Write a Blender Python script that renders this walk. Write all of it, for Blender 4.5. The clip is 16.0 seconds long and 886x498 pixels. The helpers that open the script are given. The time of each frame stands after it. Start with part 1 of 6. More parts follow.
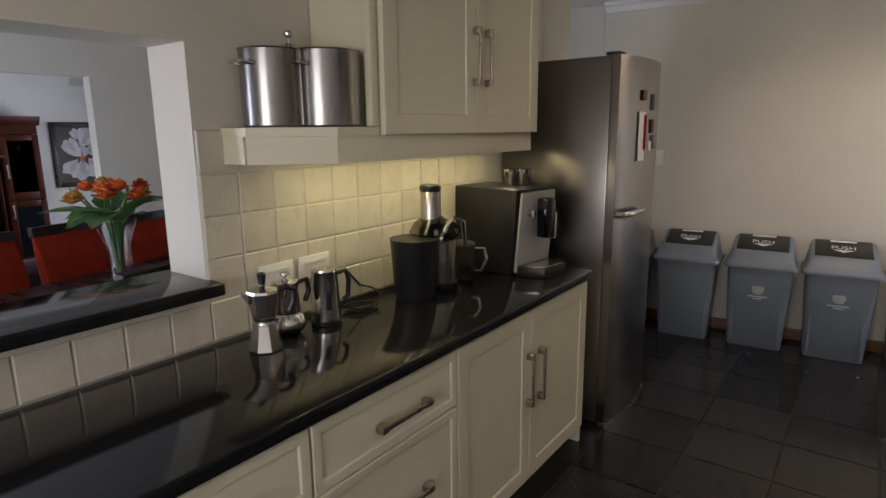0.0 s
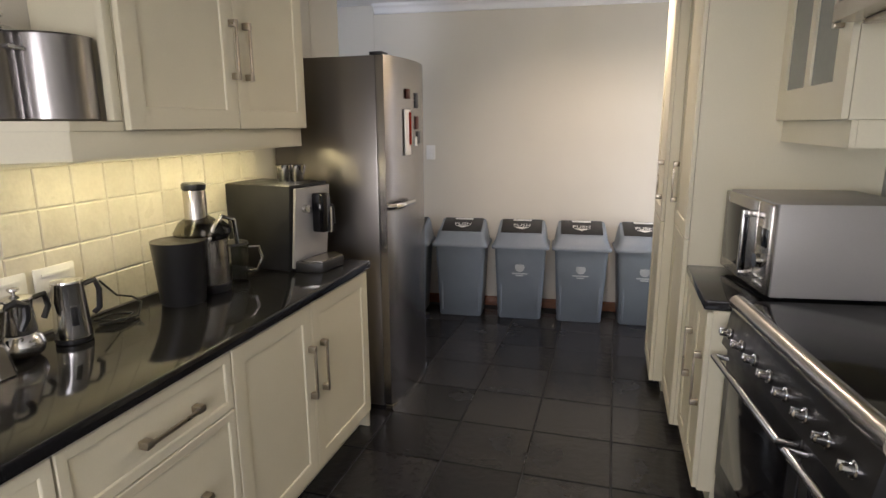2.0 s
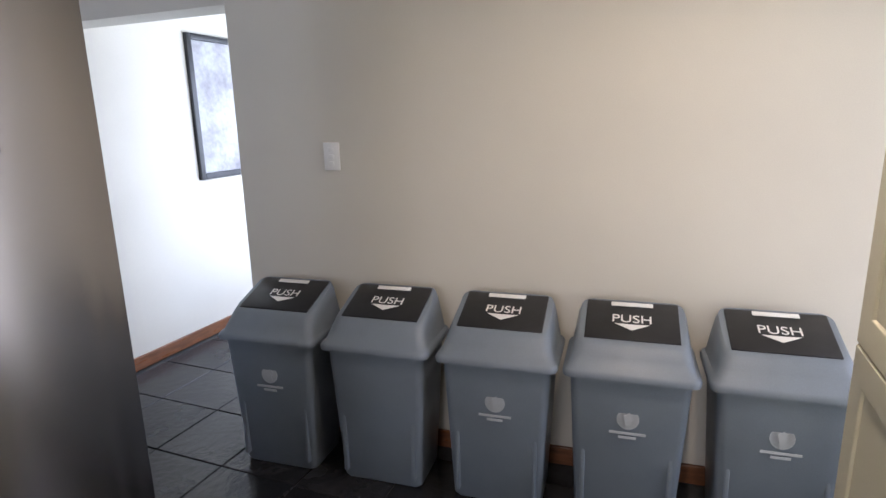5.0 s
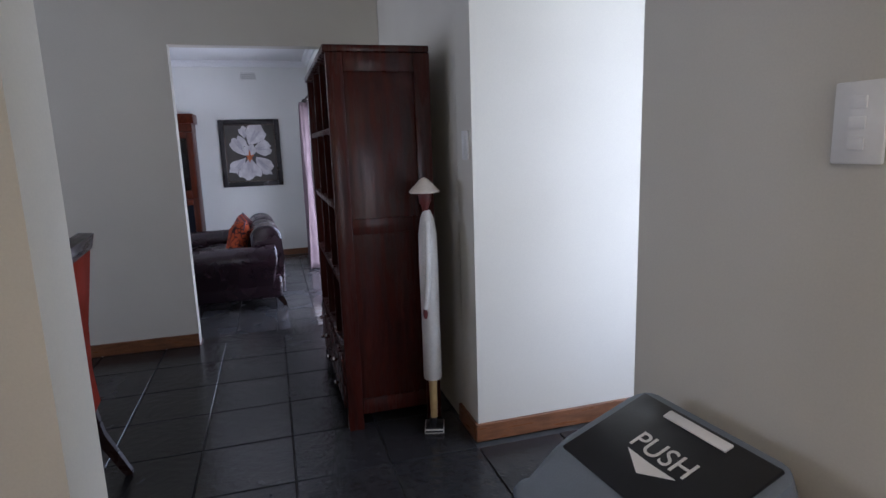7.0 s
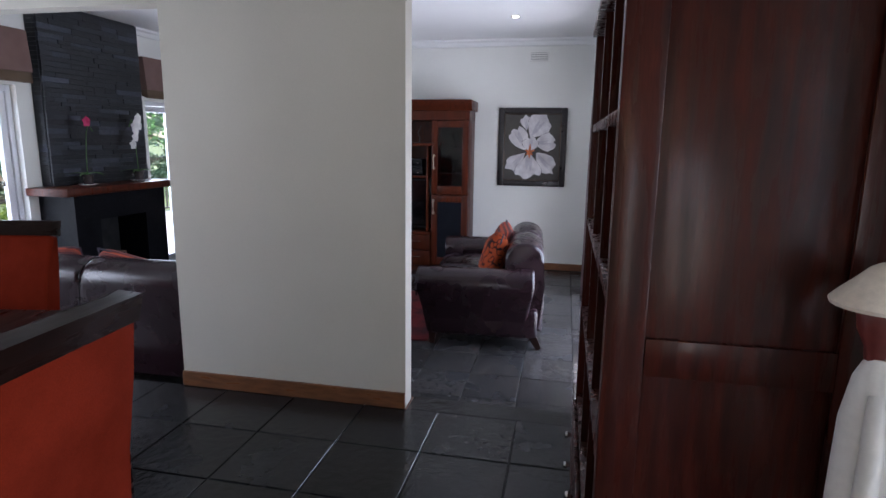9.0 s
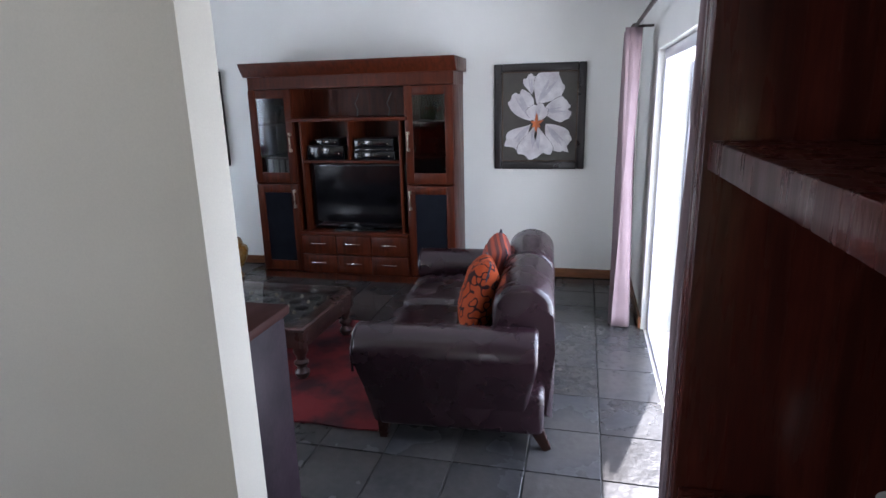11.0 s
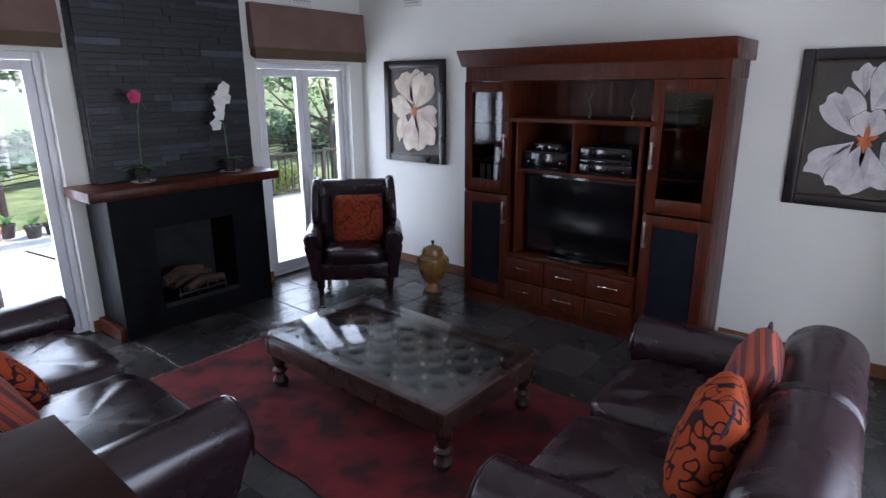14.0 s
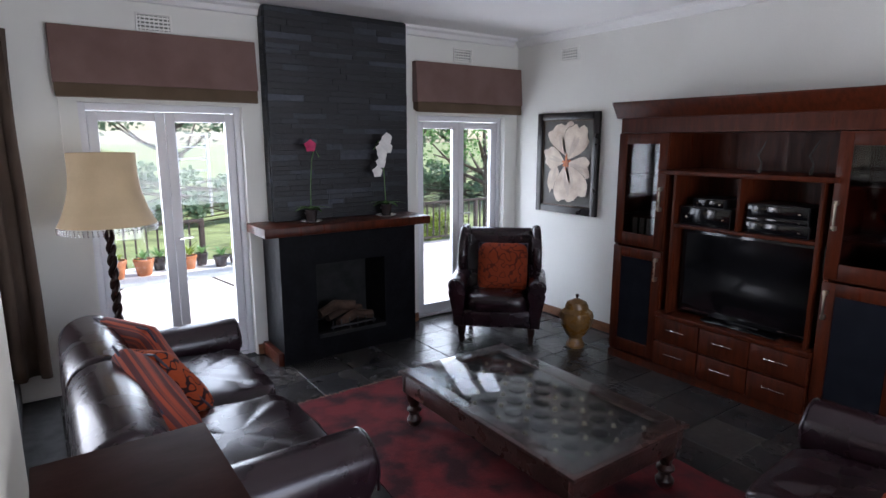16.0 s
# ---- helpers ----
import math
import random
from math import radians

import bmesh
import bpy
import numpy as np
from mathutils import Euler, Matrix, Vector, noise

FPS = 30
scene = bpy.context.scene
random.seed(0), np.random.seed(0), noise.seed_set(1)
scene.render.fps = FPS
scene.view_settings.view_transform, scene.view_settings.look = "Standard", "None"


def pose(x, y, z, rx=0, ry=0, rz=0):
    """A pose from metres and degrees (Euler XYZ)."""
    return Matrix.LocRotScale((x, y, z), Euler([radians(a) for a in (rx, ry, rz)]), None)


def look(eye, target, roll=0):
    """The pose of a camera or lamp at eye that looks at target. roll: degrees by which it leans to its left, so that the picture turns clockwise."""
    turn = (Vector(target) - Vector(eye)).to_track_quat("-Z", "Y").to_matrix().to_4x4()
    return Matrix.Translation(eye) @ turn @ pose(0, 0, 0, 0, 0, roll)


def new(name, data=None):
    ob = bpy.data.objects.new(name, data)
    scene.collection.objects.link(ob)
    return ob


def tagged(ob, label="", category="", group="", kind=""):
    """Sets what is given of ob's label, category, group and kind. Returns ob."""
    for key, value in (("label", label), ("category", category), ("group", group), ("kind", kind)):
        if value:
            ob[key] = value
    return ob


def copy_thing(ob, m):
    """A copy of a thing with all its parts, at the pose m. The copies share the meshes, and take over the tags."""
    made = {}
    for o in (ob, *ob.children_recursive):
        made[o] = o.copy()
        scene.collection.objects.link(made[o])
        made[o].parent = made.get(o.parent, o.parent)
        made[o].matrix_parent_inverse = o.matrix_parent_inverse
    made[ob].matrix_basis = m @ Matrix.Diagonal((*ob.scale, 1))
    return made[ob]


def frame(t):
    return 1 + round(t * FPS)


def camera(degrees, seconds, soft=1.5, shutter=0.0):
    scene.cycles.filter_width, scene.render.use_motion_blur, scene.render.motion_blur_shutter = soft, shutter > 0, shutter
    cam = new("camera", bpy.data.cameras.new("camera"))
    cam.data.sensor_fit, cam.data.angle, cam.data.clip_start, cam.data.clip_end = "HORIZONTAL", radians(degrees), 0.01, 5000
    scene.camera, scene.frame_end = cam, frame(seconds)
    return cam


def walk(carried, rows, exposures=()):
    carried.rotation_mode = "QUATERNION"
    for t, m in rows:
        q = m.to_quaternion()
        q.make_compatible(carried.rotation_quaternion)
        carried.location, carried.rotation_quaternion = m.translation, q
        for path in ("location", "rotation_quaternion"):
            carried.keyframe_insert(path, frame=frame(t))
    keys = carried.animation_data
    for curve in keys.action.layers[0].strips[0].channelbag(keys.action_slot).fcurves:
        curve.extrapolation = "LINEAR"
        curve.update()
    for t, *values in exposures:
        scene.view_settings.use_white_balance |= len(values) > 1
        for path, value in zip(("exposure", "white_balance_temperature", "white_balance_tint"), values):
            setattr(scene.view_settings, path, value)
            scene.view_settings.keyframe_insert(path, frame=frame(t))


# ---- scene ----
cam = camera(75.0, 16.0)
PATH = [
    (0, (1.021, -2.557, 1.559), (-0.146, -0.983, 1.157), -0.6),
    (0.5, (1.057, -2.555, 1.55), (0.063, -0.867, 1.146), -0.5),
    (1, (1.09, -2.561, 1.556), (0.252, -0.793, 1.144), -0.5),
    (1.5, (1.109, -2.569, 1.553), (0.424, -0.736, 1.138), -0.5),
    (2, (1.133, -2.571, 1.558), (0.585, -0.694, 1.138), -0.3),
    (2.5, (1.136, -2.527, 1.547), (0.704, -0.623, 1.116), -0.4),
    (3, (1.105, -2.291, 1.564), (0.721, -0.378, 1.122), -0.3),
    (3.2, (1.103, -2.087, 1.592), (0.715, -0.176, 1.147), -0.3),
    (5.3, (1.02, 0.345, 1.458), (0.085, 2.045, 1.005), -1.9),
    (5.5, (0.979, 0.536, 1.431), (-0.137, 2.137, 0.993), -2.2),
    (6, (0.78, 0.783, 1.409), (-0.674, 2.091, 0.987), -2.1),
    (6.5, (0.525, 1.15, 1.368), (-1.211, 2.074, 0.998), -1.9),
    (7, (0.296, 1.357, 1.32), (-1.593, 1.907, 0.961), -1.9),
    (7.5, (-0.018, 1.488, 1.303), (-1.976, 1.648, 0.932), -1.2),
    (8, (-0.318, 1.572, 1.344), (-2.282, 1.481, 0.972), -0.6),
    (8.5, (-0.727, 1.583, 1.377), (-2.671, 1.297, 1.004), -0.3),
    (9, (-1.222, 1.533, 1.343), (-3.146, 1.128, 0.974), 0.7),
    (9.2, (-1.405, 1.532, 1.341), (-3.324, 1.11, 0.969), 0.6),
    (11.3, (-3.129, 1.506, 1.45), (-5.004, 1.044, 0.927), -1.3),
    (11.5, (-3.275, 1.484, 1.446), (-5.146, 1.024, 0.91), -1.1),
    (12, (-3.542, 1.445, 1.445), (-5.398, 0.967, 0.875), -1.1),
    (12.5, (-3.738, 1.41, 1.471), (-5.533, 0.735, 0.902), -1.0),
    (13, (-3.903, 1.375, 1.478), (-5.598, 0.476, 0.914), -0.7),
    (13.5, (-4.01, 1.356, 1.497), (-5.605, 0.286, 0.941), -0.4),
    (14, (-4.043, 1.369, 1.525), (-5.526, 0.139, 0.986), -0.3),
    (14.5, (-4.072, 1.404, 1.534), (-5.463, 0.041, 1.078), -0.4),
    (15, (-4.085, 1.4, 1.513), (-5.401, -0.051, 1.112), -0.1),
    (15.5, (-4.081, 1.402, 1.518), (-5.305, -0.132, 1.136), -0.2),
    (16, (-4.083, 1.395, 1.514), (-5.216, -0.211, 1.145), -0.0),
]
walk(cam, [(t, look(eye, target, roll)) for t, eye, target, roll in PATH],
     exposures=[(0.0, 0.55, 5950, 21), (1.5, 1.2, 5850, 21), (3.0, 1.42, 5800, 21), (5.3, 1.22, 5600, 22), (6.0, 1.0, 5600, 22), (6.5, 0.83, 5600, 22), (7.5, 0.8, 5500, 23), (9.0, 1.2, 5850, 20),
                (12.0, 1.6, 5850, 17), (13.0, 1.15, 5850, 20), (16.0, 1.05, 6200, 20)])

# world, sun and window light
world = bpy.data.worlds.new("sky")
scene.world = world
world.use_nodes = True
wn = world.node_tree.nodes
sky = wn.new("ShaderNodeTexSky")
sky.sky_type = 'NISHITA'
sky.sun_disc = False
sky.sun_elevation = radians(46)
sky.sun_rotation = radians(-73.5)
wn["Background"].inputs[1].default_value = 0.15
world.node_tree.links.new(sky.outputs[0], wn["Background"].inputs[0])
SUN_DIR = Vector((-0.71, 0.21, 0.79))
sun = new("sun", bpy.data.lights.new("sun", 'SUN'))
sun.data.energy, sun.data.angle, sun.data.color = 5.0, radians(0.6), (1.0, 0.95, 0.88)
sun.rotation_euler = SUN_DIR.to_track_quat("Z", "Y").to_euler()


def window_light(name, eye, target, w, h, watts, color=(0.86, 0.93, 1.0)):
    """Area lamp for sky light through an opening; also used for added fill."""
    ob = new(name, bpy.data.lights.new(name, 'AREA'))
    ob.data.shape, ob.data.size, ob.data.size_y = 'RECTANGLE', w, h
    ob.data.energy, ob.data.color = watts, color
    ob.matrix_world = look(eye, target)
    return ob


def spot_light(name, x, y, z, watts, color=(1.0, 0.8, 0.55), size=100, radius=0.03):
    ob = new(name, bpy.data.lights.new(name, 'SPOT'))
    ob.data.energy, ob.data.color = watts, color
    ob.data.spot_size, ob.data.spot_blend, ob.data.shadow_soft_size = radians(size), 1.0, radius
    ob.location = (x, y, z)
    return ob


window_light("sky_sliding_door", (-5.8, 2.42, 0.78), (-5.8, 0.0, 0.3), 2.2, 1.8, 36)
window_light("sky_french_door_east", (-4.88, -3.32, 0.8), (-4.9, 0.0, 0.3), 1.0, 1.85, 22)
window_light("sky_french_door_west", (-7.45, -3.32, 0.8), (-7.4, 0.0, 0.3), 1.0, 1.85, 20)
window_light("sky_dining_window", (-2.6, -3.3, 1.2), (-2.4, 0.0, 0.8), 1.5, 1.6, 31)
window_light("sky_passage_window", (-0.66, 3.6, 1.3), (-2.0, 3.0, 1.1), 1.3, 1.6, 19)
# added fill from the unseen passage end, brightens the passage and wall nib
window_light("fill_passage_end", (-1.46, 5.16, 1.3), (-1.3, 0.0, 0.9), 0.9, 1.8, 18)
# added warm fill from an assumed, unseen opening at the kitchen's south end
window_light("fill_kitchen_south", (0.9, -5.0, 1.5), (0.8, 0.0, 1.2), 1.6, 1.1, 27, (1.0, 0.93, 0.82))
window_light("sky_kitchen_side", (2.34, 1.88, 1.2), (0.0, 1.55, 1.05), 0.72, 1.8, 6, (1.0, 0.93, 0.84))
for lx, ly, watts in ((0.75, -1.9, 4), (0.75, 0.1, 8), (1.15, 1.25, 25)):
    spot_light("downlight_lamp", lx, ly, 2.43, watts, size=165)
strip = window_light("under_cabinet_lamp", (-0.42, -0.68, 1.468), (-0.47, -0.68, 0.9), 1.25, 0.03, 1.9, (1.0, 0.86, 0.40))


# ---- materials ----
def mat(name, color, rough=0.5, metal=0.0, var=0.12, scale=6.0, fine=60.0, bump=0.08, color2=None, stretch=(1, 1, 1),
        coat=0.0, island=0.0, spec=0.5, detail=5.0, thresh=(0.35, 0.7), rvar=0.1, band=0.0, thin=0.0, rare=0.0):
    """Procedural surface: a coarse and a fine noise mix two tones, vary the gloss and give relief."""
    m = bpy.data.materials.new(name)
    m.use_nodes = True
    n, ln = m.node_tree.nodes, m.node_tree.links
    b = n["Principled BSDF"]
    b.inputs["Metallic"].default_value = metal
    b.inputs["Coat Weight"].default_value = coat
    b.inputs["Coat Roughness"].default_value = 0.12
    b.inputs["Specular IOR Level"].default_value = spec
    tc, mp = n.new("ShaderNodeTexCoord"), n.new("ShaderNodeMapping")
    mp.inputs["Scale"].default_value = stretch
    ln.new(tc.outputs["Object"], mp.inputs[0])
    if island:
        info, add = n.new("ShaderNodeObjectInfo"), n.new("ShaderNodeVectorMath")
        add.operation = 'MULTIPLY_ADD'
        comb = n.new("ShaderNodeCombineXYZ")
        for k in range(3):
            ln.new(info.outputs["Random"], comb.inputs[k])
        add.inputs[1].default_value = (17, 29, 41)
        ln.new(comb.outputs[0], add.inputs[0])
        ln.new(mp.outputs[0], add.inputs[2])
        vec = add.outputs[0]
    else:
        vec = mp.outputs[0]
    big, small = n.new("ShaderNodeTexNoise"), n.new("ShaderNodeTexNoise")
    big.inputs["Scale"].default_value, big.inputs["Detail"].default_value = scale, detail
    small.inputs["Scale"].default_value, small.inputs["Detail"].default_value = fine, 4.0
    ln.new(vec, big.inputs["Vector"])
    ln.new(vec, small.inputs["Vector"])
    ramp = n.new("ShaderNodeMapRange")
    ramp.inputs[1].default_value, ramp.inputs[2].default_value = thresh
    if band:
        sub, ab = n.new("ShaderNodeMath"), n.new("ShaderNodeMath")
        sub.operation, ab.operation = 'SUBTRACT', 'ABSOLUTE'
        sub.inputs[1].default_value = 0.5
        ln.new(big.outputs["Fac"], sub.inputs[0])
        ln.new(sub.outputs[0], ab.inputs[0])
        ln.new(ab.outputs[0], ramp.inputs[0])
        ramp.inputs[1].default_value, ramp.inputs[2].default_value = band, band * 0.6
    else:
        ln.new(big.outputs["Fac"], ramp.inputs[0])
    c2 = color2 or tuple(c * (1 - 2.2 * var) for c in color)
    mix = n.new("ShaderNodeMix")
    mix.data_type = 'RGBA'
    mix.inputs["A"].default_value, mix.inputs["B"].default_value = (*color, 1), (*c2, 1)
    ln.new(ramp.outputs[0], mix.inputs["Factor"])
    hsv = n.new("ShaderNodeHueSaturation")
    val = n.new("ShaderNodeMapRange")
    val.inputs[1].default_value, val.inputs[2].default_value = 0.25, 0.75
    val.inputs[3].default_value, val.inputs[4].default_value = 1 - var, 1 + var
    ln.new(small.outputs["Fac"], val.inputs[0])
    out = val.outputs[0]
    if island:
        isl = n.new("ShaderNodeMapRange")
        isl.inputs[3].default_value, isl.inputs[4].default_value = 1 - island, 1 + island + rare
        if rare:                            # most pieces alike, a few much paler
            rp = n.new("ShaderNodeMath")
            rp.operation = 'POWER'
            rp.inputs[1].default_value = 5.0
            ln.new(info.outputs["Random"], rp.inputs[0])
            ln.new(rp.outputs[0], isl.inputs[0])
        else:
            ln.new(info.outputs["Random"], isl.inputs[0])
        mul = n.new("ShaderNodeMath")
        mul.operation = 'MULTIPLY'
        ln.new(out, mul.inputs[0])
        ln.new(isl.outputs[0], mul.inputs[1])
        out = mul.outputs[0]
    ln.new(out, hsv.inputs["Value"])
    ln.new(mix.outputs["Result"], hsv.inputs["Color"])
    ln.new(hsv.outputs[0], b.inputs["Base Color"])
    rr = n.new("ShaderNodeMapRange")
    rr.inputs[1].default_value, rr.inputs[2].default_value = 0.3, 0.7
    rr.inputs[3].default_value, rr.inputs[4].default_value = max(0.02, rough - rvar), min(1.0, rough + rvar)
    ln.new(big.outputs["Fac"], rr.inputs[0])
    ln.new(rr.outputs[0], b.inputs["Roughness"])
    if bump:
        bp = n.new("ShaderNodeBump")
        bp.inputs["Strength"].default_value, bp.inputs["Distance"].default_value = bump, 0.01
        ln.new(small.outputs["Fac"], bp.inputs["Height"])
        ln.new(bp.outputs[0], b.inputs["Normal"])
    if thin:
        # light passes through thin leaves
        tr, mx = n.new("ShaderNodeBsdfTranslucent"), n.new("ShaderNodeMixShader")
        mx.inputs[0].default_value = thin
        ln.new(hsv.outputs[0], tr.inputs["Color"])
        ln.new(b.outputs[0], mx.inputs[1])
        ln.new(tr.outputs[0], mx.inputs[2])
        ln.new(mx.outputs[0], n["Material Output"].inputs[0])
    return m


def glass(name, tint=(0.95, 0.97, 0.97), rough=0.02, edge=0.9):
    """A thin clear pane."""
    m = bpy.data.materials.new(name)
    m.use_nodes = True
    n, ln = m.node_tree.nodes, m.node_tree.links
    n.remove(n["Principled BSDF"])
    t, g, mx, fr = n.new("ShaderNodeBsdfTransparent"), n.new("ShaderNodeBsdfGlossy"), n.new("ShaderNodeMixShader"), n.new("ShaderNodeLayerWeight")
    t.inputs[0].default_value = (*tint, 1)
    g.inputs["Roughness"].default_value = rough
    fr.inputs[0].default_value = 0.5
    pw, ad = n.new("ShaderNodeMath"), n.new("ShaderNodeMath")
    pw.operation, ad.operation = 'POWER', 'MULTIPLY_ADD'
    pw.inputs[1].default_value, ad.inputs[1].default_value, ad.inputs[2].default_value = 5.0, edge, 0.04
    ln.new(fr.outputs["Facing"], pw.inputs[0])
    ln.new(pw.outputs[0], ad.inputs[0])
    ln.new(ad.outputs[0], mx.inputs[0])
    ln.new(t.outputs[0], mx.inputs[1])
    ln.new(g.outputs[0], mx.inputs[2])
    ln.new(mx.outputs[0], n["Material Output"].inputs[0])
    return m


def glow(name, color, strength):
    m = bpy.data.materials.new(name)
    m.use_nodes = True
    b = m.node_tree.nodes["Principled BSDF"]
    b.inputs["Base Color"].default_value = (*color, 1)
    b.inputs["Emission Color"].default_value = (*color, 1)
    b.inputs["Emission Strength"].default_value = strength
    return m


M = {}
M["wall"] = mat("cream_paint", (0.61, 0.575, 0.488), 0.75, var=0.03, scale=1.3, fine=220, bump=0.05)
M["wall_white"] = mat("white_wall_paint", (0.74, 0.74, 0.70), 0.7, var=0.03, scale=1.3, fine=220, bump=0.05)
M["ceiling"] = mat("ceiling_paint", (0.80, 0.80, 0.79), 0.8, var=0.02, scale=1, fine=150, bump=0.03)
M["slate"] = mat("slate_tile", (0.022, 0.021, 0.021), 0.21, var=0.22, scale=3.0, fine=26, bump=0.26, color2=(0.014, 0.0145, 0.016), island=0.35, rvar=0.08, spec=0.36)
# browner living room slate, its colour also lifted for daylight from the doors
M["slate_daylit"] = mat("daylit_grey_brown_slate", (0.048, 0.044, 0.041), 0.24, var=0.22, scale=3.0, fine=26, bump=0.18, color2=(0.029, 0.029, 0.031), island=0.3, rvar=0.08, spec=0.4)
M["grout"] = mat("grey_grout", (0.045, 0.045, 0.044), 0.85, var=0.15, scale=10, fine=90)
M["cab"] = mat("cream_cabinet_paint", (0.70, 0.655, 0.485), 0.38, var=0.02, scale=2, fine=160, bump=0.02)
M["granite"] = mat("black_granite", (0.012, 0.012, 0.013), 0.09, var=0.5, scale=300, fine=700, bump=0.0, color2=(0.05, 0.045, 0.045), thresh=(0.58, 0.75), rvar=0.03, spec=0.35)
M["tile"] = mat("beige_wall_tile", (0.60, 0.56, 0.46), 0.35, var=0.05, scale=9, fine=70, bump=0.10, color2=(0.52, 0.48, 0.39), island=0.06)
M["steel"] = mat("brushed_steel", (0.50, 0.47, 0.43), 0.27, metal=1.0, var=0.005, scale=2, fine=90, bump=0.0, stretch=(14, 14, 0.4), rvar=0.004, color2=(0.495, 0.465, 0.425))
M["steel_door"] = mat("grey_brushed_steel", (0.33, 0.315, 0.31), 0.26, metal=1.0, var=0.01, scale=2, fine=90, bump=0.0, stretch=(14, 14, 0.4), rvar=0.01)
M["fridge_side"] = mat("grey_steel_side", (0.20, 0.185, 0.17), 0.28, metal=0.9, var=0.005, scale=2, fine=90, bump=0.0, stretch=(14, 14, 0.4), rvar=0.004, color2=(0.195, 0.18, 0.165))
M["chrome"] = mat("polished_steel", (0.66, 0.65, 0.63), 0.12, metal=1.0, var=0.03, scale=4, fine=80, bump=0.0, rvar=0.04)
M["nickel"] = mat("satin_nickel", (0.42, 0.37, 0.29), 0.33, metal=1.0, var=0.06, scale=20, fine=150, bump=0.02)
M["black"] = mat("black_plastic", (0.013, 0.013, 0.014), 0.38, var=0.1, scale=12, fine=200, bump=0.03)
M["gloss_black"] = mat("glossy_black", (0.004, 0.004, 0.005), 0.10, var=0.1, scale=5, fine=100, bump=0.0, rvar=0.03)
M["greyplastic"] = mat("grey_bin_plastic", (0.175, 0.205, 0.24), 0.40, var=0.05, scale=5, fine=240, bump=0.06)
M["whiteplastic"] = mat("white_plastic", (0.78, 0.77, 0.73), 0.35, var=0.02, scale=8, fine=100, bump=0.0)
M["wood_trim"] = mat("brown_skirting_wood", (0.21, 0.085, 0.035), 0.35, var=0.2, scale=4, fine=40, bump=0.08, stretch=(2, 2, 14))
M["mahogany"] = mat("dark_mahogany", (0.055, 0.0115, 0.0075), 0.28, var=0.3, scale=5, fine=36, bump=0.03, stretch=(9, 9, 0.8), coat=0.08, spec=0.2)
M["cherry"] = mat("cherry_wood", (0.072, 0.0145, 0.0055), 0.36, var=0.25, scale=4, fine=34, bump=0.05, stretch=(8, 8, 0.8), coat=0.0, spec=0.18)
M["darkwood"] = mat("dark_table_wood", (0.020, 0.009, 0.007), 0.30, var=0.2, scale=4, fine=40, bump=0.04, stretch=(1, 7, 7), coat=0.0, spec=0.13)
M["worntop"] = mat("worn_dark_tabletop", (0.034, 0.010, 0.008), 0.55, var=0.12, scale=4, fine=60, bump=0.02, stretch=(1, 2.5, 2.5), spec=0.04, color2=(0.020, 0.008, 0.007))
M["leather"] = mat("dark_brown_leather", (0.018, 0.0075, 0.0105), 0.27, var=0.12, scale=6, fine=260, bump=0.06, coat=0.10, spec=0.42, rvar=0.03)
M["redfabric"] = mat("rust_red_suede", (0.24, 0.022, 0.007), 0.9, var=0.12, scale=7, fine=280, bump=0.12, spec=0.1)
M["curtain"] = mat("mauve_curtain", (0.22, 0.155, 0.165), 0.8, var=0.06, scale=5, fine=300, bump=0.1)
M["curtain_brown"] = mat("brown_curtain", (0.11, 0.075, 0.055), 0.85, var=0.08, scale=5, fine=300, bump=0.1)
M["blind"] = mat("mauve_blind_fabric", (0.17, 0.098, 0.085), 0.85, var=0.07, scale=5, fine=320, bump=0.12)
M["blind_hem"] = mat("olive_blind_hem", (0.10, 0.064, 0.037), 0.85, var=0.08, scale=5, fine=320, bump=0.12)
M["upvc"] = mat("white_door_frame", (0.70, 0.70, 0.73), 0.4, var=0.02, scale=4, fine=90, bump=0.0)
M["glass"] = glass("window_glass")
M["stack"] = mat("dark_ledgestone", (0.0075, 0.0085, 0.012), 0.5, var=0.3, scale=9, fine=45, bump=0.35, color2=(0.013, 0.0145, 0.019), island=0.3, rare=4.0)
M["firebox"] = mat("soot_black", (0.008, 0.008, 0.008), 0.8, var=0.2, scale=9, fine=60)
M["rug"] = mat("red_overdyed_rug", (0.15, 0.006, 0.010), 0.95, var=0.16, scale=4.5, fine=130, bump=0.3, color2=(0.035, 0.004, 0.008), thresh=(0.42, 0.62))
M["fringe"] = mat("rug_fringe", (0.32, 0.16, 0.12), 0.95, var=0.2, scale=20, fine=200)
M["terracotta"] = mat("terracotta", (0.42, 0.15, 0.06), 0.8, var=0.15, scale=12, fine=90, bump=0.12)
M["leaf"] = mat("green_leaf", (0.17, 0.30, 0.12), 0.45, thin=0.55, var=0.3, scale=6, fine=60, bump=0.05, color2=(0.09, 0.24, 0.05))
M["leaf_lime"] = mat("lime_leaf", (0.26, 0.36, 0.05), 0.5, thin=0.45, var=0.25, scale=6, fine=60, bump=0.05)
M["soil"] = mat("potting_soil", (0.03, 0.02, 0.014), 0.95, var=0.3, scale=30, fine=120, bump=0.4)
M["paving"] = mat("pale_paving", (0.72, 0.68, 0.64), 0.8, var=0.10, scale=3, fine=60, bump=0.15, island=0.08)
M["water"] = mat("pale_pool_water", (0.30, 0.62, 0.66), 0.06, var=0.08, scale=3, fine=12, bump=0.12)
M["lawn"] = mat("grass", (0.24, 0.30, 0.12), 0.9, var=0.25, scale=2, fine=60, bump=0.5)
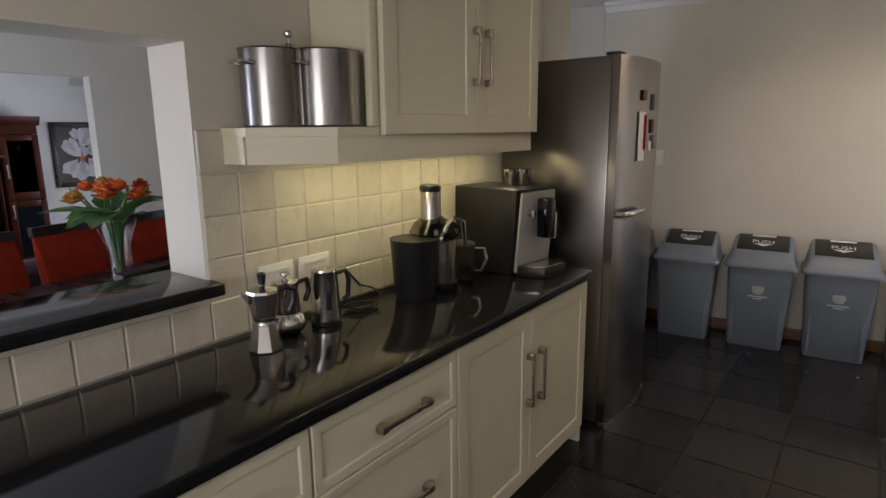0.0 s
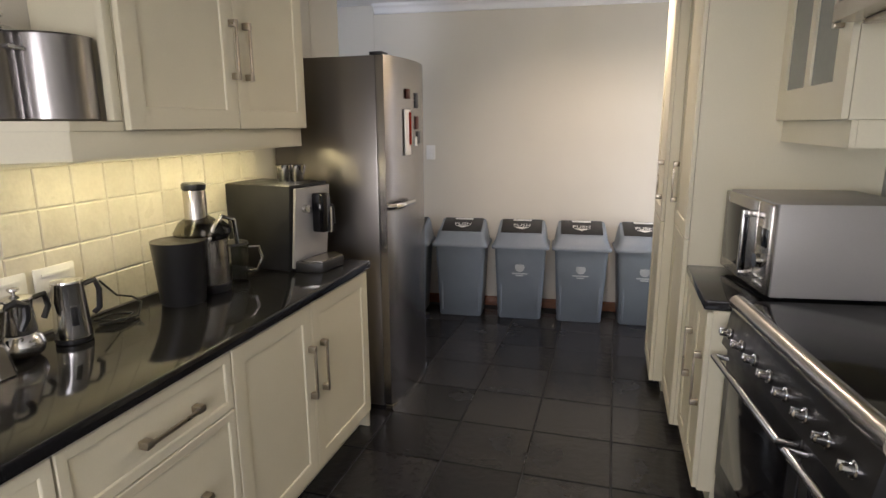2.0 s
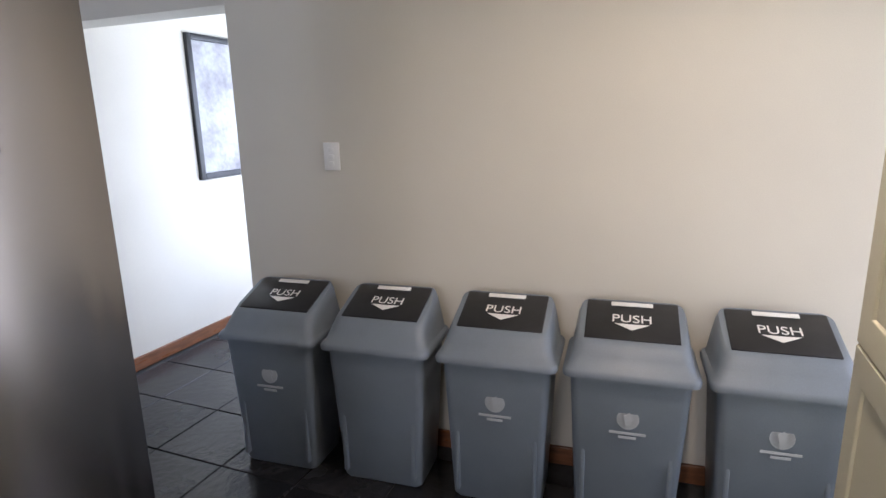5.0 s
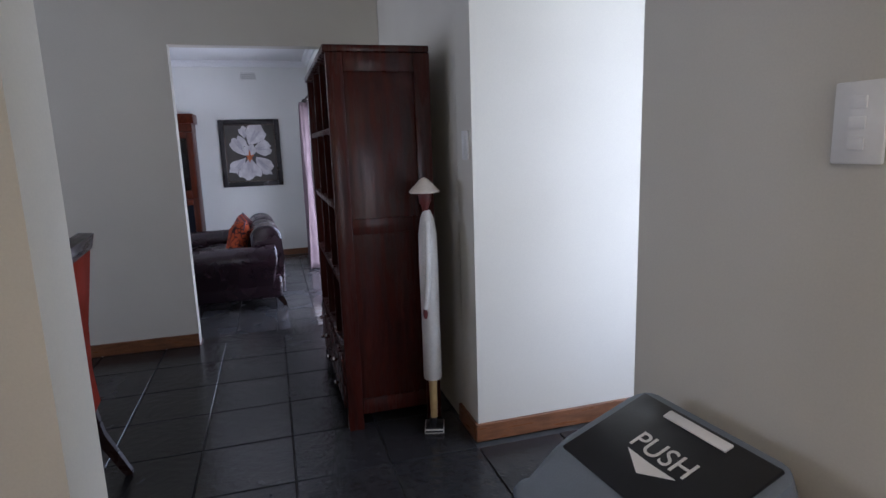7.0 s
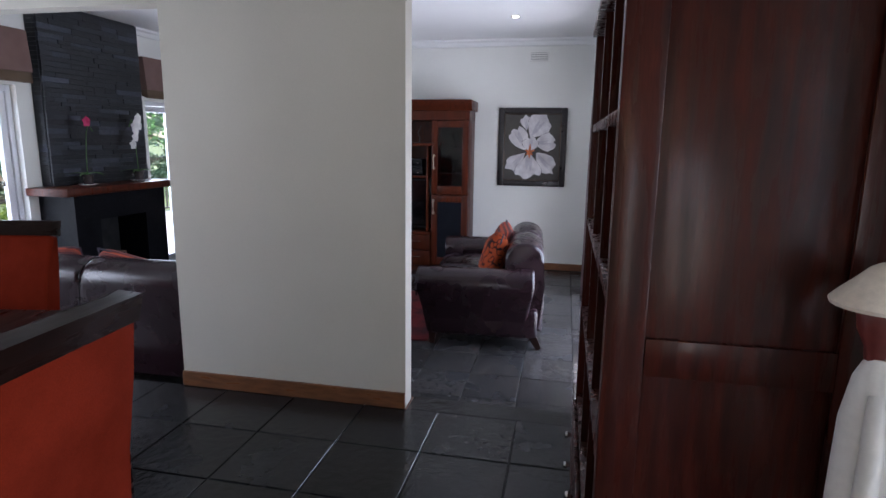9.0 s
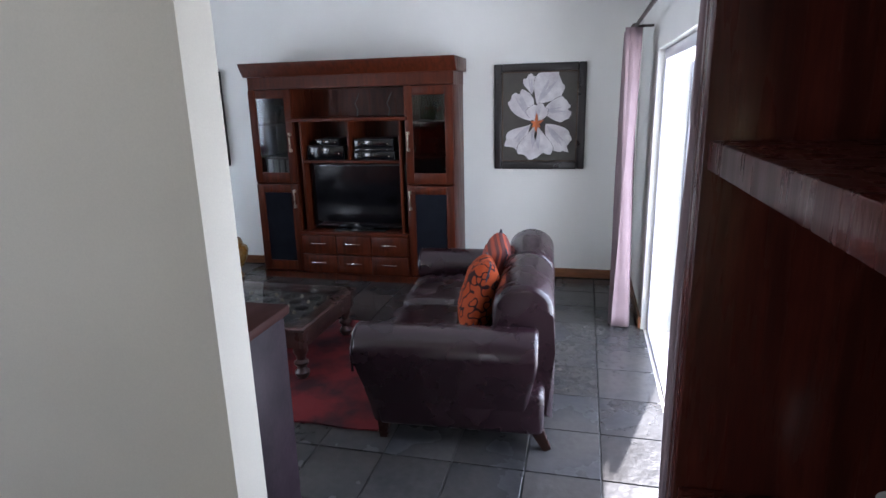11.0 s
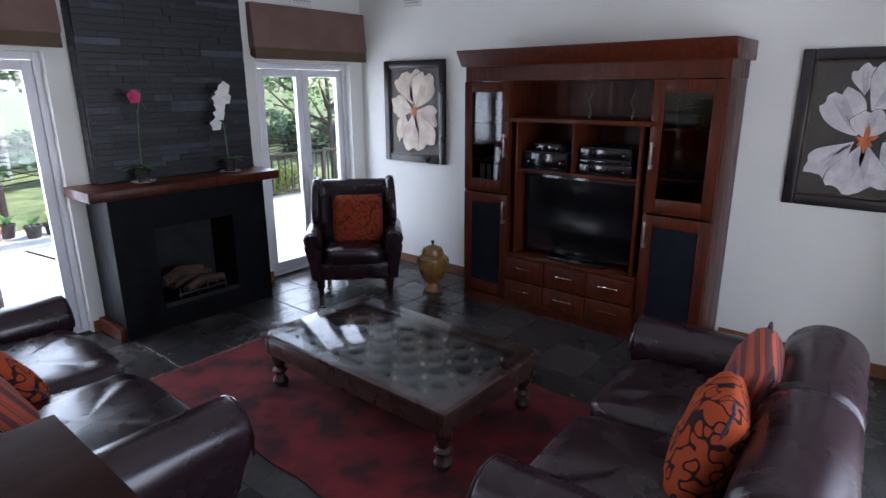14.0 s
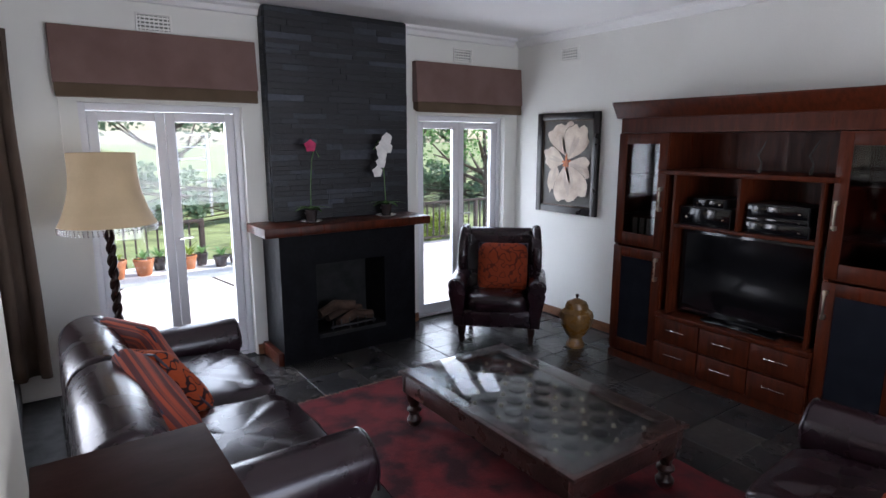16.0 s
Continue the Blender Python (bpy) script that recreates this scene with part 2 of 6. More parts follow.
M["bark"] = mat("tree_bark", (0.12, 0.09, 0.07), 0.9, var=0.3, scale=8, fine=50, bump=0.5, stretch=(3, 3, 0.6))

M["silver"] = mat("silver_paint", (0.40, 0.39, 0.37), 0.45, metal=0.3, var=0.02, scale=5, fine=160, bump=0.0, rvar=0.03)
M["clear"] = glass("clear_plastic", (0.86, 0.87, 0.86), 0.05)
M["smoked"] = glass("smoked_plastic", (0.55, 0.53, 0.48), 0.06)
M["frosted"] = mat("dim_cabinet_glass", (0.16, 0.17, 0.15), 0.12, var=0.05, scale=3, fine=50, bump=0.0)
M["pale"] = mat("pale_print", (0.45, 0.48, 0.50), 0.5, var=0.05, scale=9, fine=90, bump=0.0)
M["figwhite"] = mat("white_painted_wood", (0.62, 0.59, 0.54), 0.5, var=0.06, scale=9, fine=70)
M["figred"] = mat("dark_red_paint", (0.13, 0.025, 0.02), 0.4, var=0.15, scale=9, fine=70)
M["figtan"] = mat("tan_painted_wood", (0.52, 0.36, 0.15), 0.45, var=0.12, scale=9, fine=70)
M["fighat"] = mat("pale_straw_paint", (0.60, 0.52, 0.42), 0.6, var=0.1, scale=9, fine=90)
M["rose"] = mat("orange_petal", (0.72, 0.14, 0.02), 0.55, var=0.15, scale=20, fine=90, bump=0.03)
M["rose_pale"] = mat("yellow_petal", (0.55, 0.30, 0.06), 0.55, var=0.2, scale=20, fine=90, bump=0.03)
M["print"] = mat("grey_print", (0.42, 0.42, 0.41), 0.6, var=0.2, scale=4, fine=30, bump=0.0, color2=(0.2, 0.19, 0.2))
M["silkwhite"] = mat("white_petal", (0.80, 0.78, 0.76), 0.6, var=0.06, scale=14, fine=80, bump=0.03)
M["canvas"] = mat("brown_painted_canvas", (0.040, 0.030, 0.028), 0.5, var=0.2, scale=4, fine=160, bump=0.12, color2=(0.06, 0.058, 0.045))
M["petal"] = mat("painted_white_petal", (0.66, 0.64, 0.64), 0.5, var=0.08, scale=11, fine=120, bump=0.1, color2=(0.45, 0.42, 0.44))
M["petal_dim"] = mat("painted_grey_petal", (0.50, 0.48, 0.51), 0.5, var=0.10, scale=11, fine=120, bump=0.1, color2=(0.38, 0.36, 0.40))
M["petal_cream"] = mat("painted_cream_petal", (0.66, 0.56, 0.45), 0.5, var=0.08, scale=9, fine=120, bump=0.1, color2=(0.45, 0.34, 0.26))
M["petal_tan"] = mat("painted_tan_petal", (0.53, 0.44, 0.36), 0.5, var=0.10, scale=9, fine=120, bump=0.1, color2=(0.42, 0.33, 0.26))
M["ember"] = mat("painted_orange_centre", (0.62, 0.16, 0.04), 0.5, var=0.2, scale=30, fine=120, bump=0.05)
M["speaker"] = mat("dark_blue_cloth", (0.008, 0.009, 0.013), 0.9, var=0.1, scale=8, fine=400, bump=0.15, spec=0.08)
M["darkglass"] = glass("cabinet_glass", (0.55, 0.55, 0.55), 0.03)
M["cushion"] = mat("orange_swirl_cloth", (0.31, 0.055, 0.018), 0.85, var=0.12, scale=21, fine=300, bump=0.15, color2=(0.030, 0.012, 0.014), detail=0.0, band=0.06, spec=0.1)
M["cushion_rust"] = mat("rust_circle_cloth", (0.22, 0.038, 0.014), 0.85, var=0.15, scale=19, fine=300, bump=0.15, color2=(0.09, 0.018, 0.012), detail=0.0, band=0.05, spec=0.1)
M["stripe"] = mat("striped_woven_cloth", (0.36, 0.06, 0.025), 0.85, var=0.12, scale=5.0, fine=260, bump=0.15, color2=(0.10, 0.03, 0.03), stretch=(0.05, 9, 0.05), thresh=(0.46, 0.52))
M["piping"] = mat("dark_piping", (0.03, 0.022, 0.04), 0.7, var=0.1, scale=20, fine=200)
M["ochre"] = mat("ochre_glazed_wood", (0.23, 0.115, 0.03), 0.3, var=0.22, scale=9, fine=60, bump=0.06, coat=0.2)
M["shade"] = mat("cream_lampshade", (0.62, 0.47, 0.29), 0.85, var=0.05, scale=6, fine=260, bump=0.1)
M["cork"] = mat("fire_logs", (0.065, 0.034, 0.02), 0.9, var=0.3, scale=9, fine=60, bump=0.3)
M["pink"] = mat("pink_petal", (0.60, 0.02, 0.12), 0.5, var=0.15, scale=20, fine=80, bump=0.02)
M["tableglass"] = glass("table_glass", (0.88, 0.90, 0.90), 0.015, 0.6)
M["roof"] = mat("roof_tiles", (0.22, 0.185, 0.17), 0.85, var=0.12, scale=3, fine=40, bump=0.2, island=0.1)
M["render"] = mat("pale_render", (0.72, 0.69, 0.62), 0.85, var=0.05, scale=2, fine=80, bump=0.1)
M["steelblack"] = mat("dark_railing", (0.05, 0.035, 0.028), 0.6, var=0.15, scale=9, fine=80, bump=0.1)
M["whitetop"] = mat("white_trestle_top", (0.78, 0.78, 0.77), 0.5, var=0.03, scale=4, fine=80, bump=0.02)
M["leaf_far"] = mat("bluish_green_leaf", (0.14, 0.23, 0.14), 0.5, thin=0.45, var=0.35, scale=2, fine=20, bump=0.0, color2=(0.19, 0.28, 0.18))
M["tablewood"] = mat("carved_table_wood", (0.060, 0.027, 0.022), 0.33, var=0.3, scale=7, fine=60, bump=0.15, coat=0.15)
M["darkpaint"] = mat("dark_stained_cabinet", (0.019, 0.011, 0.016), 0.5, var=0.2, scale=5, fine=60, bump=0.06, spec=0.07)
M["framewood"] = mat("black_brown_frame", (0.014, 0.010, 0.010), 0.35, var=0.2, scale=9, fine=70, bump=0.1)
M["nickel_dark"] = mat("aged_bronze", (0.10, 0.07, 0.05), 0.4, metal=0.6, var=0.2, scale=12, fine=90)
M["slatefront"] = mat("black_slate_front", (0.004, 0.004, 0.005), 0.5, var=0.3, scale=7, fine=30, bump=0.3, color2=(0.008, 0.008, 0.010), spec=0.08)
M["darkpot"] = mat("dark_glazed_pot", (0.045, 0.035, 0.035), 0.25, var=0.15, scale=9, fine=70)
M["lamp_on"] = glow("lit_bulb", (1.0, 0.86, 0.62), 6.0)
M["grout_pale"] = mat("pale_grout", (0.62, 0.59, 0.50), 0.85, var=0.06, scale=10, fine=120)
M["tablepanel"] = mat("grey_brown_lattice", (0.07, 0.062, 0.06), 0.5, var=0.2, scale=9, fine=60, bump=0.15)


# ---- mesh tools ----
def link_mesh(name, bm, material, smooth=0.0):
    me = bpy.data.meshes.new(name)
    bmesh.ops.recalc_face_normals(bm, faces=bm.faces)
    bm.to_mesh(me)
    bm.free()
    if material:
        me.materials.append(material)
    if smooth:
        me.shade_smooth()
        me.set_sharp_from_angle(angle=radians(smooth))
    return me


def thing(name, m, label, category, group=""):
    """An Empty at the base of a thing, which carries its parts."""
    ob = new(name)
    ob.empty_display_size = 0.05
    ob.matrix_world = m if isinstance(m, Matrix) else Matrix.Translation(m)
    return tagged(ob, label, category, group)


def part(name, bm, material, parent, label="", smooth=35):
    ob = new(name, link_mesh(name, bm, material, smooth))
    ob.parent = parent
    return tagged(ob, label) if label else ob


def struct(name, bm, material, label="", category="", smooth=0.0):
    return tagged(new(name, link_mesh(name, bm, material, smooth)), label, category, kind="structure")


def single(name, bm, material, m, label, category, group="", smooth=35):
    ob = new(name, link_mesh(name, bm, material, smooth))
    ob.matrix_world = m if isinstance(m, Matrix) else Matrix.Translation(m)
    return tagged(ob, label, category, group)


def bx(bm, x0, x1, y0, y1, z0, z1, bevel=0.0, seg=2):
    """A box, with rounded edges where bevel is given."""
    v = [bm.verts.new((x, y, z)) for x in (x0, x1) for y in (y0, y1) for z in (z0, z1)]
    f = [bm.faces.new([v[i] for i in q]) for q in ((0, 1, 3, 2), (4, 6, 7, 5), (0, 4, 5, 1), (2, 3, 7, 6), (0, 2, 6, 4), (1, 5, 7, 3))]
    if bevel:
        bmesh.ops.bevel(bm, geom=list({e for q in f for e in q.edges}), offset=bevel, segments=seg, affect='EDGES', profile=0.5)
    return bm


def box(*a, **k):
    return bx(bmesh.new(), *a, **k)


def lathe(bm, profile, c=(0, 0, 0), seg=24, axis='z', lobes=0, lobe=0.0):
    """Turn (radius, height) pairs about an axis through c."""
    rings = []
    for r, h in profile:
        ring = []
        for i in range(seg):
            a = 2 * math.pi * i / seg
            q = max(r, 1e-4) * (1 + (lobe * abs(math.cos(lobes * a / 2)) - lobe if lobes else 0))
            p = (q * math.cos(a), q * math.sin(a), h)
            if axis == 'x':
                p = (h, p[0], p[1])
            elif axis == 'y':
                p = (p[0], h, p[1])
            ring.append(bm.verts.new((c[0] + p[0], c[1] + p[1], c[2] + p[2])))
        rings.append(ring)
    for a, b in zip(rings, rings[1:]):
        for i in range(seg):
            bm.faces.new((a[i], a[(i + 1) % seg], b[(i + 1) % seg], b[i]))
    bm.faces.new(rings[0][::-1])
    bm.faces.new(rings[-1])
    return bm


def tube(bm, pts, r, seg=8, radii=None):
    """A round bar along points."""
    pts = [Vector(p) for p in pts]
    rings = []
    side = None
    for i, p in enumerate(pts):
        d = (pts[min(i + 1, len(pts) - 1)] - pts[max(i - 1, 0)]).normalized()
        if side is None:
            side = d.orthogonal().normalized()
        side = (side - d * side.dot(d)).normalized()
        up = d.cross(side)
        rr = radii[i] if radii else r
        rings.append([bm.verts.new(p + (side * math.cos(2 * math.pi * k / seg) + up * math.sin(2 * math.pi * k / seg)) * rr) for k in range(seg)])
    for a, b in zip(rings, rings[1:]):
        for i in range(seg):
            bm.faces.new((a[i], a[(i + 1) % seg], b[(i + 1) % seg], b[i]))
    bm.faces.new(rings[0][::-1])
    bm.faces.new(rings[-1])
    return bm


def prism(bm, poly, h0, h1, axis='z', bevel=0.0, seg=2):
    """Extrude a polygon along an axis; its 2D points are the two other axes in order."""
    def place(u, v, h):
        return {'z': (u, v, h), 'y': (u, h, v), 'x': (h, u, v)}[axis]
    a = [bm.verts.new(place(u, v, h0)) for u, v in poly]
    b = [bm.verts.new(place(u, v, h1)) for u, v in poly]
    f = [bm.faces.new(a[::-1]), bm.faces.new(b)]
    k = len(poly)
    f += [bm.faces.new((a[i], a[(i + 1) % k], b[(i + 1) % k], b[i])) for i in range(k)]
    if bevel:
        bmesh.ops.bevel(bm, geom=list({e for q in f[:2] for e in q.edges}), offset=bevel, segments=seg, affect='EDGES', profile=0.5)
    return bm


def arc(cx, cy, r, a0, a1, n=8, ry=None):
    return [(cx + r * math.cos(radians(a0 + (a1 - a0) * i / n)), cy + (ry or r) * math.sin(radians(a0 + (a1 - a0) * i / n))) for i in range(n + 1)]


def pad(bm, cx, cy, cz, sx, sy, sz, n=5.0, u=20, v=12, puff=0.0):
    """A soft cushion: a superellipsoid with half sizes sx, sy, sz."""
    def se(t, e):
        return math.copysign(abs(t) ** e, t)
    rows = []
    e = 2.0 / n
    for j in range(v + 1):
        ph = -math.pi / 2 + math.pi * j / v
        row = []
        for i in range(u):
            th = 2 * math.pi * i / u
            x, y, z = se(math.cos(ph), e) * se(math.cos(th), e), se(math.cos(ph), e) * se(math.sin(th), e), se(math.sin(ph), e)
            k = 1 + puff * (1 - x * x) * (1 - y * y)
            row.append(bm.verts.new((cx + sx * x, cy + sy * y, cz + sz * z * k)))
        rows.append(row)
    for a, b in zip(rows, rows[1:]):
        for i in range(u):
            bm.faces.new((a[i], a[(i + 1) % u], b[(i + 1) % u], b[i]))
    bmesh.ops.remove_doubles(bm, verts=bm.verts, dist=1e-5)
    return bm


def wall_x(bm, x0, x1, y0, y1, z0, z1, holes=()):
    """A wall along y between x0 and x1, with openings (ya, yb, za, zb) through it."""
    ys = sorted({y0, y1, *[h[0] for h in holes], *[h[1] for h in holes]})
    for a, b in zip(ys, ys[1:]):
        hs = sorted([h for h in holes if h[0] <= a + 1e-6 and h[1] >= b - 1e-6], key=lambda h: h[2])
        z = z0
        for h in hs:
            if h[2] > z + 1e-6:
                bx(bm, x0, x1, a, b, z, h[2])
            z = h[3]
        if z < z1 - 1e-6:
            bx(bm, x0, x1, a, b, z, z1)
    bmesh.ops.remove_doubles(bm, verts=bm.verts, dist=1e-5)
    return bm


def wall_y(bm, y0, y1, x0, x1, z0, z1, holes=()):
    wall_x(bm, y0, y1, x0, x1, z0, z1, holes)
    for v in bm.verts:
        v.co = Vector((v.co.y, v.co.x, v.co.z))
    return bm


# ---- setting: walls, floors, ceilings ----
FL = -0.17                                  # living room floor, one step down
TOP = 2.53
struct("floor", box(-3.87, 3.0, -5.2, 5.2, -0.30, -0.008), M["grout"], "dark slate tiled floor of kitchen and dining room", "floor")
struct("floor_living", box(-8.40, -3.872, -3.25, 2.2, -0.40, FL - 0.008), M["grout"], "dark slate tiled living room floor, one step down", "floor")
struct("ceiling", box(-3.87, 3.0, -5.2, 5.2, TOP, TOP + 0.12), M["ceiling"], "smooth white painted ceiling", "ceiling")
struct("ceiling_living", box(-8.40, -3.875, -3.25, 2.2, 2.485, 2.60), M["ceiling"], "smooth white painted living room ceiling", "ceiling")
bm = bmesh.new()
wall_x(bm, -0.83, -0.62, -5.2, 0.66, 0.0, TOP, [(-4.2, -1.59, 1.07, 1.82)])
struct("wall_hatch", bm, M["wall"], "cream wall with a serving hatch", "wall")
struct("wall_hatch_nib", box(-0.78, -0.618, 0.66, 1.03, 0, TOP - 0.001), M["wall"], "cream wall nib at the end of the hatch wall", "wall")
BIN_WALL = pose(-0.835, 2.155, 0, rz=5.15)   # the kitchen's end wall runs slightly askew; x along it
struct("wall_bins", box(0.0, 3.2, 0.0, 0.175, 0, TOP), M["wall"], "plain cream painted wall", "wall").matrix_world = BIN_WALL
bm = wall_x(bmesh.new(), 2.26, 2.46, -5.2, 2.425, 0, TOP, [(1.50, 2.25, 0.25, 2.1)])
struct("wall_kitchen_east", bm, M["wall_white"], "pale painted kitchen wall with a side light", "wall")
# opening assumed, to go with the kitchen fill lamp
bm = wall_y(bmesh.new(), -5.4, -5.2, -4.0, 3.0, 0, TOP, [(0.1, 1.7, 0.95, 2.05)])
struct("wall_kitchen_south", bm, M["wall"], "cream wall with an assumed opening, out of view", "wall")
bm = wall_y(bmesh.new(), 2.155, 2.33, -4.012, -2.172, FL, TOP)
struct("wall_bookcase", bm, M["wall"], "cream wall behind the bookcase", "wall")
bm = wall_y(bmesh.new(), 2.155, 2.33, -1.968, -0.837, 1.985, TOP)
struct("wall_passage_lintel", bm, M["wall"], "cream lintel over the passage", "wall")
struct("wall_passage_west", box(-2.17, -1.97, 2.155, 5.2, 0, TOP), M["wall"], "bright white passage wall", "wall")
bm = wall_x(bmesh.new(), -0.833, -0.68, 2.332, 5.2, 0, TOP, [(2.9, 4.3, 0.5, 2.1)])
struct("wall_passage_east", bm, M["wall_white"], "white passage wall with a window", "wall")
# unseen end wall, its opening assumed for the fill lamp
struct("wall_passage_end", wall_y(bmesh.new(), 5.2, 5.35, -2.17, -0.68, 0, TOP, [(-1.9, -1.0, 0.3, 2.2)]), M["wall_white"], "white end wall of the passage", "wall")
bm = wall_x(bmesh.new(), -3.98, -3.87, -3.05, 2.153, FL, 2.483, [(0.79, 2.153, FL, 1.995), (-3.05, -0.475, FL, 1.99)])
struct("wall_divider", bm, M["wall"], "cream wall between dining and living room", "wall")
bm = wall_y(bmesh.new(), -3.25, -3.05, -8.13, -0.9, FL, 2.483, [(-5.40, -4.36, FL, 1.76), (-7.97, -6.94, FL, 1.74), (-3.6, -1.7, 0.2, 2.0)])
struct("wall_fireplace", bm, M["wall_white"], "white wall with two glazed doors", "wall")
struct("wall_television", box(-8.33, -8.13, -3.25, 2.15, FL, 2.483), M["wall_white"], "plain white living room wall", "wall")
bm = wall_y(bmesh.new(), 1.95, 2.153, -8.13, -4.012, FL, 2.483, [(-6.95, -4.60, FL, 1.72)])
struct("wall_sliding_door", bm, M["wall_white"], "white wall with a wide garden door", "wall")
struct("step", box(-4.012, -3.868, 0.79, 2.15, FL - 0.1, 0.0), M["slate"], "slate step down to the living room", "step")


# ---- kitchen ----
def frame_front(bm, x0, x1, z0, z1, y=0.0, t=0.02, rail=0.07, sink=0.007):
    """A framed front facing -y: four rails with rounded edges round a sunk panel."""
    def loop(d, yy):
        return [bm.verts.new((px, yy, pz)) for px, pz in ((x0 + d, z0 + d), (x1 - d, z0 + d), (x1 - d, z1 - d), (x0 + d, z1 - d))]
    loops = [loop(0, y), loop(0, y - t + 0.003), loop(0.003, y - t), loop(rail - 0.002, y - t), loop(rail + 0.001, y - t + 0.002), loop(rail + 0.003, y - t + sink)]
    for p, q in zip(loops, loops[1:]):
        for k in range(4):
            bm.faces.new((p[k], p[(k + 1) % 4], q[(k + 1) % 4], q[k]))
    bm.faces.new(loops[0][::-1])
    bm.faces.new(loops[-1])
    return bm


def bar_handle(x, z, length, y, upright=True, r=0.006, out=0.032):
    """A squared bar handle on two feet."""
    bm, h = bmesh.new(), length / 2
    w, d = (0.011, 0.013) if r > 0.005 else (0.004, 0.005)
    if upright:
        bx(bm, x - r, x + r, y - out, y - out + 0.009, z - h, z + h, 0.002)
        for s in (-1, 1):
            bx(bm, x - w, x + w, y - out + 0.001, y, z + s * (h - d - 0.001) - d, z + s * (h - d - 0.001) + d, 0.002)
    else:
        bx(bm, x - h, x + h, y - out, y - out + 0.009, z - r, z + r, 0.002)
        for s in (-1, 1):
            bx(bm, x + s * (h - d - 0.001) - d, x + s * (h - d - 0.001) + d, y - out + 0.001, y, z - w, z + w, 0.002)
    return bm


def base_unit(m, w, fronts, label, depth=0.56, z0=0.09, z1=0.858):
    """A base cabinet: body, plinth and framed fronts (x0, x1, z0, z1, kind, handle x, handle z)."""
    t = thing("base_cabinet", m, label, "cabinet", "kitchen base cabinets")
    part("body", box(0, w, 0.0, depth, z0, z1), M["cab"], t)
    part("plinth", box(0, w, 0.05, 0.068, 0.0, z0 - 0.001), M["cab"], t)
    for x0, x1, a, b, kind, hx, hz in fronts:
        d = part(kind, frame_front(bmesh.new(), x0 + 0.002, x1 - 0.002, a, b, y=-0.001, rail=0.065 if kind == "door" else 0.03), M["cab"], t)
        part("handle", bar_handle(hx, hz, 0.23, -0.021, kind == "door"), M["nickel"], d, "satin nickel bar handle")
    return t


EAST, WEST = 90, -90                        # fronts that face +x and -x
end_unit = base_unit(pose(-0.035, -1.085, 0, rz=EAST), 1.083, [(0, 0.52, 0.10, 0.85, "door", 0.49, 0.565), (0.52, 1.083, 0.10, 0.85, "door", 0.59, 0.56)],
          "cream framed base cabinet with two doors and nickel handles")
part("end_panel", box(1.0835, 1.10, -0.005, 0.56, 0.0, 0.858, 0.002), M["cab"], end_unit)
base_unit(pose(-0.035, -1.712, 0, rz=EAST), 0.625, [(0, 0.625, 0.655, 0.85, "drawer", 0.34, 0.745), (0, 0.625, 0.10, 0.65, "drawer", 0.34, 0.45)],
          "cream framed drawer cabinet with nickel handles")
base_unit(pose(-0.035, -2.34, 0, rz=EAST), 0.625, [(0, 0.625, 0.655, 0.85, "drawer", 0.31, 0.745), (0, 0.625, 0.10, 0.65, "drawer", 0.31, 0.45)],
          "cream framed drawer cabinet under the serving hatch")
base_unit(pose(-0.035, -4.20, 0, rz=EAST), 1.857, [(0, 0.9, 0.10, 0.85, "door", 0.85, 0.56), (0.9, 1.857, 0.10, 0.85, "door", 0.95, 0.56)],
          "cream framed base cabinet further along the worktop")
single("worktop", box(-0.612, 0.0, -4.2, 0.02, 0.86, 0.9, 0.006, 3), M["granite"], (0, 0, 0), "polished black granite worktop with a reflective top", "worktop")
single("hatch_ledge", box(-0.86, -0.54, -4.2, -1.575, 1.068, 1.108, 0.006, 3), M["granite"], (0, 0, 0), "polished black granite ledge in the serving hatch", "worktop")

# wall cabinet with its open end shelf
wc = thing("wall_cabinet", pose(-0.30, -1.115, 1.475, rz=EAST), "cream framed wall cabinet with two doors and nickel handles", "cabinet")
part("body", box(0, 1.07, 0.002, 0.315, 0.075, 0.96), M["cab"], wc)
for x0, x1, hx in ((0, 0.552, 0.53), (0.552, 1.072, 0.615)):
    d = part("door", frame_front(bmesh.new(), x0 + 0.002, x1 - 0.002, 0.072, 0.96, y=-0.001), M["cab"], wc)
    part("handle", bar_handle(hx, 0.365, 0.22, -0.021), M["nickel"], d, "satin nickel bar handle")
part("pelmet", box(-0.1885, 1.06, 0.006, 0.024, -0.012, 0.0705, 0.001), M["cab"], wc)
part("pelmet_corner", prism(bmesh.new(), [(-0.1895, 0.006), (-0.1895, 0.026), (-0.367, 0.205), (-0.382, 0.193)], -0.012, 0.0705), M["cab"], wc)
part("pelmet_end", box(-0.383, -0.367, 0.2055, 0.314, -0.012, 0.0705), M["cab"], wc)
sh = thing("end_shelf", pose(-0.30, -1.115, 1.475, rz=EAST), "cream open corner shelf with an angled front", "shelf")
part("board", prism(bmesh.new(), [(-0.004, 0.0), (-0.19, 0.0), (-0.385, 0.19), (-0.385, 0.315), (-0.004, 0.315)], 0.071, 0.098), M["cab"], sh)
part("top", prism(bmesh.new(), [(-0.004, 0.0), (-0.19, 0.0), (-0.385, 0.19), (-0.385, 0.315), (-0.004, 0.315)], 0.62, 0.645), M["cab"], sh)
part("post", box(-0.035, -0.004, 0.0, 0.03, 0.10, 0.618, 0.003), M["cab"], sh)


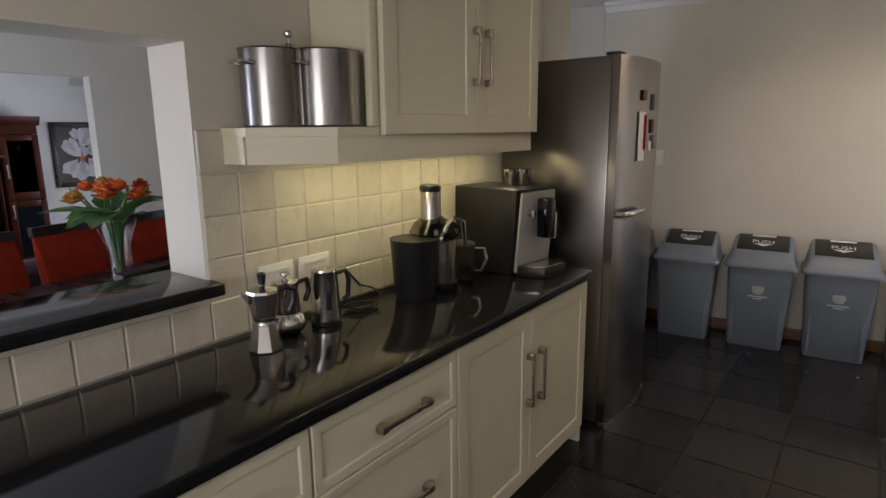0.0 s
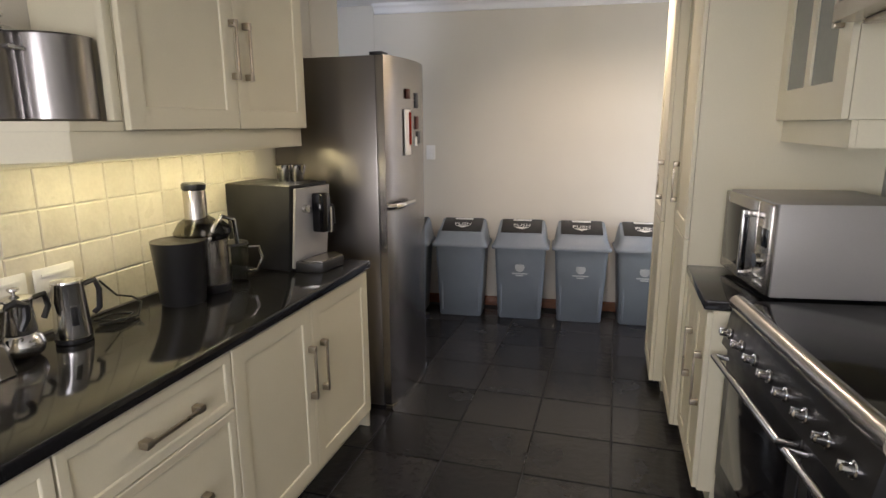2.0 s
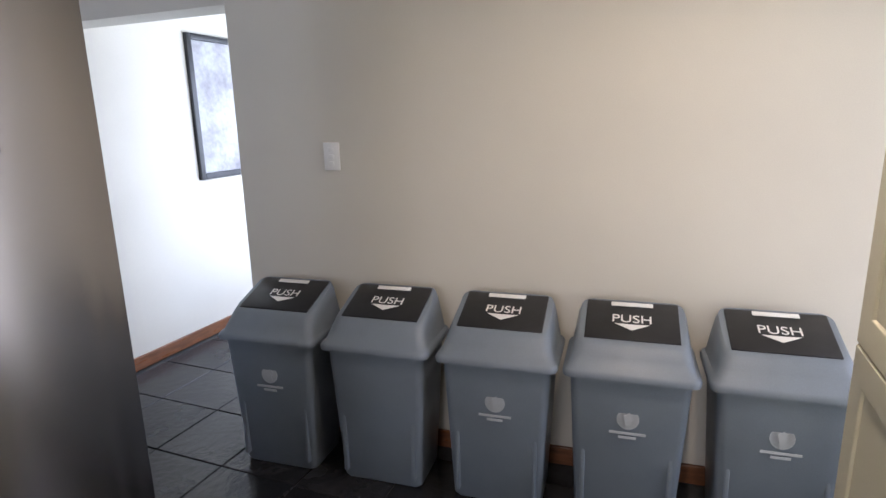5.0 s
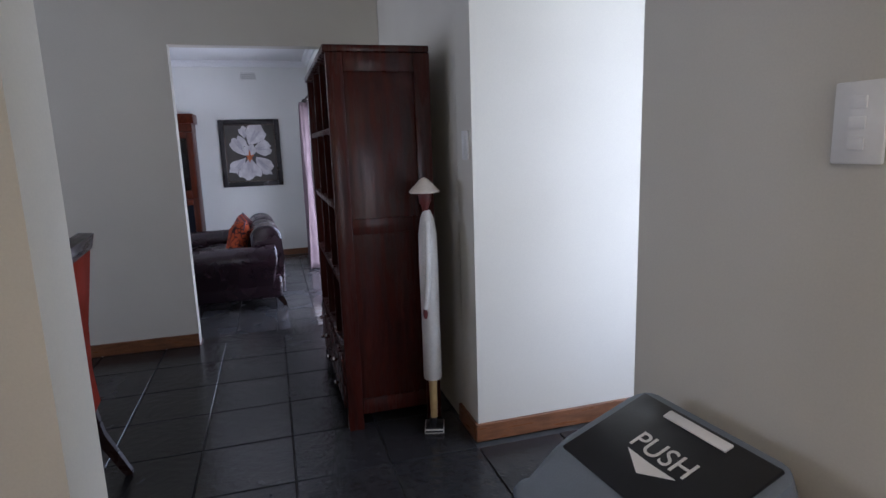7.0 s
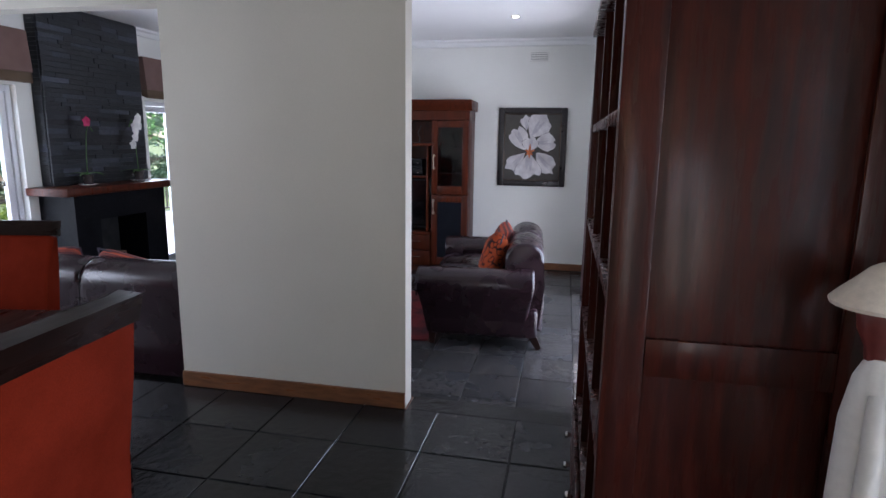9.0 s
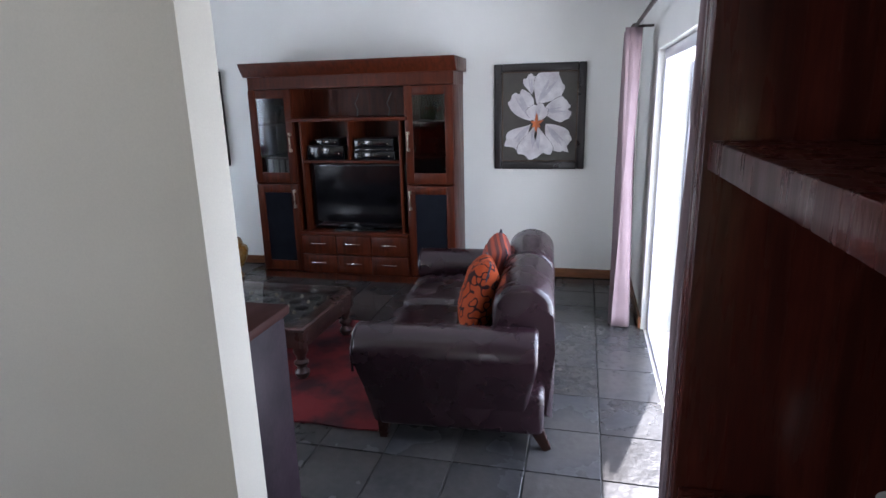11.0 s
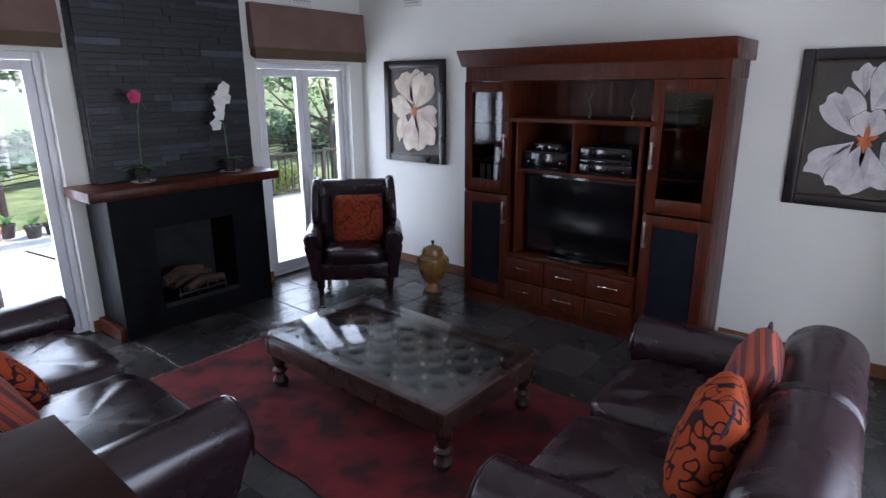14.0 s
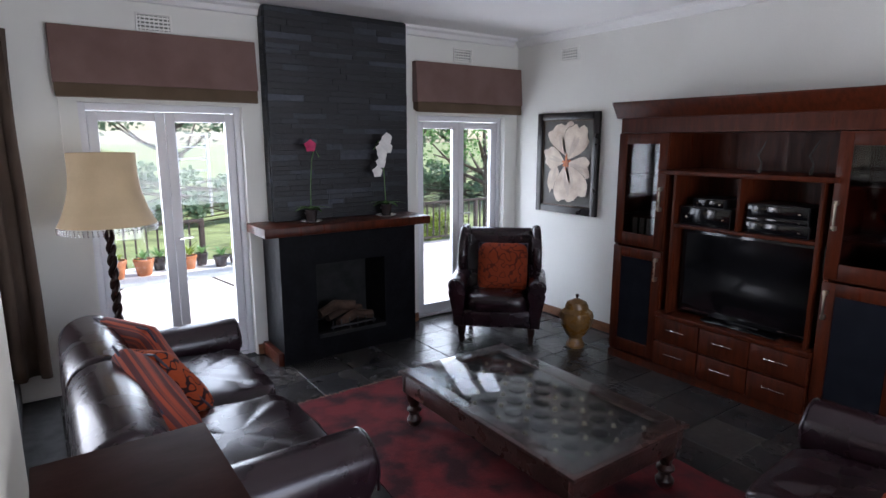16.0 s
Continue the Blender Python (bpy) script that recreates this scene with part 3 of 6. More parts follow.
def stock_pot(x, y, z, r, h, lid):
    t = thing("stock_pot", (x, y, z), "tall brushed steel stock pot with riveted side handles", "pot", "stock pots on the shelf")
    part("body", lathe(bmesh.new(), [(r - 0.006, 0), (r, 0.006), (r, h - 0.004), (r + 0.004, h), (r - 0.004, h + 0.001), (r - 0.006, h - 0.003)], seg=40), M["steel_door"], t)
    for s in (-1, 1):
        part("handle", tube(bmesh.new(), [(-0.035, s * (r - 0.004), h * 0.8), (-0.03, s * (r + 0.03), h * 0.82), (0.03, s * (r + 0.03), h * 0.82), (0.035, s * (r - 0.004), h * 0.8)], 0.006), M["chrome"], t)
    if lid:
        k = part("lid", lathe(bmesh.new(), [(r, h + 0.001), (r, h + 0.006), (r * 0.6, h + 0.018), (0.012, h + 0.024), (0.008, h + 0.03)], seg=36), M["chrome"], t)
        part("knob", lathe(bmesh.new(), [(0.007, h + 0.03), (0.007, h + 0.042), (0.015, h + 0.05), (0.017, h + 0.058), (0.011, h + 0.066), (0.001, h + 0.068)], seg=16), M["chrome"], k)


stock_pot(-0.425, -1.228, 1.574, 0.109, 0.235, False)
stock_pot(-0.505, -1.375, 1.574, 0.098, 0.232, False)
k = thing("pot_lid", pose(-0.558, -1.262, 1.574, rx=0), "small steel pan with a domed lid and knob", "pot")
part("body", lathe(bmesh.new(), [(0.05, 0), (0.055, 0.01), (0.055, 0.235), (0.058, 0.24)], seg=28), M["steel_door"], k)
lid_ = part("lid", lathe(bmesh.new(), [(0.058, 0.241), (0.056, 0.25), (0.03, 0.264), (0.008, 0.27)], seg=28), M["chrome"], k)
part("knob", lathe(bmesh.new(), [(0.006, 0.27), (0.006, 0.285), (0.015, 0.293), (0.016, 0.30), (0.01, 0.308), (0.001, 0.31)], seg=16), M["chrome"], lid_)

# moka pots, kettle
def moka(x, y, turn):
    t = thing("moka_pot", pose(x, y, 0.9, rz=turn), "faceted aluminium moka pot with a black handle", "coffee pot")
    part("base", lathe(bmesh.new(), [(0.052, 0), (0.054, 0.004), (0.038, 0.075), (0.037, 0.085)], seg=8), M["steel"], t, smooth=20)
    part("collar", lathe(bmesh.new(), [(0.036, 0.0855), (0.034, 0.09), (0.034, 0.1), (0.037, 0.105)], seg=24), M["steel"], t)
    part("jug", lathe(bmesh.new(), [(0.036, 0.1055), (0.05, 0.178), (0.051, 0.182), (0.047, 0.182)], seg=8), M["steel"], t, smooth=20)
    part("spout", prism(bmesh.new(), [(-0.046, 0.15), (-0.066, 0.186), (-0.046, 0.182)], -0.012, 0.012, 'y'), M["steel"], t)
    ld = part("lid", lathe(bmesh.new(), [(0.051, 0.1825), (0.048, 0.19), (0.012, 0.203), (0.009, 0.206)], seg=8), M["chrome"], t, smooth=20)
    part("knob", lathe(bmesh.new(), [(0.008, 0.2065), (0.011, 0.212), (0.014, 0.238), (0.008, 0.243)], seg=10), M["black"], ld)
    part("handle", tube(bmesh.new(), [(0.044, 0, 0.178), (0.075, 0, 0.19), (0.096, 0, 0.176), (0.094, 0, 0.14), (0.078, 0, 0.108)], 0.01, 8, [0.008, 0.011, 0.012, 0.011, 0.008]), M["black"], t)


moka(-0.435, -1.52, 70)
t = thing("coffee_pot", pose(-0.50, -1.385, 0.9, rz=80), "round bellied polished steel stovetop coffee pot", "coffee pot")
part("base", lathe(bmesh.new(), [(0.04, 0), (0.055, 0.012), (0.062, 0.035), (0.054, 0.062), (0.044, 0.072)], seg=32), M["chrome"], t)
part("jug", lathe(bmesh.new(), [(0.044, 0.0725), (0.047, 0.08), (0.041, 0.15), (0.045, 0.172), (0.043, 0.173)], seg=32), M["chrome"], t)
ld = part("lid", lathe(bmesh.new(), [(0.045, 0.1735), (0.044, 0.178), (0.015, 0.186), (0.006, 0.188)], seg=32), M["chrome"], t)
part("knob", lathe(bmesh.new(), [(0.005, 0.1885), (0.007, 0.193), (0.016, 0.2), (0.015, 0.206), (0.001, 0.209)], seg=14), M["chrome"], ld)
part("handle", tube(bmesh.new(), [(0.042, 0, 0.165), (0.08, 0, 0.17), (0.088, 0, 0.13), (0.07, 0, 0.095)], 0.009), M["black"], t)
t = thing("milk_frother", pose(-0.47, -1.24, 0.9, rz=60), "polished steel electric milk jug with a black handle", "kettle")
part("base", lathe(bmesh.new(), [(0.05, 0), (0.053, 0.003), (0.053, 0.014), (0.05, 0.016)], seg=32), M["black"], t)
part("body", lathe(bmesh.new(), [(0.052, 0.0165), (0.052, 0.03), (0.045, 0.185), (0.046, 0.188), (0.043, 0.189)], seg=36), M["chrome"], t)
part("lid", lathe(bmesh.new(), [(0.044, 0.1895), (0.043, 0.195), (0.014, 0.2), (0.004, 0.203)], seg=32), M["chrome"], t)
part("handle", tube(bmesh.new(), [(0.043, 0, 0.175), (0.075, 0, 0.182), (0.085, 0, 0.15), (0.08, 0, 0.09), (0.062, 0, 0.075)], 0.009), M["black"], t)
part("switch", box(-0.009, 0.009, -0.054, -0.047, 0.06, 0.12, 0.002), M["black"], t)
single("power_cable", tube(bmesh.new(), [(-0.50, -1.12, 0.905), (-0.46, -1.05, 0.905), (-0.49, -0.98, 0.905), (-0.55, -1.02, 0.907), (-0.54, -1.10, 0.91), (-0.47, -1.09, 0.912), (-0.45, -1.0, 0.905), (-0.50, -0.93, 0.93), (-0.57, -0.90, 0.935), (-0.60, -0.94, 0.95), (-0.606, -1.0, 1.02)], 0.004, 6),
       M["black"], (0, 0, 0), "coiled black appliance cable on the worktop", "cable")
for y in (-1.34, -1.17):
    t = thing("wall_socket", (-0.606, y, 1.075), "white plastic double wall socket on the tiles", "socket", "sockets over the worktop")
    part("plate", box(0, 0.01, -0.072, 0.072, -0.042, 0.042, 0.003), M["whiteplastic"], t)
    part("rocker", box(0.0102, 0.014, -0.05, 0.05, 0.012, 0.024, 0.001), M["whiteplastic"], t)

# juicer
t = thing("juicer", pose(-0.42, -0.705, 0.9), "black and steel centrifugal juicer with a clear lid", "juicer")
part("pulp_bin", lathe(bmesh.new(), [(0.078, 0), (0.082, 0.01), (0.098, 0.235), (0.1, 0.24), (0.094, 0.24)], (0.0, -0.10, 0), 32), M["black"], t)
part("motor_base", lathe(bmesh.new(), [(0.07, 0), (0.074, 0.008), (0.074, 0.03), (0.07, 0.034)], (0, 0.07, 0), 32), M["black"], t)
part("body", lathe(bmesh.new(), [(0.07, 0.0345), (0.071, 0.04), (0.073, 0.2), (0.076, 0.215)], (0, 0.07, 0), 36), M["steel"], t)
part("lid", lathe(bmesh.new(), [(0.095, 0.2405), (0.098, 0.25), (0.075, 0.29), (0.045, 0.31), (0.042, 0.315)], (0, 0.02, 0), 32), M["smoked"], t)
part("bowl", lathe(bmesh.new(), [(0.076, 0.2155), (0.09, 0.24), (0.088, 0.26), (0.06, 0.285)], (0, 0.07, 0), 32), M["gloss_black"], t)
ch = part("feed_chute", lathe(bmesh.new(), [(0.042, 0.29), (0.042, 0.415), (0.04, 0.418)], (0, 0.01, 0), 32), M["steel"], t)
part("pusher", lathe(bmesh.new(), [(0.043, 0.4185), (0.045, 0.425), (0.045, 0.44), (0.04, 0.445)], (0, 0.01, 0), 32), M["black"], ch)
part("locking_arm", tube(bmesh.new(), [(0.07, -0.03, 0.21), (0.085, 0.0, 0.28), (0.075, 0.06, 0.31), (0.08, 0.13, 0.285), (0.075, 0.15, 0.18)], 0.009), M["chrome"], t)
t = thing("juice_jug", (-0.40, -0.50, 0.9), "clear plastic juice jug with a handle", "jug")
part("body", lathe(bmesh.new(), [(0.045, 0), (0.05, 0.004), (0.055, 0.16), (0.057, 0.165), (0.054, 0.165), (0.05, 0.02)], seg=32), M["clear"], t)
part("lid", lathe(bmesh.new(), [(0.057, 0.1655), (0.056, 0.175), (0.02, 0.185)], seg=32), M["black"], t)
part("handle", tube(bmesh.new(), [(0.05, 0.03, 0.15), (0.085, 0.05, 0.15), (0.095, 0.055, 0.1), (0.075, 0.045, 0.05), (0.045, 0.028, 0.045)], 0.008), M["chrome"], t)

# bean-to-cup coffee machine
t = thing("coffee_machine", pose(-0.25, -0.30, 0.9, rz=82) @ Matrix.Scale(1.13, 4), "black coffee machine with a silver front panel", "coffee machine")
part("body", prism(bmesh.new(), [(0.02, 0.0), (-0.01, 0.35), (0.335, 0.35), (0.335, 0.0)], 0.0, 0.25, 'x', 0.008), M["black"], t)
fr = part("front_panel", prism(bmesh.new(), [(-0.002, 0.012), (0.012, 0.012), (-0.018, 0.338), (-0.032, 0.338)], 0.012, 0.238, 'x', 0.004), M["silver"], t, "silver front panel")
part("spout", box(0.11, 0.165, -0.085, -0.028, 0.15, 0.312, 0.008), M["gloss_black"], fr)
part("nozzle", box(0.172, 0.192, -0.075, -0.028, 0.14, 0.25, 0.005), M["chrome"], fr)
part("knob", lathe(bmesh.new(), [(0.016, -0.05), (0.017, -0.03)], (0.06, 0, 0.255), 18, 'y'), M["chrome"], fr)
part("steam_wand", tube(bmesh.new(), [(0.21, -0.03, 0.26), (0.225, -0.05, 0.25), (0.235, -0.05, 0.17)], 0.006), M["black"], t)
dt = part("drip_tray", prism(bmesh.new(), [(0.02, 0.003), (0.02, -0.06), (0.05, -0.115), (0.2, -0.115), (0.235, -0.06), (0.235, 0.003)], 0.0, 0.04, 'z', 0.004), M["black"], t)
part("drip_grid", prism(bmesh.new(), [(0.025, -0.03), (0.025, -0.058), (0.055, -0.108), (0.195, -0.108), (0.23, -0.058), (0.23, -0.03)], 0.041, 0.046), M["steel"], dt)
for i in range(2):
    t = thing("steel_cup", (-0.38 + 0.05 * i, -0.10 + 0.03 * i, 1.2960), "small shiny steel cup upside on the coffee machine", "cup", "cups on the coffee machine")
    part("body", lathe(bmesh.new(), [(0.028, 0), (0.03, 0.003), (0.042, 0.078), (0.044, 0.08), (0.039, 0.079)], seg=28), M["chrome"], t)

# fridge
FRIDGE = pose(-0.012, 0.178, 0, rz=EAST)
t = thing("fridge", FRIDGE, "tall brushed steel fridge with a bowed door", "fridge")
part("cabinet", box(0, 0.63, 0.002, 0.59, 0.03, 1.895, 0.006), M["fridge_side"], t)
bow = [(0.004, 0.0), (0.004, -0.04)] + [(0.004 + 0.622 * i / 12, -0.04 - 0.045 * math.sin(math.pi * i / 12) ** 0.8) for i in range(1, 12)] + [(0.626, -0.04), (0.626, 0.0)]
dr = part("door", prism(bmesh.new(), bow, 0.045, 1.898, 'z', 0.004), M["steel_door"], t)
sill = [(u, v - 0.006) for u, v in bow]
part("kick_strip", prism(bmesh.new(), sill, 0.0, 0.04, 'z', 0.003), M["chrome"], t)
part("handle", tube(bmesh.new(), [(0.03, -0.035, 1.14), (0.03, -0.085, 1.145), (0.09, -0.105, 1.15), (0.20, -0.12, 1.155), (0.25, -0.105, 1.155)], 0.012, 10, [0.016, 0.016, 0.016, 0.012, 0.008]), M["chrome"], dr)
part("hinge_cover", box(0.02, 0.10, -0.03, 0.04, 1.899, 1.915, 0.004), M["black"], t)
for x, z, w, h, c, nm in ((0.20, 1.52, 0.085, 0.24, "whiteplastic", "note_card"), (0.22, 1.54, 0.018, 0.17, "redfabric", "ribbon"), (0.21, 1.72, 0.055, 0.05, "cherry", "fridge_magnet"),
                          (0.33, 1.69, 0.04, 0.08, "black", "fridge_magnet"), (0.33, 1.57, 0.045, 0.07, "cherry", "fridge_magnet"), (0.36, 1.49, 0.045, 0.07, "black", "fridge_magnet"), (0.31, 1.47, 0.03, 0.05, "whiteplastic", "fridge_magnet")):
    x *= 1.1
    yy = -0.04 - 0.045 * math.sin(math.pi * (x - 0.004) / 0.622) ** 0.8 - (0.010 if nm == "ribbon" else 0.004)
    single(nm, box(x - w / 2, x + w / 2, yy - 0.004, yy + 0.003, z - h / 2, z + h / 2, 0.001), M[c], FRIDGE,
           {"note_card": "pale printed card stuck on the fridge door", "ribbon": "thin red ribbon hanging over the card", "fridge_magnet": "small decorative magnet on the fridge door"}[nm], nm.replace("_", " "))

# swing bins
def swing_bin(x, logo):
    t = thing("swing_bin", BIN_WALL @ pose(x, -0.215, 0), "grey plastic swing bin with black push flap" + (" and pale emblem" if logo else ""), "bin", "row of swing bins")
    bm, rings = bmesh.new(), []
    for z, a, b in ((0, 0.168, 0.115), (0.012, 0.175, 0.122), (0.60, 0.205, 0.146), (0.604, 0.198, 0.139)):
        c = 0.03
        ring = []
        for sx, sy, a0 in ((1, 1, 0), (-1, 1, 90), (-1, -1, 180), (1, -1, 270)):
            ring += [bm.verts.new((sx * (a - c) + c * math.cos(radians(a0 + 22.5 * i)), sy * (b - c) + c * math.sin(radians(a0 + 22.5 * i)), z)) for i in range(5)]
        rings.append(ring)
    for p, q in zip(rings, rings[1:]):
        for i in range(20):
            bm.faces.new((p[i], p[(i + 1) % 20], q[(i + 1) % 20], q[i]))
    bm.faces.new(rings[0][::-1])
    bm.faces.new(rings[-1])
    part("tub", bm, M["greyplastic"], t)
    for s in (-1, 1):
        part("rib", box(s * 0.15 - 0.008, s * 0.15 + 0.008, -0.149, -0.115, 0.04, 0.585, 0.003), M["greyplastic"], t).rotation_euler = (radians(-3.0), 0, 0)
    # domed lid: rolled rim, steep skirt, then the sloping top that carries the flap
    bm, rings = bmesh.new(), []
    for z, a, y0, y1, c in ((0.592, 0.222, -0.160, 0.160, 0.03), (0.590, 0.229, -0.167, 0.165, 0.034), (0.606, 0.231, -0.169, 0.166, 0.036), (0.618, 0.224, -0.162, 0.162, 0.034), (0.622, 0.214, -0.152, 0.158, 0.034),
                            (0.660, 0.202, -0.126, 0.152, 0.036), (0.690, 0.193, -0.104, 0.148, 0.040), (0.703, 0.184, -0.088, 0.146, 0.040), (0.7035, 0.176, -0.078, 0.140, 0.034)):
        ring = []
        for sx, a0 in ((1, 0), (-1, 90), (-1, 180), (1, 270)):
            yc = y1 - c if a0 < 180 else y0 + c
            ring += [(sx * (a - c) + c * math.cos(radians(a0 + 22.5 * i)), yc + c * math.sin(radians(a0 + 22.5 * i))) for i in range(5)]
        # above the rim every ring leans back with the slope of the top
        k = max(0.0, (z - 0.622) / 0.0815)
        rings.append([bm.verts.new((px, py, z + k * max(0.0, (py + 0.088)) * 0.35)) for px, py in ring])
    for p, q in zip(rings, rings[1:]):
        for i in range(20):
            bm.faces.new((p[i], p[(i + 1) % 20], q[(i + 1) % 20], q[i]))
    bm.faces.new(rings[-1])
    ld = part("lid", bm, M["greyplastic"], t, smooth=50)
    # flap on the sloping face of the lid, with its lettering
    flap = part("flap", box(-0.163, 0.163, -0.004, 0.006, 0.004, 0.222, 0.003), M["black"], ld, "black push flap")
    flap.matrix_local = pose(0, -0.080, 0.7075, rx=-(90 - 19.8))
    part("grip", box(-0.075, 0.075, -0.009, -0.0045, 0.190, 0.212, 0.002), M["whiteplastic"], flap, "white grip strip")
    cu = bpy.data.curves.new("push_lettering", 'FONT')
    cu.body, cu.size, cu.align_x, cu.extrude = "PUSH", 0.060, 'CENTER', 0.0006
    tx = new("push_lettering", cu)
    tx.parent, tx.matrix_local = flap, pose(0, -0.0055, 0.098, rx=90)
    cu.materials.append(M["whiteplastic"])
    part("arrow", prism(bmesh.new(), [(-0.06, 0.088), (0, 0.086), (0.06, 0.088), (0.0, 0.055)], -0.0065, -0.0045, 'y'), M["whiteplastic"], flap, smooth=0)
    if logo:
        e = part("emblem", lathe(bmesh.new(), [(0.038, -0.002), (0.038, 0.0), (0.034, 0.0), (0.034, -0.002)], (0, 0, 0), 28, 'y'), M["pale"], t, "pale printed ring and lines")
        e.matrix_local = pose(0, -0.1395, 0.44, rx=-3)
        part("emblem_mark", prism(bmesh.new(), [(-0.006, -0.024), (0.012, -0.022), (0.008, 0.004), (0.018, 0.014), (0.004, 0.026), (-0.014, 0.012)], -0.003, -0.001, 'y'), M["pale"], e)
        for k_, w in ((-0.052, 0.062), (-0.068, 0.03)):
            part("print_bar", box(-w, w, -0.003, -0.001, k_ - 0.005, k_ + 0.004), M["pale"], e)
        return t


for i, x in enumerate((0.30, 0.785, 1.272, 1.748, 2.23)):
    swing_bin(x, i != 1)

# tall units, microwave, range and hood
for y0, w, x in ((0.852, 0.52, 1.50), (1.37, 0.516, 1.43)):
    t = thing("tall_cabinet", pose(x, y0, 0, rz=WEST), "tall cream framed larder cabinet with a nickel handle", "cabinet", "tall cabinets")
    part("body", box(0, w, 0.002, 0.75, 0.06, 2.36), M["cab"], t)
    for z0, z1 in ((0.06, 1.02), (1.024, 2.36)):
        d = part("door", frame_front(bmesh.new(), 0.002, w - 0.002, z0, z1), M["cab"], t)
        if z1 > 2:
            part("handle", bar_handle(0.06 if y0 < 1 else w - 0.06, 1.25, 0.22, -0.02), M["nickel"], d, "satin nickel bar handle")
    part("plinth", box(0, w, 0.05, 0.07, 0, 0.059), M["cab"], t)
base_unit(pose(1.535, 0.33, 0, rz=WEST), 0.59, [(0, 0.295, 0.10, 0.85, "door", 0.26, 0.56), (0.295, 0.59, 0.10, 0.85, "door", 0.55, 0.56)], "cream framed base cabinet beside the range", depth=0.6)
single("worktop", box(1.50, 2.258, -0.262, 0.328, 0.86, 0.9, 0.006, 3), M["granite"], (0, 0, 0), "short polished black granite worktop under the microwave", "worktop")
t = thing("microwave", pose(1.655, 0.29, 0.9, rz=-90 + 8), "silver microwave oven with a dark glass door", "microwave")
part("body", box(0, 0.52, 0.0, 0.50, 0.015, 0.37, 0.006), M["silver"], t)
d = part("door", box(0.004, 0.385, -0.022, -0.001, 0.022, 0.364, 0.006), M["steel"], t)
part("window", box(0.03, 0.30, -0.0245, -0.0225, 0.07, 0.32, 0.001), M["gloss_black"], d)
part("handle", bar_handle(0.355, 0.19, 0.27, -0.023, True, 0.01, 0.045), M["chrome"], d)
pn = part("control_panel", box(0.389, 0.516, -0.022, -0.001, 0.022, 0.364, 0.006), M["steel"], t)
part("display", box(0.405, 0.50, -0.0245, -0.0225, 0.20, 0.27, 0.001), M["gloss_black"], pn)
part("dial", lathe(bmesh.new(), [(0.026, -0.045), (0.028, -0.022)], (0.452, 0, 0.145), 24, 'y'), M["chrome"], pn)
for i in range(4):
    part("button", box(0.41 + 0.045 * (i % 2), 0.445 + 0.045 * (i % 2), -0.027, -0.0225, 0.045 + 0.025 * (i // 2), 0.06 + 0.025 * (i // 2), 0.002), M["chrome"], pn)
for i, (a, b) in enumerate(((0.05, 0.05), (0.47, 0.05), (0.05, 0.37), (0.47, 0.37))):
    part("foot", lathe(bmesh.new(), [(0.015, 0), (0.015, 0.0149)], (a, b, 0), 12), M["black"], t)

t = thing("range_cooker", pose(1.62, -0.285, 0, rz=WEST + 7), "wide black and steel range cooker with metal knobs", "cooker")
part("body", box(0, 1.0, 0.0, 0.50, 0.10, 0.895), M["black"], t)
for i in range(4):
    part("leg", lathe(bmesh.new(), [(0.02, 0), (0.02, 0.099)], (0.06 + 0.88 * (i % 2), 0.08 + 0.36 * (i // 2), 0), 12), M["chrome"], t)
part("hob", box(-0.002, 1.002, -0.005, 0.50, 0.896, 0.915, 0.004), M["gloss_black"], t)
part("front_rail", tube(bmesh.new(), [(0.0, -0.012, 0.905), (1.0, -0.012, 0.905)], 0.03, 16), M["steel"], t)
cp = part("control_panel", prism(bmesh.new(), [(-0.003, 0.895), (-0.03, 0.88), (-0.055, 0.745), (-0.003, 0.745)], 0.0, 1.0, 'x', 0.003), M["black"], t)
for i in range(8):
    kn = part("knob", lathe(bmesh.new(), [(0.021, 0.0), (0.021, -0.010), (0.015, -0.012), (0.013, -0.038), (0.010, -0.040)], (0, 0, 0), 20, 'y'), M["chrome"], cp)
    kn.matrix_local = pose(0.07 + 0.123 * i, -0.044, 0.805, rx=-10)
    part("pointer", box(-0.003, 0.003, -0.046, -0.015, -0.004, 0.017, 0.001), M["chrome"], kn)
for x0, x1 in ((0.01, 0.655), (0.665, 0.99)):
    d = part("oven_door", box(x0, x1, -0.035, -0.002, 0.20, 0.738, 0.006), M["black"], t)
    part("window", box(x0 + 0.06, x1 - 0.06, -0.038, -0.0355, 0.28, 0.62, 0.001), M["gloss_black"], d)
    part("handle", tube(bmesh.new(), [(x0 + 0.02, -0.035, 0.695), (x0 + 0.02, -0.085, 0.70), (x1 - 0.02, -0.085, 0.70), (x1 - 0.02, -0.035, 0.695)], 0.012, 12), M["chrome"], d)
part("drawer", box(0.01, 0.99, -0.03, -0.002, 0.105, 0.195, 0.004), M["black"], t)

t = thing("glazed_wall_cabinet", pose(1.83, 0.33, 1.48, rz=WEST), "cream glazed wall cabinet with small panes", "cabinet")
part("body", box(0, 0.78, 0.002, 0.425, 0.088, 0.88), M["cab"], t)
bm = wall_y(bmesh.new(), -0.02, 0.0, 0.002, 0.778, 0.09, 0.88, [(x, x + 0.25, a, b) for x in (0.10, 0.41) for a, b in ((0.21, 0.60), (0.64, 0.80))])
d = part("door", bm, M["cab"], t)
for px in (0.101, 0.411):
    for a, b in ((0.211, 0.599), (0.641, 0.799)):
        part("pane", box(px, px + 0.248, -0.012, -0.008, a, b), M["frosted"], d)
part("handle", bar_handle(0.70, 0.47, 0.20, -0.021), M["nickel"], d)
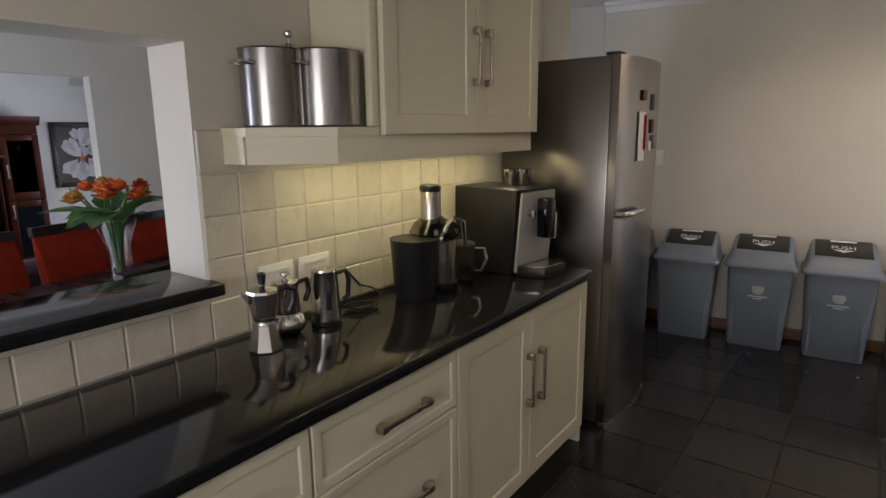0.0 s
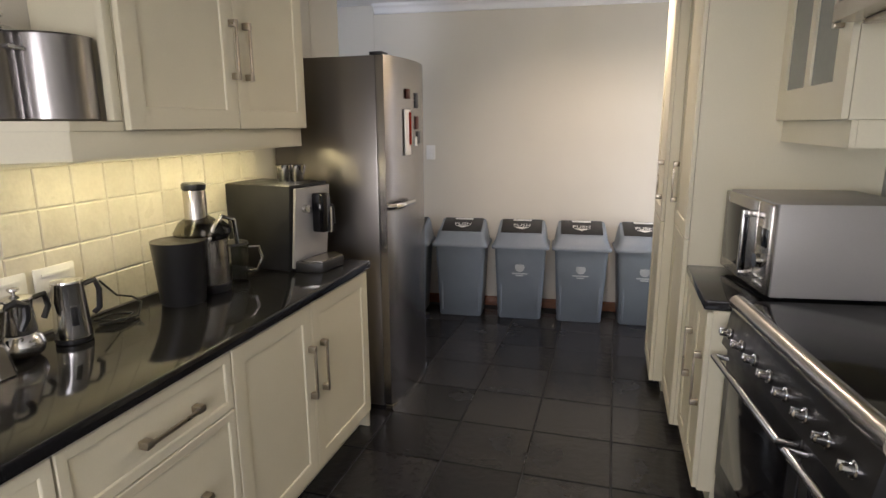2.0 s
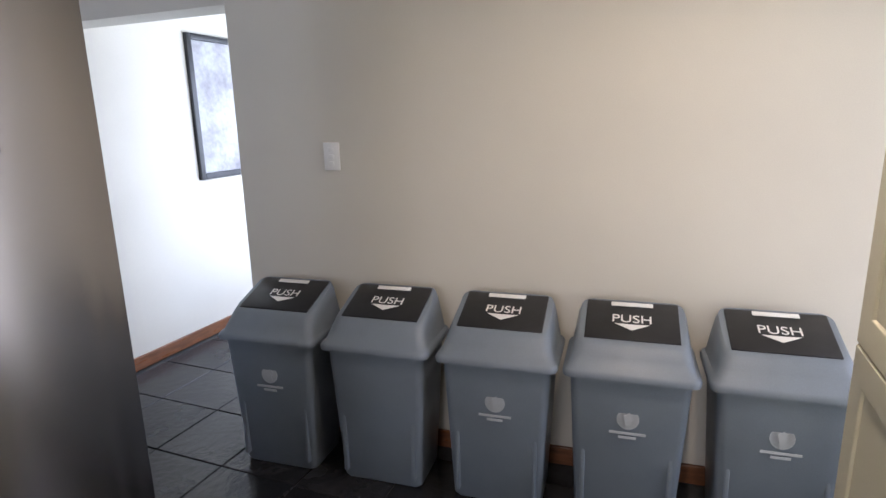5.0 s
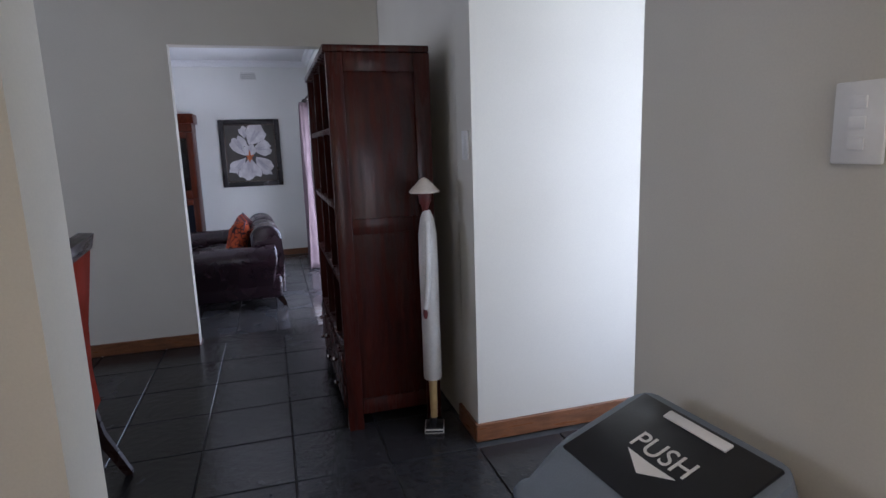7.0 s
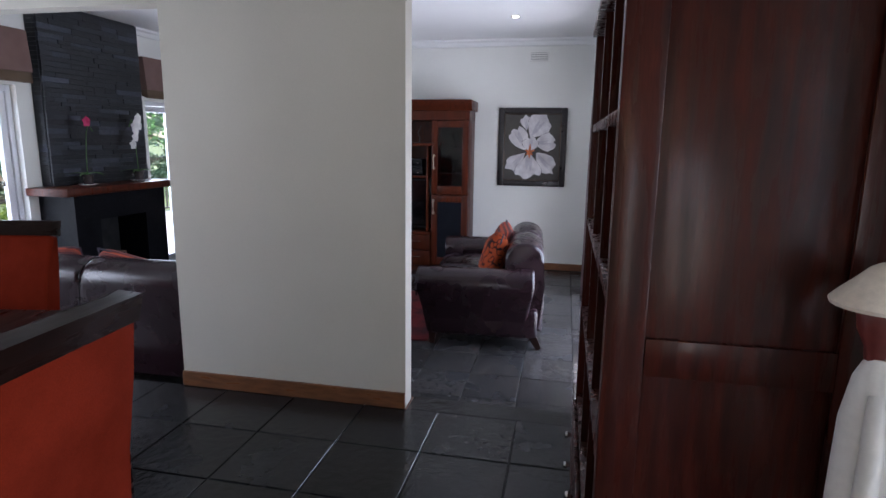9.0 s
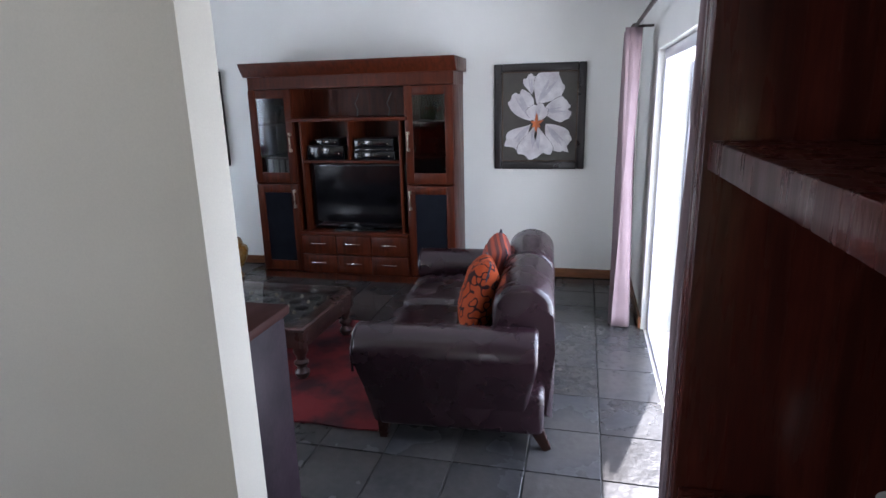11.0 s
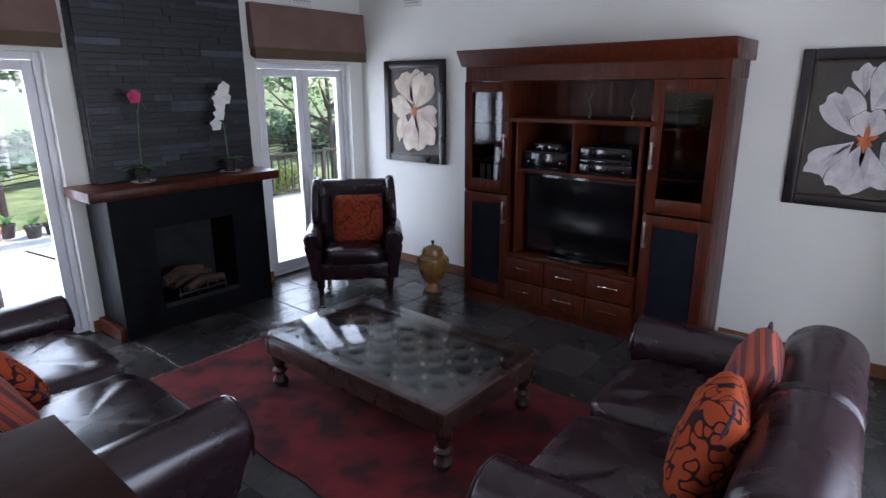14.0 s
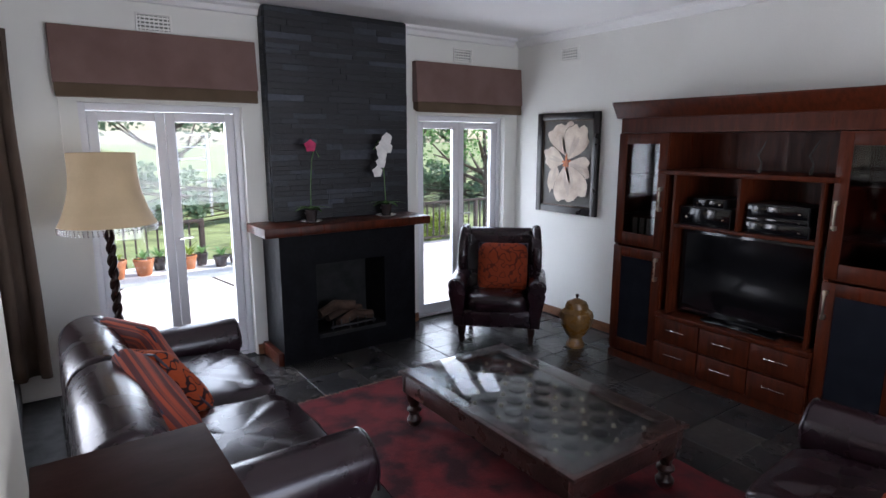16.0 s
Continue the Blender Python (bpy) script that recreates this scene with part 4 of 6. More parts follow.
part("pelmet", box(0.0, 0.78, 0.01, 0.028, 0.0, 0.086), M["cab"], t)
part("pelmet_side", box(0.762, 0.78, 0.029, 0.42, 0.0, 0.086), M["cab"], t)
t = thing("cooker_hood", pose(1.72, -0.555, 1.84, rz=WEST), "brushed steel cooker hood over the range", "cooker hood")
part("canopy", prism(bmesh.new(), [(0.0, 0.0), (0.0, 0.05), (0.25, 0.13), (0.53, 0.13), (0.53, 0.0)], 0.0, 0.9, 'x', 0.004), M["steel"], t)
part("filter", box(0.05, 0.85, 0.06, 0.42, -0.012, -0.001, 0.003), M["nickel"], t)
part("chimney", box(0.30, 0.60, 0.20, 0.525, 0.132, 0.685), M["steel"], t)


# ---- dining room and passage ----
t = thing("bookcase", (-3.47, 1.615, 0), "tall dark mahogany bookcase with open compartments and drawers", "bookcase")
W_, D_, H_ = 1.20, 0.45, 1.745
for x in (0.0, W_ - 0.03):
    sd = part("side", box(x, x + 0.03, 0.0, D_, 0.075, H_ - 0.03, 0.003), M["mahogany"], t)
    xx = W_ + 0.0005 if x > 0.1 else -0.0125
    for y0, y1, z0, z1, nm in ((0.0, 0.07, 0.0, H_ - 0.031, "stile"), (D_ - 0.07, D_, 0.0, H_ - 0.031, "stile"), (0.071, D_ - 0.071, H_ - 0.11, H_ - 0.031, "rail"), (0.071, D_ - 0.071, 0.93, 1.0, "rail"), (0.071, D_ - 0.071, 0.075, 0.15, "rail")):
        part(nm, box(xx, xx + 0.012, y0, y1, z0, z1, 0.002), M["mahogany"], sd)
part("back", box(0.031, W_ - 0.031, D_ - 0.012, D_, 0.05, H_ - 0.03), M["mahogany"], t)
part("top", box(-0.012, W_ + 0.012, -0.012, D_, H_ - 0.029, H_, 0.004), M["mahogany"], t)
for x in (0.0, W_ - 0.045):
    for y in (0.0, D_ - 0.045):
        part("foot", box(x, x + 0.045, y, y + 0.045, 0.0, 0.0745, 0.003), M["mahogany"], t)
for z in (0.07, 0.34, 0.70, 1.04, 1.38):
    part("shelf", box(0.031, W_ - 0.031, 0.004, D_ - 0.013, z, z + 0.025, 0.002), M["mahogany"], t)
for x in (0.40, 0.79):
    part("divider", box(x, x + 0.022, 0.008, D_ - 0.013, 0.366, H_ - 0.03), M["mahogany"], t)
for i in range(3):
    for z in (0.10, 0.222):
        d = part("drawer", box(0.034 + 0.382 * i, 0.408 + 0.382 * i, -0.012, 0.003, z, z + 0.115, 0.003), M["mahogany"], t)
        part("knob", lathe(bmesh.new(), [(0.006, -0.013), (0.007, -0.022), (0.014, -0.03), (0.012, -0.038), (0.001, -0.041)], (0.221 + 0.382 * i, 0, z + 0.058), 14, 'y'), M["chrome"], d)
rnd = random.Random(4)
for i in range(3):                          # ornaments in the compartments
    for z in (0.3655, 0.7255, 1.0655):
        x = -3.47 + 0.15 + 0.39 * i + rnd.uniform(-0.03, 0.06)
        if rnd.random() < 0.6:
            r, h = rnd.uniform(0.03, 0.05), rnd.uniform(0.07, 0.14)
            single("ornament", lathe(bmesh.new(), [(r * 0.6, 0), (r, h * 0.3), (r * 0.9, h * 0.6), (r * 0.4, h * 0.9), (r * 0.5, h)], seg=18),
                   M[rnd.choice(["whiteplastic", "redfabric", "terracotta"])], (x, 1.70 + rnd.uniform(0, 0.06), z), "small glazed ornament on a bookcase shelf", "ornament", "bookcase ornaments")

# carved figure with a pointed hat: one plain mesh with painted zones
bm = bmesh.new()
def zone(i):
    for f in bm.faces:
        if not f.tag:
            f.material_index, f.tag = i, True
bx(bm, -0.085, 0.085, -0.075, 0.075, 0, 0.022, 0.006); zone(3)
for s in (-1, 1):
    lathe(bm, [(0.022, 0.022), (0.03, 0.04), (0.024, 0.07)], (s * 0.03, -0.01, 0), 14)
zone(3)
for s in (-1, 1):
    lathe(bm, [(0.026, 0.07), (0.03, 0.20), (0.032, 0.27)], (s * 0.03, 0, 0), 14)
zone(2)
lathe(bm, [(0.066, 0.255), (0.07, 0.27), (0.068, 0.55), (0.072, 0.80), (0.068, 0.93), (0.05, 1.0), (0.026, 1.035)], (0, 0, 0), 24); zone(0)
for s in (-1, 1):
    tube(bm, [(s * 0.055, 0, 0.985), (s * 0.085, 0.0, 0.9), (s * 0.092, -0.005, 0.75), (s * 0.082, -0.03, 0.60)], 0.024, 12, [0.02, 0.026, 0.025, 0.022])
zone(0)
for s in (-1, 1):
    lathe(bm, [(0.01, -0.03), (0.018, -0.015), (0.015, 0.012)], (s * 0.08, -0.034, 0.585), 12)
lathe(bm, [(0.022, 1.03), (0.026, 1.05), (0.045, 1.075), (0.05, 1.10), (0.042, 1.14)], (0, -0.01, 0), 18); zone(1)
lathe(bm, [(0.108, 1.112), (0.112, 1.118), (0.092, 1.132), (0.062, 1.150), (0.035, 1.168), (0.015, 1.176), (0.003, 1.178)], (0, -0.012, 0), 28); zone(4)
lathe(bm, [(0.0715, 0.60), (0.0725, 0.61), (0.0725, 0.995), (0.05, 1.01)], (0.0, -0.004, 0), 6)
bmesh.ops.delete(bm, geom=[f for f in bm.faces if not f.tag], context='FACES')
bmesh.ops.scale(bm, vec=(0.62, 0.60, 1.0), verts=bm.verts)
fig = single("carved_figure", bm, M["figwhite"], pose(-2.15, 2.0, 0, rz=-17), "tall carved wooden figure in white with a pale pointed hat", "statue")
for nm in ("figred", "figtan", "black", "fighat"):
    fig.data.materials.append(M[nm])

# table, chairs, vase
TURN = 12
t = thing("dining_table", pose(-2.12, -0.80, 0, rz=TURN), "long dark wooden dining table with a thick top", "table")
part("tabletop", box(-0.52, 0.52, -1.05, 1.05, 0.715, 0.765, 0.006), M["darkwood"], t)
for s in (-1, 1):
    part("apron", box(s * 0.46 - 0.012, s * 0.46 + 0.012, -0.93, 0.93, 0.61, 0.7145, 0.002), M["darkwood"], t)
    part("apron", box(-0.44, 0.44, s * 0.98 - 0.012, s * 0.98 + 0.012, 0.61, 0.7145, 0.002), M["darkwood"], t)
    for q in (-1, 1):
        part("leg", box(s * 0.45 - 0.045, s * 0.45 + 0.045, q * 0.97 - 0.045, q * 0.97 + 0.045, 0.0, 0.7145, 0.006), M["darkwood"], t)


def dining_chair(m):
    """Suede covered high-back chair, facing -y, with a dark top rail and splayed legs."""
    t = thing("dining_chair", m, "rust red suede high-back dining chair with a dark wooden top rail", "chair", "chairs round the dining table")
    bm = bx(bmesh.new(), -0.215, 0.215, -0.30, 0.17, 0.33, 0.48, 0.03, 3)
    for v in bm.verts:
        if v.co.z > 0.46:
            v.co.z += 0.012 * math.cos(v.co.x * 6) * math.cos((v.co.y + 0.07) * 5)
        v.co.x *= 1 - 0.10 * (v.co.y + 0.3) * 1.2
    part("seat", bm, M["redfabric"], t)
    side = [(0.145, 0.335), (0.105, 0.49), (0.125, 0.66), (0.155, 0.82), (0.205, 0.97), (0.245, 0.96), (0.225, 0.83), (0.20, 0.66), (0.19, 0.49), (0.205, 0.335)]
    part("backrest", prism(bmesh.new(), side, -0.21, 0.21, 'x', 0.014, 3), M["redfabric"], t)
    part("top_rail", prism(bmesh.new(), [(0.198, 0.971), (0.21, 1.025), (0.262, 1.02), (0.25, 0.961)], -0.215, 0.215, 'x', 0.004), M["darkwood"], t)
    for s in (-1, 1):
        part("leg", tube(bmesh.new(), [(s * 0.175, -0.255, 0.332), (s * 0.18, -0.27, 0.0)], 0.02, 4, [0.031, 0.021]), M["darkwood"], t, smooth=20)
        part("leg", tube(bmesh.new(), [(s * 0.165, 0.165, 0.334), (s * 0.17, 0.19, 0.2), (s * 0.185, 0.275, 0.0)], 0.02, 4, [0.031, 0.028, 0.021]), M["darkwood"], t, smooth=20)
    return t


ch0 = dining_chair(pose(-2.01, 0.43, 0.0, rz=5))
R = Matrix.Translation((-2.12, -0.80, 0)) @ pose(0, 0, 0, rz=TURN)
for x, y, rz in ((0.42, -0.70, -90), (0.42, -0.20, -90), (-0.66, -0.64, 90), (-0.66, -0.12, 90), (-0.60, 0.40, 90)):
    copy_thing(ch0, R @ pose(x, y, 0, rz=rz))

t = thing("flower_vase", (-2.08, -1.20, 0.766), "glass vase with orange roses and green foliage", "vase")
t.scale = (1.2, 1.2, 1.2)
part("vase", lathe(bmesh.new(), [(0.05, 0), (0.055, 0.006), (0.045, 0.10), (0.05, 0.2), (0.085, 0.30), (0.082, 0.30), (0.046, 0.2), (0.04, 0.1), (0.045, 0.02)], seg=28), M["clear"], t)
rnd = random.Random(11)
bm = bmesh.new()
for i in range(14):
    a, l = rnd.uniform(0, 6.28), rnd.uniform(0.02, 0.2)
    tube(bm, [(0.02 * math.cos(a + 2), 0.02 * math.sin(a + 2), 0.03), (0.03 * math.cos(a), 0.03 * math.sin(a), 0.28), (l * math.cos(a), l * math.sin(a), 0.44)], 0.004, 5)
part("stems", bm, M["leaf"], t)


def leaf_blade(bm, base, way, up, length, width, bend=0.25, n=4):
    """A pointed leaf, slightly folded and drooping, two sides of quads."""
    way, up = Vector(way).normalized(), Vector(up)
    side = way.cross(up).normalized()
    up = side.cross(way)
    prev = None
    for i in range(n + 1):
        f = i / n
        p = Vector(base) + way * length * f - up * bend * length * f * f
        w = width * 0.5 * math.sin(math.pi * (0.08 + 0.92 * f)) ** 0.8 if f < 1 else 0.001
        row = [bm.verts.new(p - side * w + up * w * 0.25), bm.verts.new(p), bm.verts.new(p + side * w + up * w * 0.25)]
        if prev:
            bm.faces.new((prev[0], prev[1], row[1], row[0]))
            bm.faces.new((prev[1], prev[2], row[2], row[1]))
        prev = row


for i in range(16):
    a, e = rnd.uniform(0, 6.28), rnd.uniform(-0.1, 0.9)
    bm = bmesh.new()
    leaf_blade(bm, (0.05 * math.cos(a), 0.05 * math.sin(a), 0.30 + rnd.uniform(0, 0.08)), (math.cos(a), math.sin(a), e), (0, 0, 1), rnd.uniform(0.12, 0.22), rnd.uniform(0.09, 0.14))
    part("leaf", bm, M["leaf"], t, smooth=60)
for i in range(13):
    a, l = rnd.uniform(0, 6.28), rnd.uniform(0.02, 0.15)
    c = (l * math.cos(a), l * math.sin(a), 0.46 - 0.35 * l + rnd.uniform(-0.03, 0.03))
    bm = bmesh.new()
    for k_ in range(3):
        for j in range(5):
            b_ = 6.28 * j / 5 + k_
            leaf_blade(bm, c, (math.cos(b_) * (0.4 + 0.3 * k_), math.sin(b_) * (0.4 + 0.3 * k_), 0.9 - 0.35 * k_), (0, 0, 1), 0.05, 0.056, -0.2, 3)
    part("rose", bm, M["rose"] if rnd.random() < 0.75 else M["rose_pale"], t, smooth=60)

# switches and passage picture
def light_switch(m, label):
    t = thing("light_switch", m, label, "light switch")
    part("plate", box(-0.038, 0.038, -0.008, 0.0, -0.06, 0.06, 0.003), M["whiteplastic"], t)
    for z in (-0.03, 0.0, 0.03):
        part("rocker", box(-0.012, 0.012, -0.011, -0.0082, z - 0.009, z + 0.009, 0.001), M["whiteplastic"], t)


light_switch(BIN_WALL @ pose(0.475, -0.001, 1.33), "white three-gang light switch on the cream wall")
light_switch(pose(-2.045, 2.155, 1.31), "white light switch beside the bookcase")
t = thing("wall_picture", pose(-1.972, 3.03, 1.10, rz=90), "dark framed picture on the passage wall", "picture")
for x0, x1, z0, z1 in ((0, 0.04, 0, 0.95), (0.66, 0.70, 0, 0.95), (0.041, 0.659, 0, 0.04), (0.041, 0.659, 0.91, 0.95)):
    part("frame", box(x0, x1, -0.03, 0, z0, z1, 0.003), M["black"], t)
part("print", box(0.041, 0.659, -0.012, -0.002, 0.041, 0.909), M["print"], t)


# ---- living room ----
def leather_sofa(m, w, label, seats=2):
    """Rolled-arm leather sofa facing -y, its origin on the floor under the middle of the back's rear face."""
    t = thing("leather_sofa", m, label, "sofa", "leather sofas")
    h = w / 2
    part("frame", box(-h + 0.06, h - 0.06, -0.86, -0.06, 0.09, 0.30, 0.03, 3), M["leather"], t)
    for s in (-1, 1):                       # flared arms with a rolled top
        pr = [(s * (h - 0.22), 0.10), (s * (h - 0.08), 0.10), (s * (h - 0.045), 0.30), (s * (h - 0.005), 0.42)]
        pr += [(s * (h - 0.12) + s * u, v) for u, v in arc(0, 0.50, 0.125, -20, 200, 12, 0.115)] + [(s * (h - 0.22), 0.40)]
        bm = prism(bmesh.new(), pr if s > 0 else pr[::-1], -0.94, -0.10, 'y', 0.02, 3)
        for v in bm.verts:
            v.co.y = -0.52 + (v.co.y + 0.52) * (0.86 + 0.16 * min(1.0, max(0.0, v.co.z - 0.08) / 0.40) ** 1.4)
            v.co.z += 0.035 * math.cos((v.co.y + 0.5) * 3.0) * (v.co.z > 0.35) - 0.03 * (v.co.z > 0.35)
        a = part("arm", bm, M["leather"], t)
        part("arm_piping", tube(bmesh.new(), [(p[0] * 0.997, -0.946, p[1] - 0.024 - 0.004 * (p[1] > 0.55)) for p in (pr[3:-1])], 0.006, 6), M["leather"], a)
    prof = [(-0.02, 0.10), (-0.25, 0.12), (-0.30, 0.42), (-0.31, 0.55)] + [(-0.17 + u, v) for u, v in arc(0, 0.65, 0.145, 175, -10, 12, 0.125)] + [(-0.015, 0.45)]
    cw = (w - 0.40) / seats
    for i in range(seats):
        x0 = -h + 0.20 + cw * i
        bm = prism(bmesh.new(), prof, x0 + 0.004, x0 + cw - 0.004, 'x', 0.03, 4)
        part("backrest", bm, M["leather"], t)
    for i in range(seats):
        x0 = -h + 0.215 + (w - 0.43) / seats * (i + 0.5)
        bm = pad(bmesh.new(), x0, -0.60, 0.37, (w - 0.43) / seats / 2 - 0.003, 0.345, 0.085, 6, 40, 16, 0.18)
        for v in bm.verts:
            if v.co.z > 0.40:
                v.co.z += 0.006 * math.sin(v.co.x * 42 + 3 * math.sin(v.co.y * 9)) + 0.004 * math.sin(v.co.y * 50)
        part("seat_cushion", bm, M["leather"], t)
    for s in (-1, 1):
        for y, lean in ((-0.84, 0.02), (-0.10, 0.06)):
            part("leg", tube(bmesh.new(), [(s * (h - 0.13), y, 0.105), (s * (h - 0.13 + 0.02), y + (lean if y > -0.5 else 0), 0.0)], 0.03, 4, [0.042, 0.026]), M["darkwood"], t, smooth=20)
    return t


def cushion(m, material, label, size=0.23):
    t = thing("scatter_cushion", m, label, "cushion", "scatter cushions")
    bm = pad(bmesh.new(), 0, 0, 0, size, 0.10, size, 4.5, 28, 14)
    for v in bm.verts:
        e = max(abs(v.co.x), abs(v.co.z)) / size
        v.co.y *= 1 - 0.75 * e ** 3
        v.co.x *= 1 + 0.06 * (abs(v.co.z) / size) ** 2
        v.co.z *= 1 + 0.06 * (abs(v.co.x) / size) ** 2
    part("cover", bm, M[material], t)
    pts = [(size * 0.995 * sx, 0, size * 0.995 * sz) for sx, sz in ((-1, -1), (0, -0.97), (1, -1), (0.97, 0), (1, 1), (0, 0.97), (-1, 1), (-0.97, 0), (-1, -1))]
    part("piping", tube(bmesh.new(), pts, 0.006, 6), M["piping"], t)


leather_sofa(pose(-6.07, 1.40, FL, rz=3), 1.66, "dark brown leather two-seat sofa with rolled arms")
cushion(pose(-6.28, 1.01, 0.42, rx=-15, ry=8, rz=13), "stripe", "orange and red striped cushion leaning on the sofa", 0.2)
cushion(pose(-5.86, 0.98, 0.41, rx=-17, ry=-6, rz=12), "cushion", "orange swirl cushion with dark piping on the sofa", 0.205)
leather_sofa(pose(-4.07, -1.33, FL, rz=-90), 1.98, "dark brown leather sofa with its back to the dining room")
cushion(pose(-4.45, -1.88, 0.42, rx=-28, rz=-62), "stripe", "red striped woven cushion on the leather sofa", 0.21)
cushion(pose(-4.48, -1.48, 0.39, rx=-34, ry=10, rz=-70), "cushion", "rust and black patterned cushion on the leather sofa", 0.21)
cushion(pose(-4.42, -1.20, 0.41, rx=-30, ry=-14, rz=-80), "stripe", "striped orange cushion propped on the sofa arm", 0.22)

# wing chair
t = thing("wing_armchair", pose(-7.37, -2.40, FL, rz=136) @ Matrix.Diagonal((1, 1, 0.9, 1)), "dark brown leather wing armchair with rolled arms", "armchair")
part("frame", box(-0.31, 0.31, -0.36, 0.22, 0.15, 0.32, 0.03, 3), M["leather"], t)
part("seat_cushion", pad(bmesh.new(), 0, -0.13, 0.38, 0.265, 0.275, 0.085, 5, 32, 14, 0.15), M["leather"], t)
part("backrest", prism(bmesh.new(), [(0.12, 0.30), (0.155, 0.55), (0.215, 0.92)] + arc(0.27, 0.94, 0.06, 170, 0, 6) + [(0.30, 0.55), (0.26, 0.30)], -0.29, 0.29, 'x', 0.03, 3), M["leather"], t)
for s in (-1, 1):
    wing = [(0.22, 0.55), (0.02, 0.58), (-0.02, 0.66), (0.0, 0.80), (0.05, 0.95), (0.11, 1.02), (0.20, 1.04), (0.28, 1.0), (0.28, 0.6)]
    bm = prism(bmesh.new(), wing, s * 0.28, s * 0.355, 'x', 0.028, 4)
    for v in bm.verts:
        v.co.x += s * 0.10 * max(0, 0.15 - v.co.y) * 1.2
    part("wing", bm, M["leather"], t)
    pr = [(s * 0.275, 0.16), (s * 0.36, 0.16)] + [(s * (0.335 + u * 1.0), v) for u, v in arc(0, 0.545, 0.075, -50, 200, 10)] + [(s * 0.275, 0.5)]
    a = part("arm", prism(bmesh.new(), pr if s > 0 else pr[::-1], -0.38, 0.20, 'y', 0.02, 3), M["leather"], t)
    part("arm_scroll", lathe(bmesh.new(), [(0.06, -0.392), (0.062, -0.381)], (s * 0.335, 0, 0.545), 20, 'y'), M["leather"], a)
    part("leg", lathe(bmesh.new(), [(0.018, 0), (0.026, 0.03), (0.02, 0.05), (0.034, 0.10), (0.034, 0.16)], (s * 0.29, -0.33, 0), 14), M["darkwood"], t)
    part("leg", tube(bmesh.new(), [(s * 0.27, 0.18, 0.16), (s * 0.27, 0.25, 0)], 0.03, 4, [0.035, 0.024]), M["darkwood"], t, smooth=20)
cushion(pose(-7.365, -2.35, 0.42, rx=-16, rz=136), "cushion_rust", "rust red circle-patterned cushion on the armchair", 0.215)

# urn
t = thing("wooden_urn", (-7.63, -1.72, FL), "ochre lidded urn with a turned foot", "urn")
part("foot", lathe(bmesh.new(), [(0.075, 0), (0.08, 0.02), (0.06, 0.05), (0.055, 0.08)], seg=32), M["ochre"], t)
part("body", lathe(bmesh.new(), [(0.055, 0.0805), (0.09, 0.12), (0.125, 0.19), (0.14, 0.26), (0.13, 0.30), (0.09, 0.33)], seg=48, lobes=8, lobe=0.06), M["ochre"], t)
ld = part("lid", lathe(bmesh.new(), [(0.095, 0.331), (0.095, 0.345), (0.08, 0.38), (0.03, 0.405), (0.012, 0.41)], seg=32), M["ochre"], t)
part("knob", lathe(bmesh.new(), [(0.008, 0.4105), (0.008, 0.42), (0.016, 0.432), (0.012, 0.445), (0.001, 0.449)], seg=14), M["darkwood"], ld)

# rug
t = thing("rug", (-6.03, -0.72, FL), "worn red overdyed rug with fringed ends", "rug")
RW, RL = 0.70, 1.27
bm = bmesh.new()
nx, ny = 36, 60
g = [[bm.verts.new((RW * (2 * i / nx - 1) + 0.006 * math.sin(j * 0.7), RL * (2 * j / ny - 1) + 0.006 * math.sin(i * 0.9), 0.010 + 0.0015 * math.sin(i * 1.7) * math.cos(j * 1.3))) for j in range(ny + 1)] for i in range(nx + 1)]
for i in range(nx):
    for j in range(ny):
        bm.faces.new((g[i][j], g[i + 1][j], g[i + 1][j + 1], g[i][j + 1]))
ex = bmesh.ops.extrude_face_region(bm, geom=bm.faces[:])
for v in ex["geom"]:
    if isinstance(v, bmesh.types.BMVert):
        v.co.z = 0.001
part("weave", bm, M["rug"], t)
rnd = random.Random(3)
for s in (-1, 1):
    bm = bmesh.new()
    for i in range(110):
        x = RW * (2 * (i + 0.5) / 110 - 1)
        tube(bm, [(x, s * RL, 0.006), (x + rnd.uniform(-0.008, 0.008), s * (RL + rnd.uniform(0.02, 0.045)), 0.003)], 0.0022, 4)
    part("fringe", bm, M["fringe"], t, "short pale fringe")

# glass-topped coffee table with a studded lattice under the glass
t = thing("coffee_table", (-6.13, -0.71, FL), "carved dark wood coffee table with a glass top", "coffee table")
TX, TY = 0.385, 0.67
for x0, x1, y0, y1 in ((-TX, TX, -TY, -TY + 0.03), (-TX, TX, TY - 0.03, TY), (-TX, -TX + 0.03, -TY + 0.031, TY - 0.031), (TX - 0.03, TX, -TY + 0.031, TY - 0.031)):
    part("apron", box(x0, x1, y0, y1, 0.215, 0.325, 0.004), M["tablewood"], t)
for x0, x1, y0, y1 in ((-TX - 0.02, TX + 0.02, -TY - 0.02, -TY + 0.075), (-TX - 0.02, TX + 0.02, TY - 0.075, TY + 0.02), (-TX - 0.02, -TX + 0.075, -TY + 0.076, TY - 0.076), (TX - 0.075, TX + 0.02, -TY + 0.076, TY - 0.076)):
    part("rim", box(x0, x1, y0, y1, 0.326, 0.345, 0.005), M["tablewood"], t)
part("panel", box(-TX + 0.031, TX - 0.031, -TY + 0.031, TY - 0.031, 0.27, 0.30), M["tablepanel"], t)
rows_, cols_ = 12, 6
dx_, dy_ = 2 * (TX - 0.08) / cols_, 2 * (TY - 0.08) / rows_
